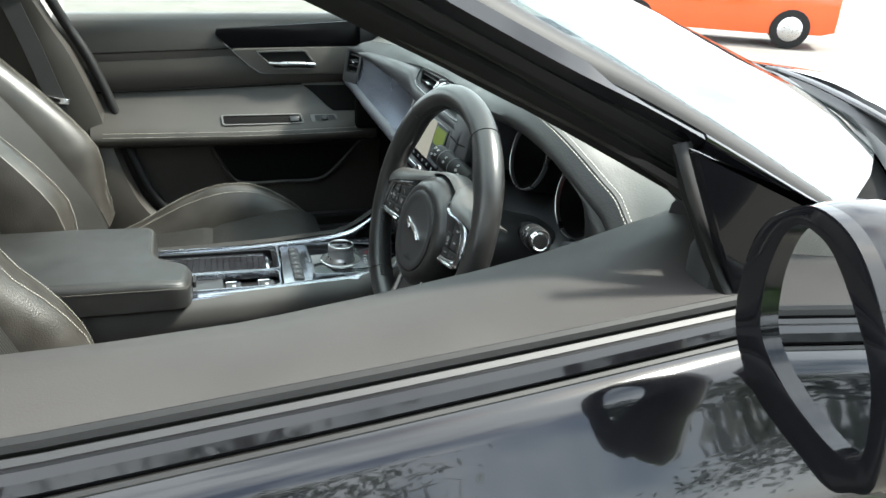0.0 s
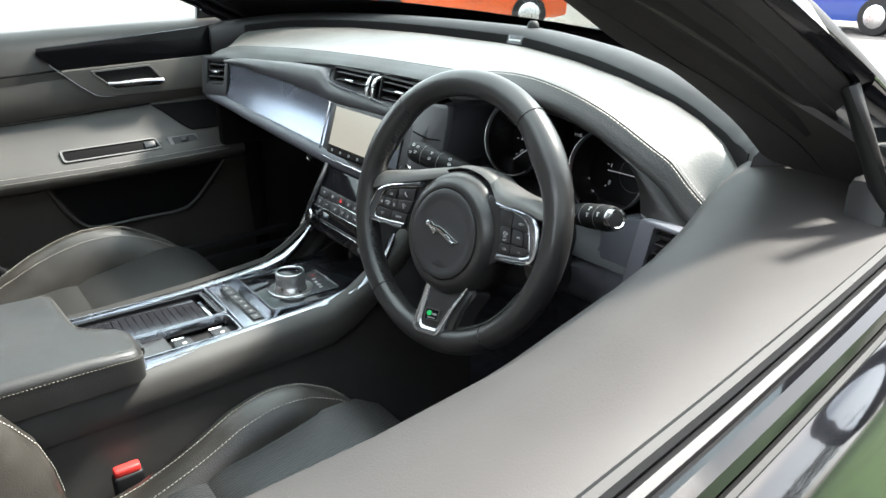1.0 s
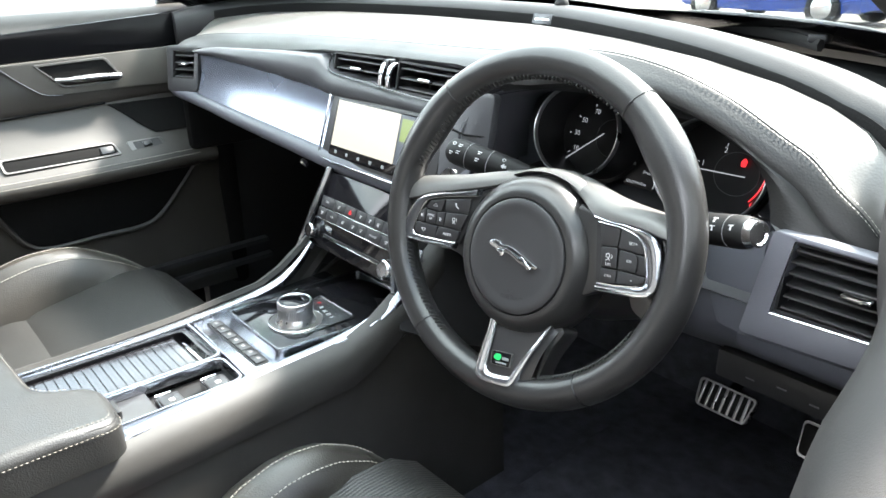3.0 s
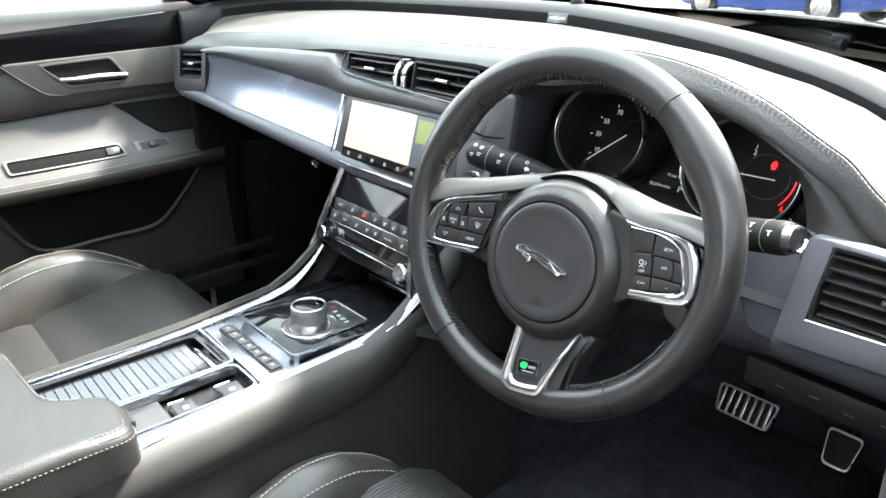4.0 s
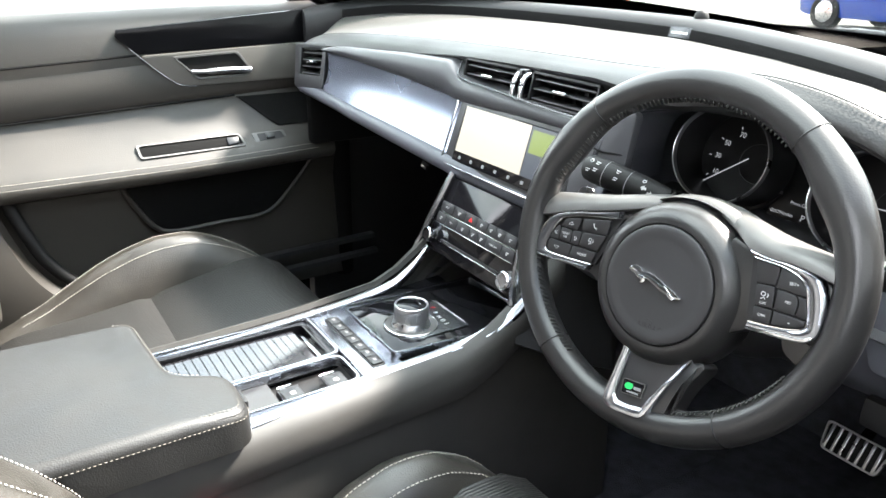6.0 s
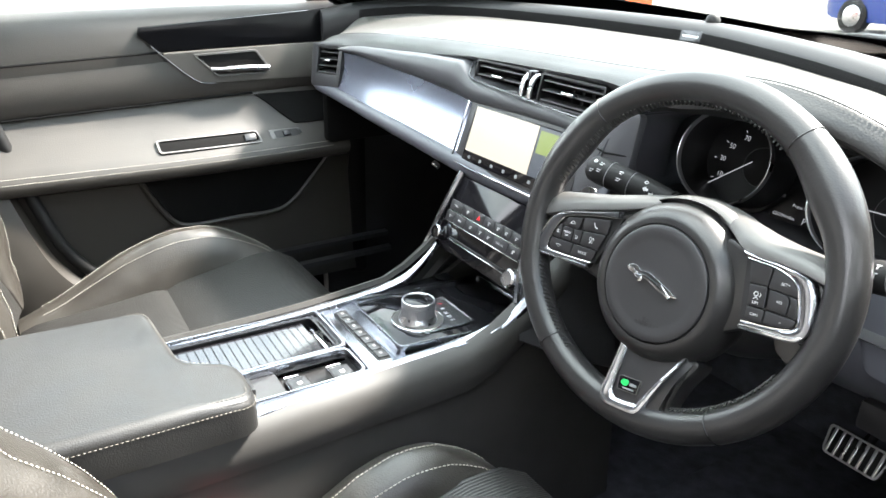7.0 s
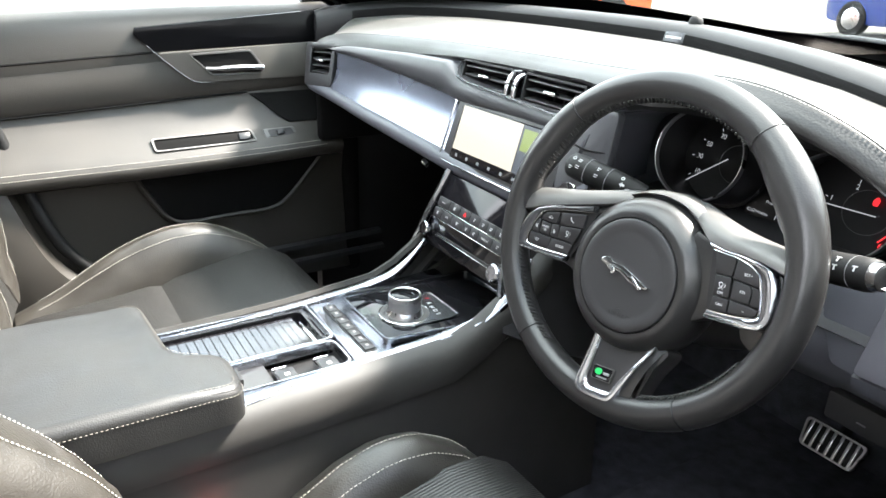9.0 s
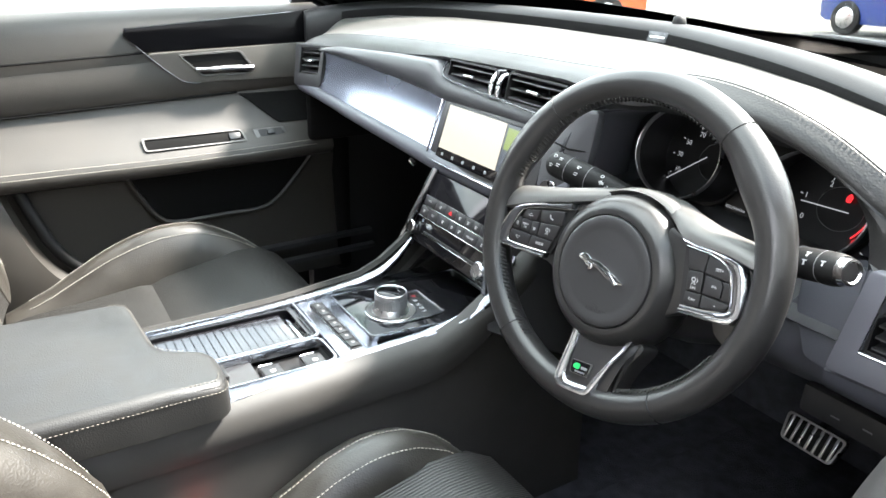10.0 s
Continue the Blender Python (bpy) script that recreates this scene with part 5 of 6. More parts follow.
# satin collar rising behind the airbag cover and widening towards the cover of the far spoke
secs = []
for a in np.linspace(radians(112), radians(30), 30):
    t = (radians(112) - a) / radians(82)
    r0, w = 0.0825 + 0.003 * t, 0.003 + 0.006 * math.sin(min(1, t * 1.15) * math.pi / 2)
    secs.append([HM @ Vector((r * math.cos(a), r * math.sin(a), z)) for r, z in ((r0, -0.034), (r0, -0.010), (r0 + 0.0015, -0.0055), (r0 + w * 0.6, -0.0075), (r0 + w, -0.013), (r0 + w, -0.036))])
part("hub_collar", loft(secs), TITAN, wheel, "satin silver collar round the hub")
# lower spoke with the metal yoke and badge
LM = WM @ Matrix.Translation((0, -0.125, 0.011)) @ pose(0, 0, 0, -10)
part("lower_spoke", plate(mm([(-16, 48), (-14, 10), (-16, -20), (-30, -34), (-20, -42), (44, -40), (66, -30), (58, -16), (62, 14), (76, 46)]), -0.030, -0.004, LM, 0.006, 0.012), WHEEL_LEATHER, wheel)
yo = spl(mm([(-13, 46), (-10.5, 23), (-11, -1), (-11.5, -27), (-7, -33), (2, -35), (30, -31), (37, -26), (40, -19), (48.5, 10), (58, 32), (62, 46)]), 4)
yi = spl(mm([(-3, 46), (-1.5, 23), (-0.5, -2), (0.5, -18), (3, -22.5), (9, -24), (27, -20.5), (31.5, -17), (33, -11), (41, 8), (51.5, 30), (56, 46)]), 4)
part("yoke", strip(yo, yi, -0.014, 0.003, LM), YOKE, wheel, "polished metal lower spoke yoke")
part("yoke_infill", plate(mm([(-4, 50), (-2, 20), (0, -20), (8, -25), (30, -21), (34, -10), (43, 9), (58, 50)]), -0.014, -0.001, LM, 0.002), SOFT, wheel)
BGM = LM @ Matrix.Translation((0.0165, -0.006, 0)) @ pose(0, 0, 0, 0, 0, 9)
badge = part("badge", plate(mm([(-12, 6.5), (12, 6.5), (10.5, -6.5), (-11.5, -6.5)]), -0.001, 0.0016, BGM, 0.0006, 0.002), GLOSS, wheel)
part("badge_green", plate(mm([(-9, 2), (-6.5, 4.4), (-1, 4.4), (0.2, 1), (-2.6, -2.2), (-7.2, -1.6), (-9, 0)]), 0.0016, 0.0023, BGM, 0, 0.0012), GREENINK, badge)
part("badge_bar", box((0.0050, 0.0006, 0.0019), (0.008, 0.0030, 0.0006), 0.0004, M=BGM), GREYINK, badge)
part("badge_foot", box((0.0005, -0.0042, 0.0019), (0.013, 0.0018, 0.0006), 0.0003, M=BGM), GREYINK, badge)
part("badge_rim", ring_plate(rounded(mm([(-12.8, 7.3), (12.8, 7.3), (11.3, -7.3), (-12.3, -7.3)]), 0.002), rounded(mm([(-12, 6.5), (12, 6.5), (10.5, -6.5), (-11.5, -6.5)]), 0.002), -0.001, 0.0022, BGM), TITAN, badge)
part("paddle", plate(mm([(-140, 24), (-137, 34), (-131, 38), (-119, 39), (-112, 26), (-112, -30), (-132, -30)]), -0.024, -0.020, WM, 0.001, 0.005), SILVER, wheel, "silver shift paddle")
part("paddle", plate(mm([(124, -22), (139, -31), (150, -38), (148, -50), (138, -54), (124, -47), (112, -24)]), -0.024, -0.020, WM, 0.001, 0.004), TITAN, wheel, "silver shift paddle")

# steering column shroud and stalks
column = thing("steering_column", (0.39, 0.2, 0.80), "black plastic steering column shroud with two stalks", "steering column")
CM = WM @ Matrix.Translation((0.012, -0.024, -0.012))
secs = []
for z, rx, ry, oy in ((-0.03, 0.050, 0.045, 0.0), (-0.055, 0.070, 0.055, -0.006), (-0.10, 0.078, 0.058, -0.012), (-0.22, 0.085, 0.062, -0.016)):
    secs.append([CM @ Vector((rx * (abs(math.cos(q)) ** 0.7) * (1 if math.cos(q) > 0 else -1), oy + ry * (abs(math.sin(q)) ** 0.7) * (1 if math.sin(q) > 0 else -1), z)) for q in np.linspace(0, math.tau, 32, endpoint=False)])
part("shroud", loft(secs), SOFT, column)


def stalk(a, b, r, joints):
    """A column stalk from root a to tip b: slim neck with rubber rings, thicker barrel, printed collar lines."""
    a, b = Vector(a), Vector(b)
    prof = [(0, 0.62), (0.12, 0.64), (0.30, 0.80), (0.40, 0.90), (0.55, 0.98), (0.90, 1.0), (0.97, 0.92), (1.0, 0.70)]
    s_ = part("stalk", tube([a.lerp(b, t) for t, _ in prof], [r * k for _, k in prof], 20), RUBBER, column, "black control stalk with printed symbols")
    for t in (0.20, 0.235, 0.27):
        part("neck_ring", tube([a.lerp(b, t - 0.008), a.lerp(b, t), a.lerp(b, t + 0.008)], [r * 0.74, r * 0.86, r * 0.74], 16), RUBBER, s_)
    for t in joints:
        part("collar_line", tube([a.lerp(b, t), a.lerp(b, t + 0.006)], r * 1.015, 20), GREYINK, s_)
    return s_


SA, SB = Vector((0.350, 0.152, 0.868)), Vector((0.205, 0.116, 0.893))
sl = stalk(SA, SB, 0.0162, (0.60, 0.80))
sl2 = stalk((0.47, 0.165, 0.858), (0.578, 0.137, 0.884), 0.0152, (0.55, 0.80))
e, d = Vector((0.578, 0.137, 0.884)), Vector((0.108, -0.028, 0.026)).normalized()
part("stalk_cap", lathe([(0.0, 0.0035), (0.0085, 0.0032), (0.0098, 0.0050), (0.0118, 0.0045), (0.0132, 0.000), (0.0142, -0.008)], basis(e, (0, 0, 1), d), 28), CHROME, sl2, "bright chrome stalk end")
ax = (SB - SA).normalized()
SN = (Vector((0.45, -0.62, 0.45)) - ax * Vector((0.45, -0.62, 0.45)).dot(ax)).normalized()
for t, dv, kind in ((0.93, 0.35, 0), (0.93, -0.45, 1), (0.87, 0.3, 2), (0.87, -0.25, 2), (0.69, 0.25, 1), (0.69, -0.3, 2), (0.48, 0.45, 0), (0.46, -0.1, 3), (0.40, -0.35, 3)):
    side = ax.cross(SN)
    nn = (SN + side * dv).normalized()
    PMx = basis(SA.lerp(SB, t) + nn * (0.0162 * (1.0 if t > 0.5 else 0.92)), -ax, nn)
    if kind == 3:
        part("print", plate(mm([(-3.5, 0), (0, 3.2), (0, 1.4), (3.2, 1.4), (3.2, -1.4), (0, -1.4), (0, -3.2)] if t > 0.42 else [(3.5, 0), (0, 3.2), (0, 1.4), (-3.2, 1.4), (-3.2, -1.4), (0, -1.4), (0, -3.2)]), -0.0004, 0.0005, PMx, 0), WHITEINK, sl)
    elif kind == 0:
        part("print", ring_plate([Vector((0.0024 * math.cos(q), 0.0024 * math.sin(q))) for q in np.linspace(0, math.tau, 12, endpoint=False)], [Vector((0.0014 * math.cos(q), 0.0014 * math.sin(q))) for q in np.linspace(0, math.tau, 12, endpoint=False)], -0.0006, 0.0005, PMx), WHITEINK, sl)
    else:
        part("print", merge(box((0, 0.0012, 0), (0.005, 0.0011, 0.0009), 0, M=PMx), box((-0.0005, -0.0012, 0), (0.004 - 0.0012 * (kind == 1), 0.0011, 0.0009), 0, M=PMx)), WHITEINK, sl)
A2, B2 = Vector((0.47, 0.165, 0.858)), e
n2 = (Vector((0.35, -0.7, 0.6)) - d * Vector((0.35, -0.7, 0.6)).dot(d)).normalized()
for t, dv in ((0.88, 0.2), (0.70, 0.35), (0.70, -0.2)):
    nn = (n2 + d.cross(n2) * dv).normalized()
    PMx = basis(A2.lerp(B2, t) + nn * 0.0152, d, nn)
    part("print", merge(box((0, 0.0014, 0), (0.005, 0.0010, 0.0009), 0, M=PMx), box((0, -0.0010, 0), (0.0014, 0.004, 0.0009), 0, M=PMx)), WHITEINK, sl2)

# ---- instrument binnacle ----
binn = thing("instrument_cluster", (0.37, 0.29, 0.82), "black instrument cluster with two chrome-ringed dials", "instrument cluster")
BM = basis((0.372, 0.303, 0.884), (1, 0.0, 0), (0, -0.97, 0.24))
BLACKFACE = mat("matt black dial face", (0.008, 0.008, 0.009), 0.35)
TILTN = (0, -0.97, 0.24)


def on_face(x, z, lift=0.0008):
    """A spot on the plane of the dial faces."""
    return basis((x, 0.300 + 0.247 * (z - 0.899) - lift, z), (1, 0, 0), TILTN)


for ring_c, rx, rz, face_c, names in (((0.291, 0.240, 0.911), 0.0635, 0.0565, (0.289, 0.301, 0.896), (("70", 0.276, 0.923), ("50", 0.259, 0.910), ("30", 0.251, 0.893), ("10", 0.254, 0.874), ("12", 0.316, 0.872))),
                                       ((0.470, 0.240, 0.898), 0.0635, 0.0555, (0.455, 0.301, 0.885), (("0", 0.437, 0.866), ("1", 0.434, 0.889), ("2", 0.457, 0.907), ("3", 0.484, 0.916), ("6", 0.500, 0.856)))):
    D = basis(face_c, (1, 0, 0), TILTN)
    R = basis(ring_c, (1, 0, 0), TILTN)
    g = part("gauge", lathe([(0.0, 0.0), (0.062, 0.0), (0.063, -0.004)], D, 48), BLACKFACE, binn)
    secs = []
    for q in np.linspace(0, math.tau, 65)[:-1]:
        c, sn = math.cos(q), math.sin(q)
        secs.append([R @ Vector(((rx + dr) * c, (rz + dr) * sn, z)) for dr, z in ((-0.0016, -0.006), (-0.0013, 0.0), (-0.0004, 0.0009), (0.0006, 0.0006), (0.0009, -0.006))])
    secs.append(secs[0])
    part("gauge_ring", loft(secs, caps=False), SILVER, g, "thin bright gauge ring")
    qs = np.linspace(0, math.tau, 48, endpoint=False)
    part("gauge_wall", loft([[R @ Vector(((rx - 0.001) * math.cos(q), (rz - 0.001) * math.sin(q), -0.002)) for q in qs], [D @ Vector((0.0625 * math.cos(q), 0.0565 * math.sin(q), 0.0)) for q in qs]], caps=False), BLACKFACE, g)
    part("inner_ring", tube([D @ Vector((0.026 * math.cos(q) + 0.018, 0.024 * math.sin(q) - 0.002, 0.0008)) for q in np.linspace(0, math.tau, 40, endpoint=False)], 0.0004, 4, closed=True), GREYINK, g)
    for txt, x, z in names:
        words(txt, 0.0088, on_face(x, z), g, REDINK if txt == "6" else WHITEGLOW)
        part("tick", box((0, 0, 0), (0.0036, 0.0009, 0.0003), 0, M=on_face(x + (x - face_c[0]) * 0.28, z + (z - face_c[2]) * 0.28) @ pose(0, 0, 0, 0, 0, math.degrees(math.atan2(z - face_c[2], x - face_c[0])))), WHITEGLOW, g)


def pointer(a, b):
    A, B = Vector(a), Vector(b)
    d = B - A
    return box((0, 0, 0), (d.length, 0.0016, 0.001), 0.0004, M=on_face((A.x + B.x) / 2, (A.y + B.y) / 2, 0.004) @ pose(0, 0, 0, 0, 0, math.degrees(math.atan2(d.y, d.x))))


part("needle", pointer((0.243, 0.859), (0.295, 0.900)), WHITEGLOW, g, "white pointer")
part("needle", pointer((0.432, 0.883), (0.487, 0.884)), WHITEGLOW, g, "white pointer")
part("red_arc", tube([on_face(0.462 + 0.046 * math.cos(radians(a)), 0.890 + 0.046 * math.sin(radians(a))) @ Vector((0, 0, 0)) for a in np.linspace(-5, -42, 9)], 0.0009, 5), REDINK, g)
part("back_plate", plate([(0.13, 0.77), (0.605, 0.77), (0.605, 0.925), (0.56, 0.950), (0.48, 0.975), (0.25, 0.978), (0.13, 0.970)][::-1], 0.0, 0.006, Matrix(((1, 0, 0, 0), (0, 0, -1, 0.322), (0, 1, 0, 0), (0, 0, 0, 1))), 0), ROLL, binn)
part("warning_lamp", plate([(-0.003, -0.005), (0.002, -0.005), (0.0035, 0.001), (0.001, 0.005), (-0.0015, 0.004), (-0.004, 0)], 0, 0.0004, on_face(0.481, 0.898), 0, 0.001), REDINK, binn, "small red warning lamp")
mid_ = part("trip_display", plate([(-0.040, -0.052), (0.036, -0.052), (0.036, 0.055), (-0.040, 0.055)], -0.004, -0.0015, BM, 0.0005, 0.004), BLACKFACE, binn, "dark trip display with small white words")
for txt, size, x, z in (("11:45", 0.0068, 0.362, 0.918), ("Fuel", 0.0058, 0.384, 0.889), ("Press OK to clear", 0.0056, 0.382, 0.864), ("026294miles", 0.0056, 0.355, 0.850), ("P", 0.0105, 0.381, 0.850), ("17mi", 0.006, 0.409, 0.849)):
    words(txt, size, on_face(x, z, 0.0012), mid_, WHITEGLOW)
part("symbol", box((0.345, 0.2935, 0.871), (0.006, 0.0004, 0.004), 0), GREYINK, mid_)

rows = []
for x in np.linspace(0.185, 0.565, 12):
    rows.append([Vector((x, 0.300, 0.842)), Vector((x, 0.26, 0.836)), Vector((x, 0.215, 0.820)), Vector((x, 0.195, 0.79))])
part("apron", slab(rows, 0.006, True), CHARCOAL, binn)
# hood walls: from the pad's edge in to the cluster
rows = []
HOOD = [(0.175, 0.150, 0.845), (0.178, 0.158, 0.90), (0.195, 0.172, 0.943), (0.24, 0.182, 0.960), (0.30, 0.184, 0.968), (0.37, 0.186, 0.970), (0.43, 0.190, 0.970), (0.482, 0.198, 0.961), (0.516, 0.203, 0.945), (0.538, 0.206, 0.924), (0.552, 0.207, 0.902), (0.560, 0.206, 0.872), (0.560, 0.204, 0.840)]
hood_curve = spl(HOOD, 5)
cxm = Vector((0.37, 0.30, 0.885))
for p in hood_curve:
    q = Vector((cxm.x + (p.x - cxm.x) * 1.0, 0.285, cxm.z + (p.z - cxm.z) * 0.86))
    rows.append([p + (p - Vector((cxm.x, p.y, cxm.z))).normalized() * 0.003 + Vector((0, 0.012, 0)), p, p.lerp(q, 0.25) - Vector((0, 0, 0.002)), p.lerp(q, 0.6), q])
part("hood", slab(rows, 0.005, True), ROLL, dash, "dark hood round the instruments")
# leather cheek between hood and stitched edge, running down to the vent panel
rows = []
hs = [p for p in hood_curve if p.x > 0.22 and p.z > 0.866] + [Vector((0.570, 0.198, 0.862)), Vector((0.580, 0.200, 0.858))]
es = [p + Vector((0, roll_in(p.x, 0.005), -0.028 * lip_fall(p.x))) for p in edge_curve if p.x > 0.22]
for t in np.linspace(0, 1, 22):
    fa, fb = t * (len(hs) - 1), t * (len(es) - 1)
    a = hs[int(fa)].lerp(hs[min(int(fa) + 1, len(hs) - 1)], fa % 1)
    b = es[int(fb)].lerp(es[min(int(fb) + 1, len(es) - 1)], fb % 1)
    bow = min(1.0, max(0.0, (a - b).length - 0.012) / 0.03)
    rows.append([a + Vector((0, 0.01, 0.0)), a + Vector((0, -0.001, 0.0))] + [a.lerp(b, f) + Vector((0, -d * bow, 0)) for f, d in ((0.2, 0.006), (0.45, 0.009), (0.75, 0.007))] + [b])
part("cheek", slab(rows, 0.006, True), DASH_LEATHER_SHADED, dash, "leather cheek beside the instruments")

# driver-side lower dash: knee panel, vent panel
rows = []
for x in np.linspace(0.14, 0.70, 22):
    y = at_x([(0.14, 0.16), (0.20, 0.170), (0.50, 0.205), (0.56, 0.215), (0.70, 0.215)], x)[0]
    zt = at_x([(0.14, 0.86), (0.19, 0.86), (0.22, 0.80), (0.48, 0.80), (0.52, 0.86), (0.70, 0.86)], x)[0]
    rows.append([Vector((x, y + 0.03, zt)), Vector((x, y, zt - 0.02)), Vector((x, y - 0.006, 0.775)), Vector((x, y + 0.004, 0.735)), Vector((x, y + 0.05, 0.70)), Vector((x, y + 0.12, 0.66))])
part("knee_panel", slab(rows, 0.01, True), ROLL, dash)
VM = basis((0.628, 0.190, 0.822), (1, 0.02, 0.0), (0, -1, 0.12))
MESHY = mat("slate panel with a fine weave", (0.125, 0.127, 0.145), 0.40, grain=0.22, grain_size=0.0013, vary=0.05, vary_size=0.1, cells=True, metal=0.2)
vo = [(-0.058, 0.050), (0.095, 0.046), (0.095, -0.050), (-0.071, -0.057)]
vi = [(-0.037, 0.044), (0.090, 0.041), (0.090, -0.024), (-0.046, -0.029)]
vbz = part("vent_bezel", ring_plate(rounded(vo, 0.006), rounded(vi, 0.004), -0.02, 0.003, VM), MESHY, dash, "woven slate grey vent surround")
part("bezel_line", tube([VM @ Vector((p[0], p[1], 0.0025)) for p in ((-0.037, 0.044), (-0.046, -0.029), (0.09, -0.0245))], 0.0010, 5), CHROME, vbz)
vent((0, 0, 0), 0.130, 0.068, VM @ Matrix.Translation((0.022, 0.0075, -0.003)), 6, tilt=10, label="dark slatted driver side air vent")
rows = []
for x in np.linspace(0.555, 0.705, 8):
    rows.append([Vector((x, 0.192, 0.766 + 0.05 * (x - 0.56))), Vector((x, 0.186, 0.760 + 0.05 * (x - 0.56))), Vector((x, 0.188, 0.748)), Vector((x, 0.198, 0.736)), Vector((x, 0.225, 0.728))])
part("lower_strip", slab(rows, 0.006, True), ROLL, dash)
part("column_side_panel", plate([(0.500, 0.850), (0.566, 0.866), (0.556, 0.752), (0.526, 0.756), (0.505, 0.80)][::-1], -0.006, 0.004, Matrix(((1, 0, 0, 0), (0, 0.1, -1, 0.125), (0, 1, 0.1, 0), (0, 0, 0, 1))), 0.003, 0.006), ROLL, dash)
part("side_tower", plate([(-0.055, 0.055), (0.03, 0.060), (0.03, -0.02), (-0.04, -0.07), (-0.06, -0.06)], -0.006, 0.006, basis((0.195, 0.165, 0.895), (1, 0.1, 0), (0, -1, 0.2)), 0.004, 0.01), CHARCOAL, dash)
part("tower_inlay", plate([(-0.03, 0.045), (0.02, 0.05), (0.01, -0.06), (-0.045, -0.06)], -0.003, 0.003, basis((0.185, 0.150, 0.835), (1, 0.1, 0), (0, -1, 0.2)), 0.002, 0.006), ROLL, dash)
part("tower_seam", tube([(0.150, 0.156, 0.905), (0.185, 0.158, 0.900), (0.222, 0.162, 0.903)], 0.0012, 6), MATTE, dash)
sb = part("switch_bar", box((0.61, 0.252, 0.685), (0.20, 0.02, 0.036), 0.006, M=None), SOFT, dash)
for k in range(4):
    part("bar_mark", box((0.552 + k * 0.034, 0.2412, 0.682 + 0.004 * (k % 2)), (0.010, 0.0006, 0.0016), 0), GREYINK, sb)

# pedals
for cx, cz, w, h, n, nm in ((0.435, 0.500, 0.090, 0.042, 7, "brake pedal with bright metal ribs"), (0.566, 0.500, 0.045, 0.050, 0, "accelerator pedal with a bright rim")):
    pd = thing("pedal", (cx, 0.46, cz - 0.03), nm, "pedal", "foot pedals")
    PM = basis((cx, 0.45, cz), (1, 0, 0), (0, -0.85, 0.5))
    part("pad", plate([(-w / 2, h / 2), (w / 2, h / 2), (w / 2 - 0.006, -h / 2), (-w / 2 + 0.006, -h / 2)][::-1], -0.006, 0.004, PM, 0.001, 0.008), RUBBER, pd)
    o = rounded([(-w / 2, h / 2), (w / 2, h / 2), (w / 2 - 0.006, -h / 2), (-w / 2 + 0.006, -h / 2)], 0.008)
    i_ = [Vector((p[0] * 0.92, p[1] * 0.86)) for p in o]
    part("pad_rim", ring_plate(o, i_, -0.004, 0.006, PM), SILVER, pd)
    for k in range(n):
        part("rib", box((-w / 2 + w * (k + 1) / (n + 1), 0, 0.006), (0.0042, h * 0.86, 0.003), 0.001, M=PM), SILVER, pd)
    part("lever", tube([(cx, 0.462, cz), (cx, 0.56, cz + 0.06), (cx, 0.70, cz + 0.14)], 0.008, 8), DARK, pd)

# ---- passenger door ----
pd = thing("passenger_door", (-0.82, -0.15, 0.3), "closed passenger door with grey inlay and leather armrest", "car door", "front doors")
TREAD = mat("grey sill plastic", (0.016, 0.016, 0.017), 0.30, grain=0.15, grain_size=0.002, vary=0.15, vary_size=0.08)


def door_sheet(z_of, n=20, y0=-0.62, y1=0.24):
    rows = []
    for y in np.linspace(y0, y1, n):
        rows.append([Vector(p) for p in z_of(y)])
    return rows


def belt(y):
    return 1.003 + 0.03 * (y + 0.47) * 1.0


part("upper_pad", slab(door_sheet(lambda y: [(-0.885, y, belt(y) - 0.012), (-0.86, y, belt(y) + 0.001), (-0.82, y, belt(y) - 0.002), (-0.795, y, belt(y) - 0.016), (-0.782, y, belt(y) - 0.045), (-0.776, y, 0.925 + 0.06 * (y + 0.2)), (-0.778, y, 0.90 + 0.06 * (y + 0.2))]), 0.01, True), DOORTRIM, pd)
part("mid_panel", slab(door_sheet(lambda y: [(-0.772, y, 0.905 + 0.06 * (y + 0.2)), (-0.768, y, 0.88 + 0.05 * (y + 0.2)), (-0.768, y, 0.835 + 0.05 * (y + 0.2)), (-0.775, y, 0.822 + 0.05 * (y + 0.2))]), 0.01, True), DOORTRIM, pd)
ARM = lambda y: 0.706 + 0.045 * max(0, y + 0.2) ** 1.5
part("armrest", slab(door_sheet(lambda y: [(-0.778, y, 0.822 + 0.05 * (y + 0.2)), (-0.772, y, 0.800 + 0.03 * (y + 0.2)), (-0.758, y, 0.776), (-0.738, y, 0.752), (-0.715, y, ARM(y) + 0.022), (-0.699, y, ARM(y) + 0.007), (-0.692, y, ARM(y) - 0.004), (-0.691, y, ARM(y) - 0.014), (-0.697, y, ARM(y) - 0.026), (-0.715, y, ARM(y) - 0.034), (-0.77, y, ARM(y) - 0.05)], 24, -0.55, 0.20), 0.008, True), DOORTRIM, pd, "padded leather door armrest")
for dz in (0.0, 0.007):
    part("stitching", stitches([Vector((-0.6985 + dz * 0.85, y, ARM(y) + 0.0066 - dz * 1.4)) for y in np.linspace(-0.52, 0.16, 60)], 0.0034, 0.0020, 0.00065, Vector((0.0009, 0, 0.0009))), SEAT_THREAD, pd)
part("lower_panel", slab(door_sheet(lambda y: [(-0.765, y, ARM(y) - 0.05), (-0.772, y, 0.62), (-0.765, y, 0.50), (-0.758, y, 0.36)]), 0.012, True), DOORTRIM, pd)
DMx = Matrix(((0, 0, 1, -0.7615), (1, 0, 0, 0), (0, 1, 0, 0), (0, 0, 0, 1)))
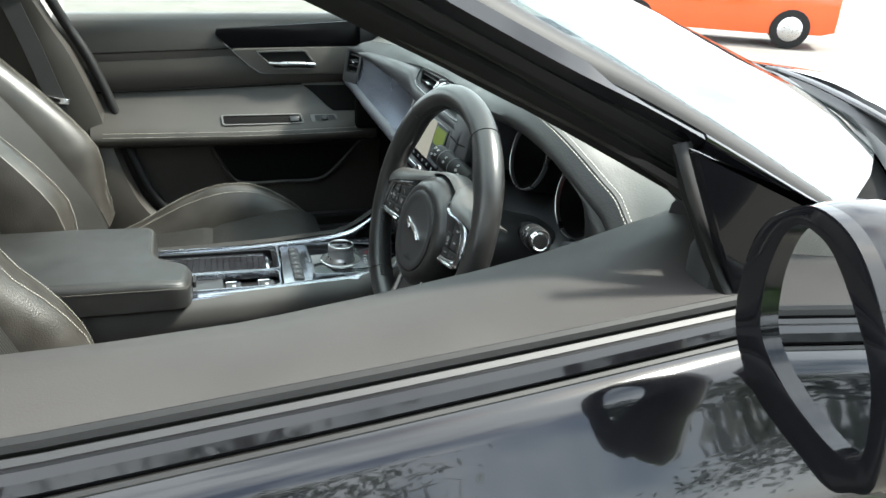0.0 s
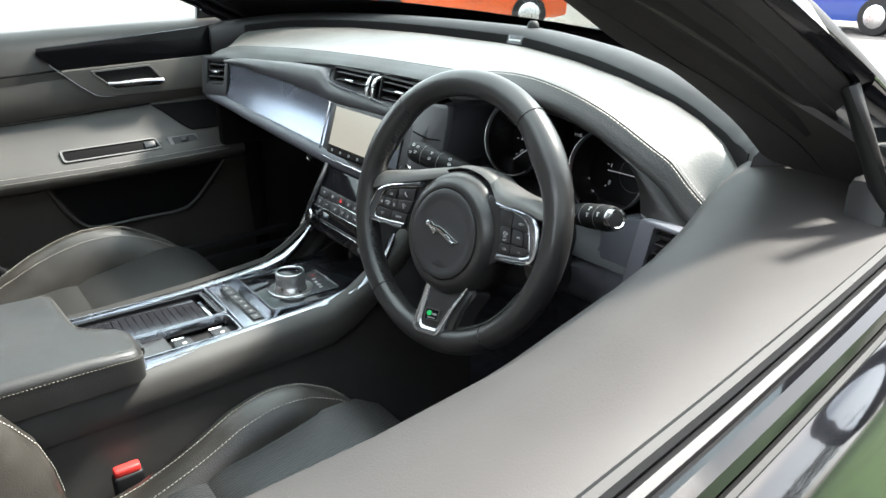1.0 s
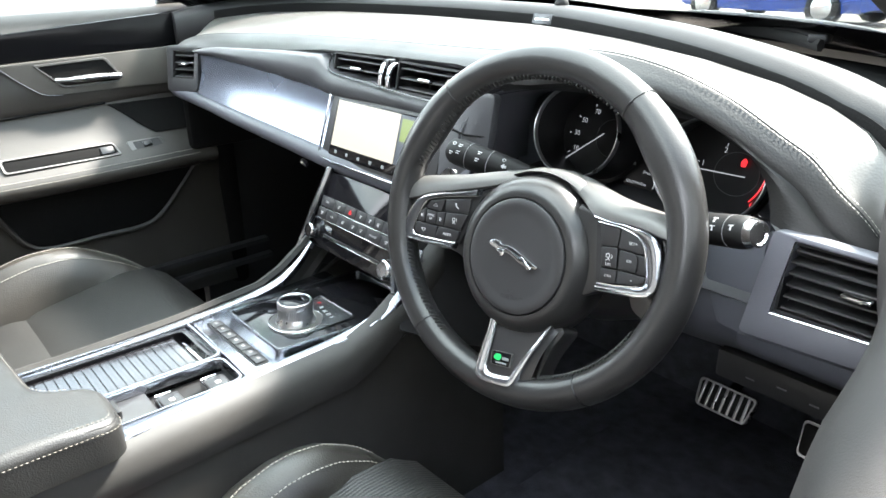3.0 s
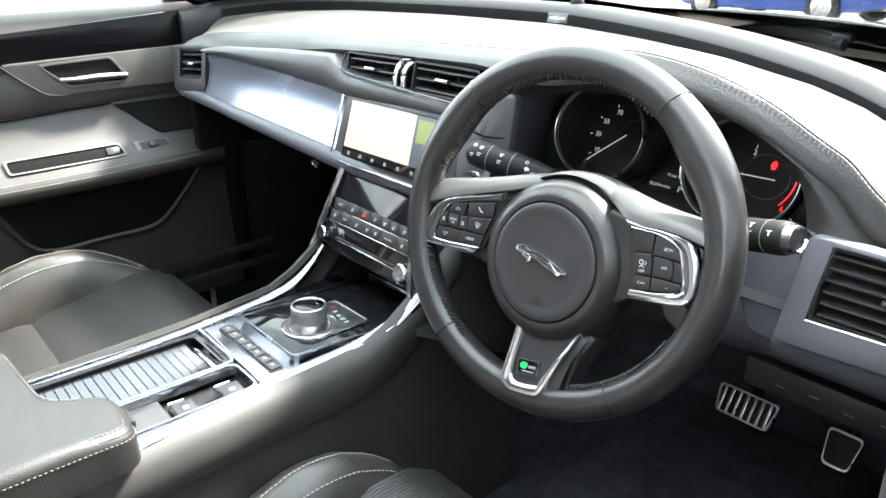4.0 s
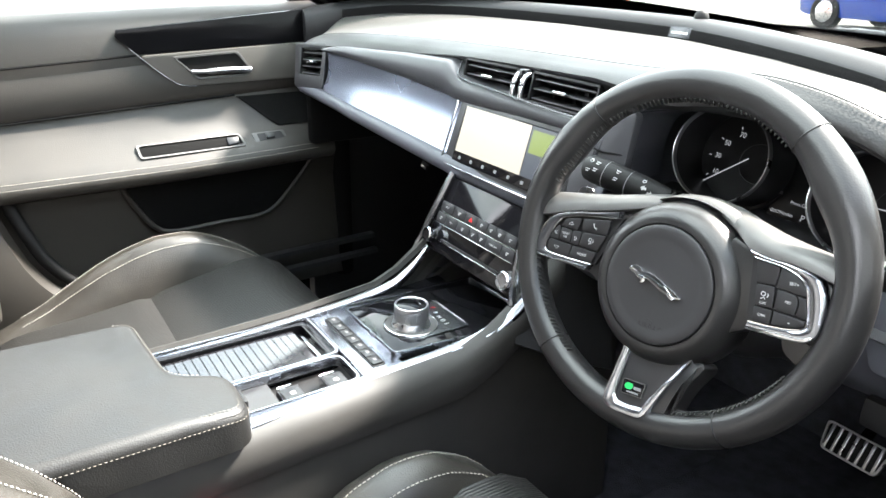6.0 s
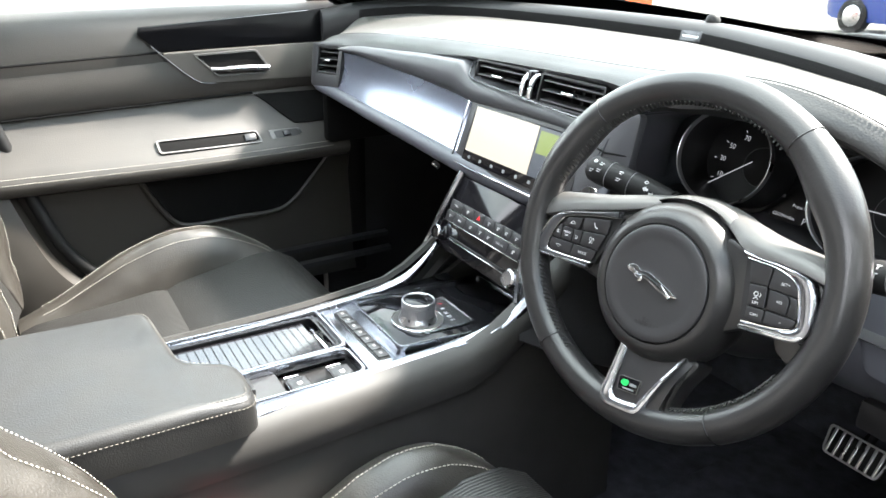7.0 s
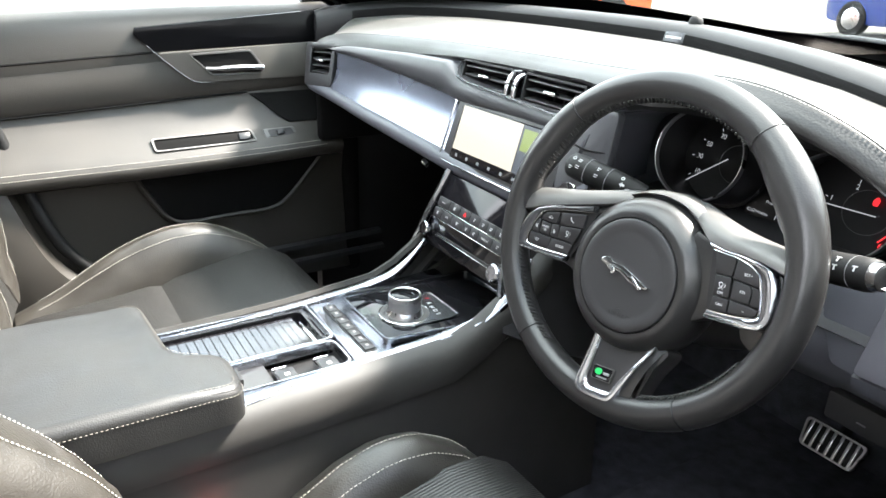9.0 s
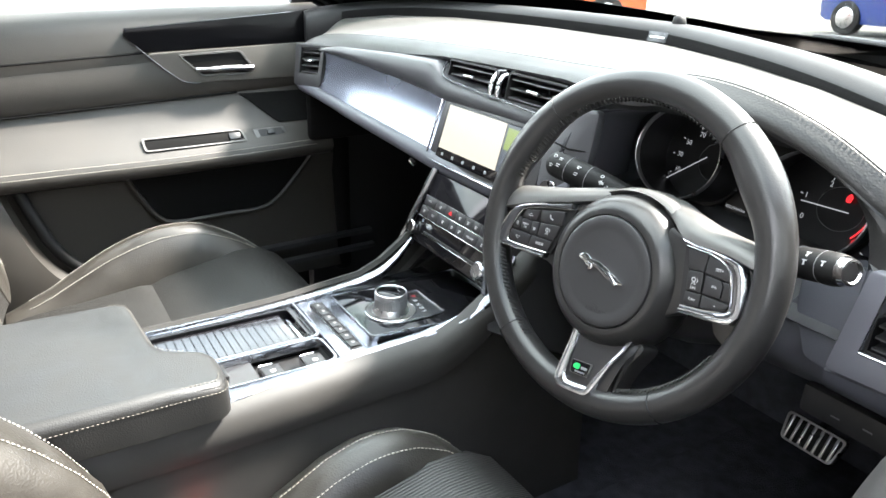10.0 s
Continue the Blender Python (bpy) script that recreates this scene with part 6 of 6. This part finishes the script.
# no pocket is cut: a flat plate carries its shade as black colour
part("pocket", plate([(-0.262, 0.672), (0.17, 0.672), (0.13, 0.63), (0.062, 0.563), (0.03, 0.552), (-0.165, 0.548), (-0.195, 0.558)], 0.0, 0.004, DMx, 0.001, 0.012), MATTE, pd, "flat black plate for the shaded map pocket opening")
pk = spl([(-0.262, 0.668), (-0.235, 0.612), (-0.205, 0.566), (-0.165, 0.548), (-0.06, 0.550), (0.03, 0.552), (0.075, 0.572), (0.13, 0.628), (0.165, 0.668)], 5)
part("pocket_lip", tube([DMx @ Vector((p.x, p.y, 0.001)) for p in pk], 0.0065, 8), DOORTRIM, pd, "rounded lip of the map pocket")
part("gloss_strip", plate([(-0.221, 0.976), (-0.225, 0.962), (-0.188, 0.9275), (0.17, 0.9395), (0.24, 0.9425), (0.24, 1.018), (0.172, 1.008)], -0.02, -0.004, DMx, 0.001, 0.002), STRIP, pd, "gloss black trim strip")
part("inlay", plate([(-0.188, 0.9255), (-0.153, 0.892), (-0.117, 0.864), (-0.092, 0.860), (0.22, 0.862), (0.22, 0.940)], -0.014, -0.001, DMx, 0.001, 0.014), DOORGREY, pd, "satin grey inlay")
part("inlay_line", tube([DMx @ Vector((*p, 0.0)) for p in rounded([(-0.226, 0.962), (-0.190, 0.9265), (-0.154, 0.892), (-0.117, 0.8625), (-0.092, 0.8585), (0.2, 0.8605)], 0.02)[5:-5]], 0.0009, 6), SMOKE, pd)
for zs, ya, yb_, xx in (((0.910, 0.926), -0.55, -0.19, -0.7705), ((0.809, 0.832), -0.55, 0.0, -0.7715)):
    part("panel_seam", tube([Vector((xx, y, zs[0] + (zs[1] - zs[0]) * (y + 0.48) / (0.29 if yb_ < -0.1 else 0.48))) for y in np.linspace(ya, yb_, 16)], 0.0026, 6), MATTE, pd)
hb = [(-0.124, 0.921), (0.012, 0.927), (0.043, 0.884), (0.032, 0.873), (-0.076, 0.872), (-0.096, 0.892)]
hi_ = [(-0.117, 0.917), (0.009, 0.9225), (0.037, 0.8845), (0.029, 0.8775), (-0.074, 0.8765), (-0.0915, 0.894)]
# flush plate, its black colour gives the shade of a hollow behind the lever
hd = part("handle_shade", plate(hi_[::-1], -0.001, 0.0005, DMx, 0, 0.006), MATTE, pd, "flat black plate for the shade behind the door pull")
part("handle_bezel", ring_plate(rounded(hb, 0.007), rounded(hi_, 0.006), -0.002, 0.003, DMx), TITAN, hd)
part("door_pull", tube([DMx @ Vector(p) for p in spl([(-0.088, 0.889, 0.001), (-0.06, 0.8885, 0.007), (-0.01, 0.8895, 0.009), (0.037, 0.887, 0.006)], 5)], [0.0042] * 6 + [0.0062] * 10, 10), SILVER, hd, "chrome door release lever")
# slanting shadow on the armrest's front end, laid on as a thin black sheet
part("armrest_shade", slab([[Vector((x + 0.0025, y0 + (0.205 - y0) * t, z + 0.002)) for t in np.linspace(0, 1, 6)] for x, z, y0 in ((-0.7755, 0.826, 0.004), (-0.772, 0.806, 0.030), (-0.758, 0.778, 0.062), (-0.745, 0.760, 0.086))], 0.002, True), MATTE, pd, "shade ahead of the armrest, laid on as a black sheet")
AM = basis((-0.7255, -0.11, 0.7395), (0, 1, 0.02), (0.75, 0, 0.66))
# grab hollow is not modelled; its shade is a matt black plate
gp = part("grab_shade", plate([(-0.108, -0.0135), (0.105, -0.0135), (0.100, 0.0135), (-0.106, 0.0135)], -0.006, 0.002, AM, 0.001, 0.006), MATTE, pd, "flat black plate for the shade of the armrest grab")
part("grab_bezel", ring_plate(rounded([(-0.112, -0.0165), (0.110, -0.0165), (0.102, 0.0165), (-0.115, 0.0165)], 0.008), rounded([(-0.107, -0.0125), (0.104, -0.0125), (0.098, 0.0125), (-0.109, 0.0125)], 0.006), -0.003, 0.0050, AM), TITAN, gp)
part("lock_button", box((0.084, 0.0, 0.003), (0.026, 0.018, 0.005), 0.002, M=AM), BUTTON, gp)
ws = part("window_switch", plate([(0.132, -0.014), (0.208, -0.014), (0.202, 0.013), (0.128, 0.013)], -0.002, 0.003, AM, 0.001, 0.005), TITAN, pd, "silver window switch plate")
part("switch_bed", plate([(0.142, -0.009), (0.200, -0.009), (0.195, 0.009), (0.139, 0.009)], 0.003, 0.0036, AM, 0, 0.003), DARK, ws)
part("switch_rocker", box((0.168, 0.0, 0.005), (0.018, 0.013, 0.006), 0.002, M=AM), BUTTON, ws)
part("outer_skin", slab(door_sheet(lambda y: [(-0.90, y, belt(y) - 0.02), (-0.93, y, belt(y) - 0.06), (-0.95, y, 0.75), (-0.93, y, 0.45), (-0.90, y, 0.22)], 12, -0.62, 0.5), 0.01), PAINT, pd)
pg = part("window_glass", slab([[Vector((-0.875 + 0.24 * t ** 1.2, y, 1.0 + 0.36 * t)) for t in np.linspace(0, 1, 6)] for y in np.linspace(-0.6, 0.16, 8)], 0.004), GLASS, pd)
pg.visible_shadow = False
part("window_corner", plate([(0.16, 1.0), (0.42, 0.995), (0.17, 1.09)], -0.09, -0.07, DMx, 0.002), GLOSS, pd)
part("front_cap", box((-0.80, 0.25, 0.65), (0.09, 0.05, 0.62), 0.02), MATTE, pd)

for dz, dx in ((0.0, 0.0), (-0.036, 0.018)):
    part("sill_trim", slab([[Vector((-0.752 + dx, y, 0.452 + dz + 0.02 * y)), Vector((-0.735 + dx, y, 0.450 + dz + 0.02 * y)), Vector((-0.733 + dx, y, 0.440 + dz + 0.02 * y))] for y in np.linspace(-0.3, 0.32, 10)], 0.006, True), TREAD, CAR, "scuffed door sill tread strip")
# ---- driver door ----
dd = thing("driver_door", (0.87, -0.15, 0.3), "glossy black driver door with its window lowered", "car door", "front doors")
SILLPAD = mat("soft matt door top", (0.034, 0.0315, 0.030), 0.58, grain=0.2, grain_size=0.0014, vary=0.1, vary_size=0.08, rough_vary=0.04, spec=0.22)
SILL = [(-0.66, 0.795, 0.912), (-0.45, 0.797, 0.914), (-0.30, 0.794, 0.917), (-0.20, 0.785, 0.919), (-0.10, 0.762, 0.921), (0.0, 0.735, 0.923), (0.08, 0.707, 0.924), (0.16, 0.675, 0.928), (0.22, 0.655, 0.933), (0.28, 0.640, 0.940), (0.34, 0.632, 0.948)]
OUT = [(-0.66, 0.925, 0.915), (-0.33, 0.912, 0.922), (-0.15, 0.893, 0.926), (0.0, 0.875, 0.929), (0.195, 0.850, 0.933), (0.30, 0.838, 0.935)]


def sill_rows(y0=-0.66, y1=0.272, n=32):
    rows = []
    for y in np.linspace(y0, y1, n):
        xi, zi = at_x(SILL, y)
        xo, zo = at_x(OUT, y)
        bl = 0.022 * min(1, max(0, (0.06 - y) / 0.16))
        rows.append([Vector((xi + 0.030, y, zi - 0.14)), Vector((xi + 0.006 - bl * 0.9, y, zi - 0.075)), Vector((xi - bl, y, zi - 0.040)), Vector((xi - 0.001 - bl * 0.45, y, zi - 0.018)), Vector((xi + 0.003, y, zi - 0.006)), Vector((xi + 0.014, y, zi + 0.004)), Vector((xi + (xo - xi) * 0.4, y, zi + 0.010)), Vector((xi + (xo - xi) * 0.75, y, (zi + zo) / 2 + 0.006)), Vector((xo - 0.012, y, zo)), Vector((xo - 0.008, y, zo - 0.02))])
    return rows


part("sill_pad", slab(sill_rows(), 0.008), SILLPAD, dd, "soft-touch top of the driver door")
for nm, dx, dz, w, h, m in (("waist_seal", 0.000, 0.001, 0.006, 0.006, RUBBER), ("glass_slot", 0.010, -0.008, 0.006, 0.008, DARK), ("belt_moulding", 0.024, -0.008, 0.010, 0.009, GLOSS), ("outer_seal", 0.036, -0.016, 0.004, 0.005, RUBBER)):
    P = [Vector((at_x(OUT, y)[0] - 0.006 + dx, y, at_x(OUT, y)[1] + dz)) for y in np.linspace(-0.66, 0.21, 24)]
    part(nm, tube(P, w, 8, squash=h / w), m, dd)
rows = []
for y in np.linspace(-0.70, 0.62, 30):
    xo, zo = at_x(OUT, y)
    xo = min(xo, 0.93)
    rows.append([Vector((xo + dx, y, zo + dz)) for dx, dz in ((0.026, -0.022), (0.036, -0.024), (0.044, -0.034), (0.052, -0.05), (0.070, -0.075), (0.098, -0.12), (0.124, -0.18), (0.141, -0.26), (0.140, -0.36), (0.130, -0.44), (0.134, -0.52), (0.115, -0.62), (0.07, -0.70))])
part("outer_skin", slab(rows, 0.01), PAINT, dd, "deep black glossy outer door skin")
part("inner_card", slab([[Vector((at_x(SILL, y)[0] + 0.036, y, 0.785)), Vector((0.80, y, 0.70)), Vector((0.79, y, 0.5)), Vector((0.785, y, 0.34))] for y in np.linspace(-0.66, 0.22, 10)], 0.012), DOORTRIM, dd)
# quarter triangle and window frame of the driver door
part("quarter_panel", plate([(0.128, 1.066), (0.200, 0.925), (0.50, 0.930), (0.48, 0.948), (0.36, 0.968)], -0.012, 0.0, Matrix(((0, 0, 1, 0.842), (1, 0, 0, 0), (0, 1, -0.0, 0), (0, 0, 0, 1))), 0.002, 0.006), GLOSS, dd, "gloss black mirror triangle")
part("window_post", tube([(0.792, 0.150, 1.058), (0.808, 0.156, 1.02), (0.828, 0.182, 0.955), (0.838, 0.200, 0.920)], 0.011, 10, squash=0.7), RUBBER, dd)
part("window_frame", band(LINE_I, [tuple(Vector(a).lerp(Vector(b), 0.45)) for a, b in zip(LINE_I, LINE_T)], 1, 0.006, 0.008, y1=0.17), RUBBER, dd, "black rubber-lined window frame")
part("frame_trim", band([tuple(Vector(a).lerp(Vector(b), 0.47)) for a, b in zip(LINE_I, LINE_T)], LINE_T, 1, 0.007, 0.008, y1=0.17), DARK, dd)
for s in (-1, 1):
    part("b_pillar", tube([(s * 0.84, -0.66, 0.9), (s * 0.78, -0.70, 1.12), (s * 0.67, -0.76, 1.36)], 0.05, 10, squash=0.6), DARK, CAR)
    part("b_pillar_foot", slab([[Vector((s * 0.80, -0.66 + 0.03 * k, 0.95)), Vector((s * 0.80, -0.56 + 0.03 * k, 0.70)), Vector((s * 0.795, -0.46 + 0.03 * k, 0.46)), Vector((s * 0.79, -0.40 + 0.03 * k, 0.28))] for k in range(-6, 1)], 0.02), DARK, CAR)

# ---- door mirror ----
dm = thing("door_mirror", (0.95, 0.28, 0.85), "black door mirror with a bright glass", "door mirror")
mo = [(0.877, 0.928), (0.870, 0.970), (0.875, 1.008), (0.892, 1.032), (0.923, 1.047), (0.960, 1.036), (0.994, 0.999), (1.016, 0.954), (1.024, 0.895), (1.010, 0.878), (0.995, 0.868), (0.970, 0.872), (0.910, 0.891)]
mi = [(0.904, 0.938), (0.895, 0.977), (0.899, 1.011), (0.910, 1.029), (0.923, 1.031), (0.946, 1.022), (0.976, 0.991), (0.997, 0.961), (1.007, 0.930), (1.009, 0.903), (0.999, 0.897), (0.975, 0.899), (0.936, 0.913)]
MM = Matrix.Translation((0.154, -0.025, 0.143)) @ Matrix.Scale(0.88, 4) @ Matrix(((1, 0, 0, 0), (0, 0, -1, 0.18), (0, 1, 0, 0), (0, 0, 0, 1)))
o = spl([(a, b) for a, b in mo], 5, True)
g_ = spl([(a, b) for a, b in mi], 5, True)
c0 = Vector((0.965, 0.955))
secs = [[MM @ Vector((p.x, p.y, -0.004)) for p in o]]
for z, f, dx in ((-0.012, 1.03, 0.002), (-0.04, 1.06, 0.012), (-0.08, 0.95, 0.03), (-0.11, 0.65, 0.04), (-0.125, 0.2, 0.045)):
    secs.append([MM @ Vector((c0.x + (p.x - c0.x) * f + dx, c0.y + (p.y - c0.y) * f, z)) for p in o])
part("shell", loft(secs), PAINT, dm, "glossy black mirror shell")
part("bezel", ring_plate(o, g_, -0.004, 0.010, MM), GLOSS, dm)
part("glass", plate(g_, -0.002, 0.001, MM, 0), MIRROR, dm, "clear mirror glass")
part("stem", tube([(0.85, 0.24, 0.920), (0.93, 0.19, 0.915)], 0.022, 10, squash=0.6), PAINT, dm)

# ---- seats ----


def seat(cx, name_label, fy, drop, depth, crest, lean=0.0, recline=0.26, curl=1.15):
    """A sports seat: dished insert, tall side bolsters, backrest; depth: rows (height share, bolster depth)."""
    st = thing("car_seat", (cx, -0.25, 0.3), name_label, "seat", "front seats")
    part("base", box((cx, fy - 0.27, 0.36), (0.46, 0.48, 0.12), 0.03, 3), DARK, st)
    def floor_z(y):
        return at_x([(-0.54, 0.455), (-0.26, 0.490), (-0.08, 0.525), (-0.03, 0.522), (0.0, 0.505), (0.014, 0.47), (0.016, 0.42)], y)[0] - drop
    for a, b in ((-0.52, -0.262), (-0.258, 0.016)):
        rows = []
        for y in np.linspace(a, b, 12):
            e = min(1, (y - a) / 0.012, (b - y) / 0.012 if b < 0 else 1)
            z = floor_z(y) - 0.006 * (1 - max(0, e)) ** 2
            rows.append([Vector((cx + u * 0.165, fy + y, z + 0.004 * math.cos(u * 1.5) - (0.02 if abs(u) == 1 else 0))) for u in (-1, -0.97, -0.6, -0.2, 0.2, 0.6, 0.97, 1)])
        part("seat_insert", slab(rows, 0.02), PERF, st, "ribbed dark centre panel")
    for s in (-1, 1):
        secs = []
        for y in np.linspace(-0.53, 0.015, 26):
            h = at_x(crest, y)[0] - (0.045 if cx < 0 and s > 0 else 0)
            zc = min(floor_z(y) - 0.004, h - 0.006)
            tp = max(0, (y + 0.06) / 0.08)
            inn = 0.150 - 0.02 * min(1, tp)
            out = 0.250 - 0.035 * min(1, tp) ** 2
            zb = 0.36
            q = [(inn, zb), (inn, zc), (inn + 0.012, zc + (h - zc) * 0.45), (inn + 0.028, zc + (h - zc) * 0.86), (inn + 0.045, h - 0.001), (inn + 0.062, h - 0.001), (out - 0.018, h - 0.010), (out - 0.004, h - 0.030), (out, h - 0.07), (out - 0.004, zb)]
            secs.append([Vector((cx + s * a, fy + y, max(b, zb))) for a, b in q])
        part("bolster", loft(secs), SEAT_LEATHER, st, "smooth leather side bolster")
        for k, lift in ((3, 0.0006), (5, 0.0006)):
            part("stitching", stitches([sc[k] for sc in secs[2:-2]], 0.0036, 0.0019, 0.0007, Vector((s * -0.0008, 0, lift * 2))), SEAT_THREAD, st, "pale stitching")

    def back(t):
        return fy - lean - 0.47 - recline * t ** curl, 0.50 + 0.62 * t
    rows = []
    for t in np.linspace(0, 1, 14):
        y, z = back(t)
        rows.append([Vector((cx + u * 0.16, y - 0.018 * math.cos(u * 1.5), z)) for u in np.linspace(-1, 1, 9)])
    part("back_insert", slab(rows, 0.03), PERF, st)
    for s in (-1, 1):
        secs = []
        for t in np.linspace(0, 1, 18):
            y, z = back(t)
            d = at_x(depth, t)[0]
            out = 0.262 - 0.05 * t ** 3
            q = [(0.150, -0.03), (0.152, 0.0), (0.163, d * 0.5), (0.178, d * 0.88), (0.200, d), (0.222, d * 0.98), (out - 0.010, d * 0.80), (out, d * 0.3), (out, -0.05), (0.2, -0.09)]
            secs.append([Vector((cx + s * a, y + b, z + b * 0.15)) for a, b in q])
        part("back_bolster", loft(secs), SEAT_LEATHER, st)
        for k in (4, 6):
            part("stitching", stitches([sc[k] for sc in secs[1:-1]], 0.0034, 0.0020, 0.00065, Vector((0, 0.0012, 0.0005))), SEAT_THREAD, st)
    ym, tip = back(0.5)[0] - 0.09, math.degrees(math.atan2(recline, 0.62))
    part("back_shell", box((0, 0, 0), (0.46, 0.06, 0.62), 0.03, 3, M=Matrix.Translation((cx, ym, 0.80)) @ pose(0, 0, 0, tip)), DARK, st)
    yh = back(1)[0] - 0.05
    hr = part("headrest", box((cx, yh, 1.20), (0.26, 0.09, 0.17), 0.035, 4), SEAT_LEATHER, st)
    for s in (-1, 1):
        part("headrest_post", tube([(cx + s * 0.06, yh, 1.13), (cx + s * 0.06, yh + 0.04, 1.02)], 0.006, 8), CHROME, hr)
    return st


seat(0.422, "black leather driver seat with pale stitching", 0.0, 0.0, [(0, 0.050), (0.16, 0.070), (0.24, 0.060), (0.30, 0.046), (0.36, 0.026), (0.44, 0.018), (0.6, 0.016), (1, 0.01)],
     [(-0.54, 0.465), (-0.45, 0.478), (-0.337, 0.500), (-0.28, 0.522), (-0.24, 0.542), (-0.20, 0.564), (-0.15, 0.578), (-0.10, 0.572), (-0.05, 0.545), (-0.02, 0.520), (0.0, 0.498), (0.012, 0.46), (0.016, 0.43)])
seat(-0.425, "black leather passenger seat with pale stitching", 0.0, 0.022, [(0, 0.002), (0.126, 0.022), (0.21, 0.054), (0.295, 0.075), (0.37, 0.077), (0.47, 0.068), (0.55, 0.060), (0.65, 0.048), (0.8, 0.03), (1, 0.01)],
     [(-0.54, 0.450), (-0.45, 0.488), (-0.397, 0.520), (-0.337, 0.553), (-0.28, 0.576), (-0.23, 0.588), (-0.17, 0.588), (-0.128, 0.576), (-0.078, 0.548), (-0.04, 0.522), (0.0, 0.490), (0.012, 0.45), (0.016, 0.41)], 0.045, 0.42, 1.3)

# rubber seal and lower pillar trim behind the passenger door
seal = spl([(-0.650, -0.735, 1.33), (-0.705, -0.655, 1.12), (-0.738, -0.600, 0.985), (-0.740, -0.559, 0.902), (-0.740, -0.517, 0.78), (-0.735, -0.494, 0.69), (-0.722, -0.466, 0.60), (-0.718, -0.438, 0.535), (-0.716, -0.392, 0.48), (-0.715, -0.32, 0.445), (-0.715, -0.20, 0.43)], 6)
part("door_seal", tube([p + Vector((-0.014, 0.020, 0)) for p in seal], 0.013, 10), RUBBER, CAR, "black rubber door seal")
part("pillar_trim", slab([[Vector((p[0] + dx, p[1] - b, p[2] - b * 0.9 * max(0, min(1, (0.62 - p[2]) / 0.15)))) for dx, b in ((-0.012, 0.012), (0.010, 0.020), (0.016, 0.045), (0.010, 0.10), (0.0, 0.20))] for p in seal], 0.008), DOORTRIM, CAR, "dark grey pillar trim")
belt_ = thing("seat_belt", (-0.70, -0.70, 1.05), "black seat belt webbing with a bright tongue, hanging on the pillar", "seat belt")
part("webbing", slab([[Vector((-0.706, -0.705 + u, 1.10)), Vector((-0.706, -0.655 + u, 0.94)), Vector((-0.704, -0.618 + u, 0.80)), Vector((-0.708, -0.60 + u, 0.62))] for u in (-0.022, 0.0, 0.022)], 0.002), BELT, belt_)
TM = basis((-0.700, -0.616, 0.801), (0.1, 1, -0.10), (1, 0, 0.1))
part("tongue", ring_plate(rounded([(-0.024, -0.009), (0.030, -0.007), (0.030, 0.007), (-0.024, 0.010)], 0.004), rounded([(-0.018, -0.004), (0.008, -0.003), (0.008, 0.003), (-0.018, 0.005)], 0.002), -0.002, 0.004, TM), CHROME, belt_, "bright metal belt tongue")

# seat belt buckle beside the driver seat
bk = thing("seat_belt_buckle", (0.14, -0.338, 0.44), "red-topped seat belt buckle beside the driver seat", "buckle")
part("buckle_body", box((0.143, -0.338, 0.458), (0.020, 0.042, 0.05), 0.006, 3), DARK, bk)
part("release_button", box((0.143, -0.338, 0.486), (0.016, 0.036, 0.014), 0.004, 3), REDPLASTIC, bk)

# carpet mat on the driver's side
fm = part("floor_mat", box((0.40, 0.40, 0.283), (0.42, 0.55, 0.012), 0.005), CARPET)
tagged(fm, "black carpet mat in the driver footwell", "mat")
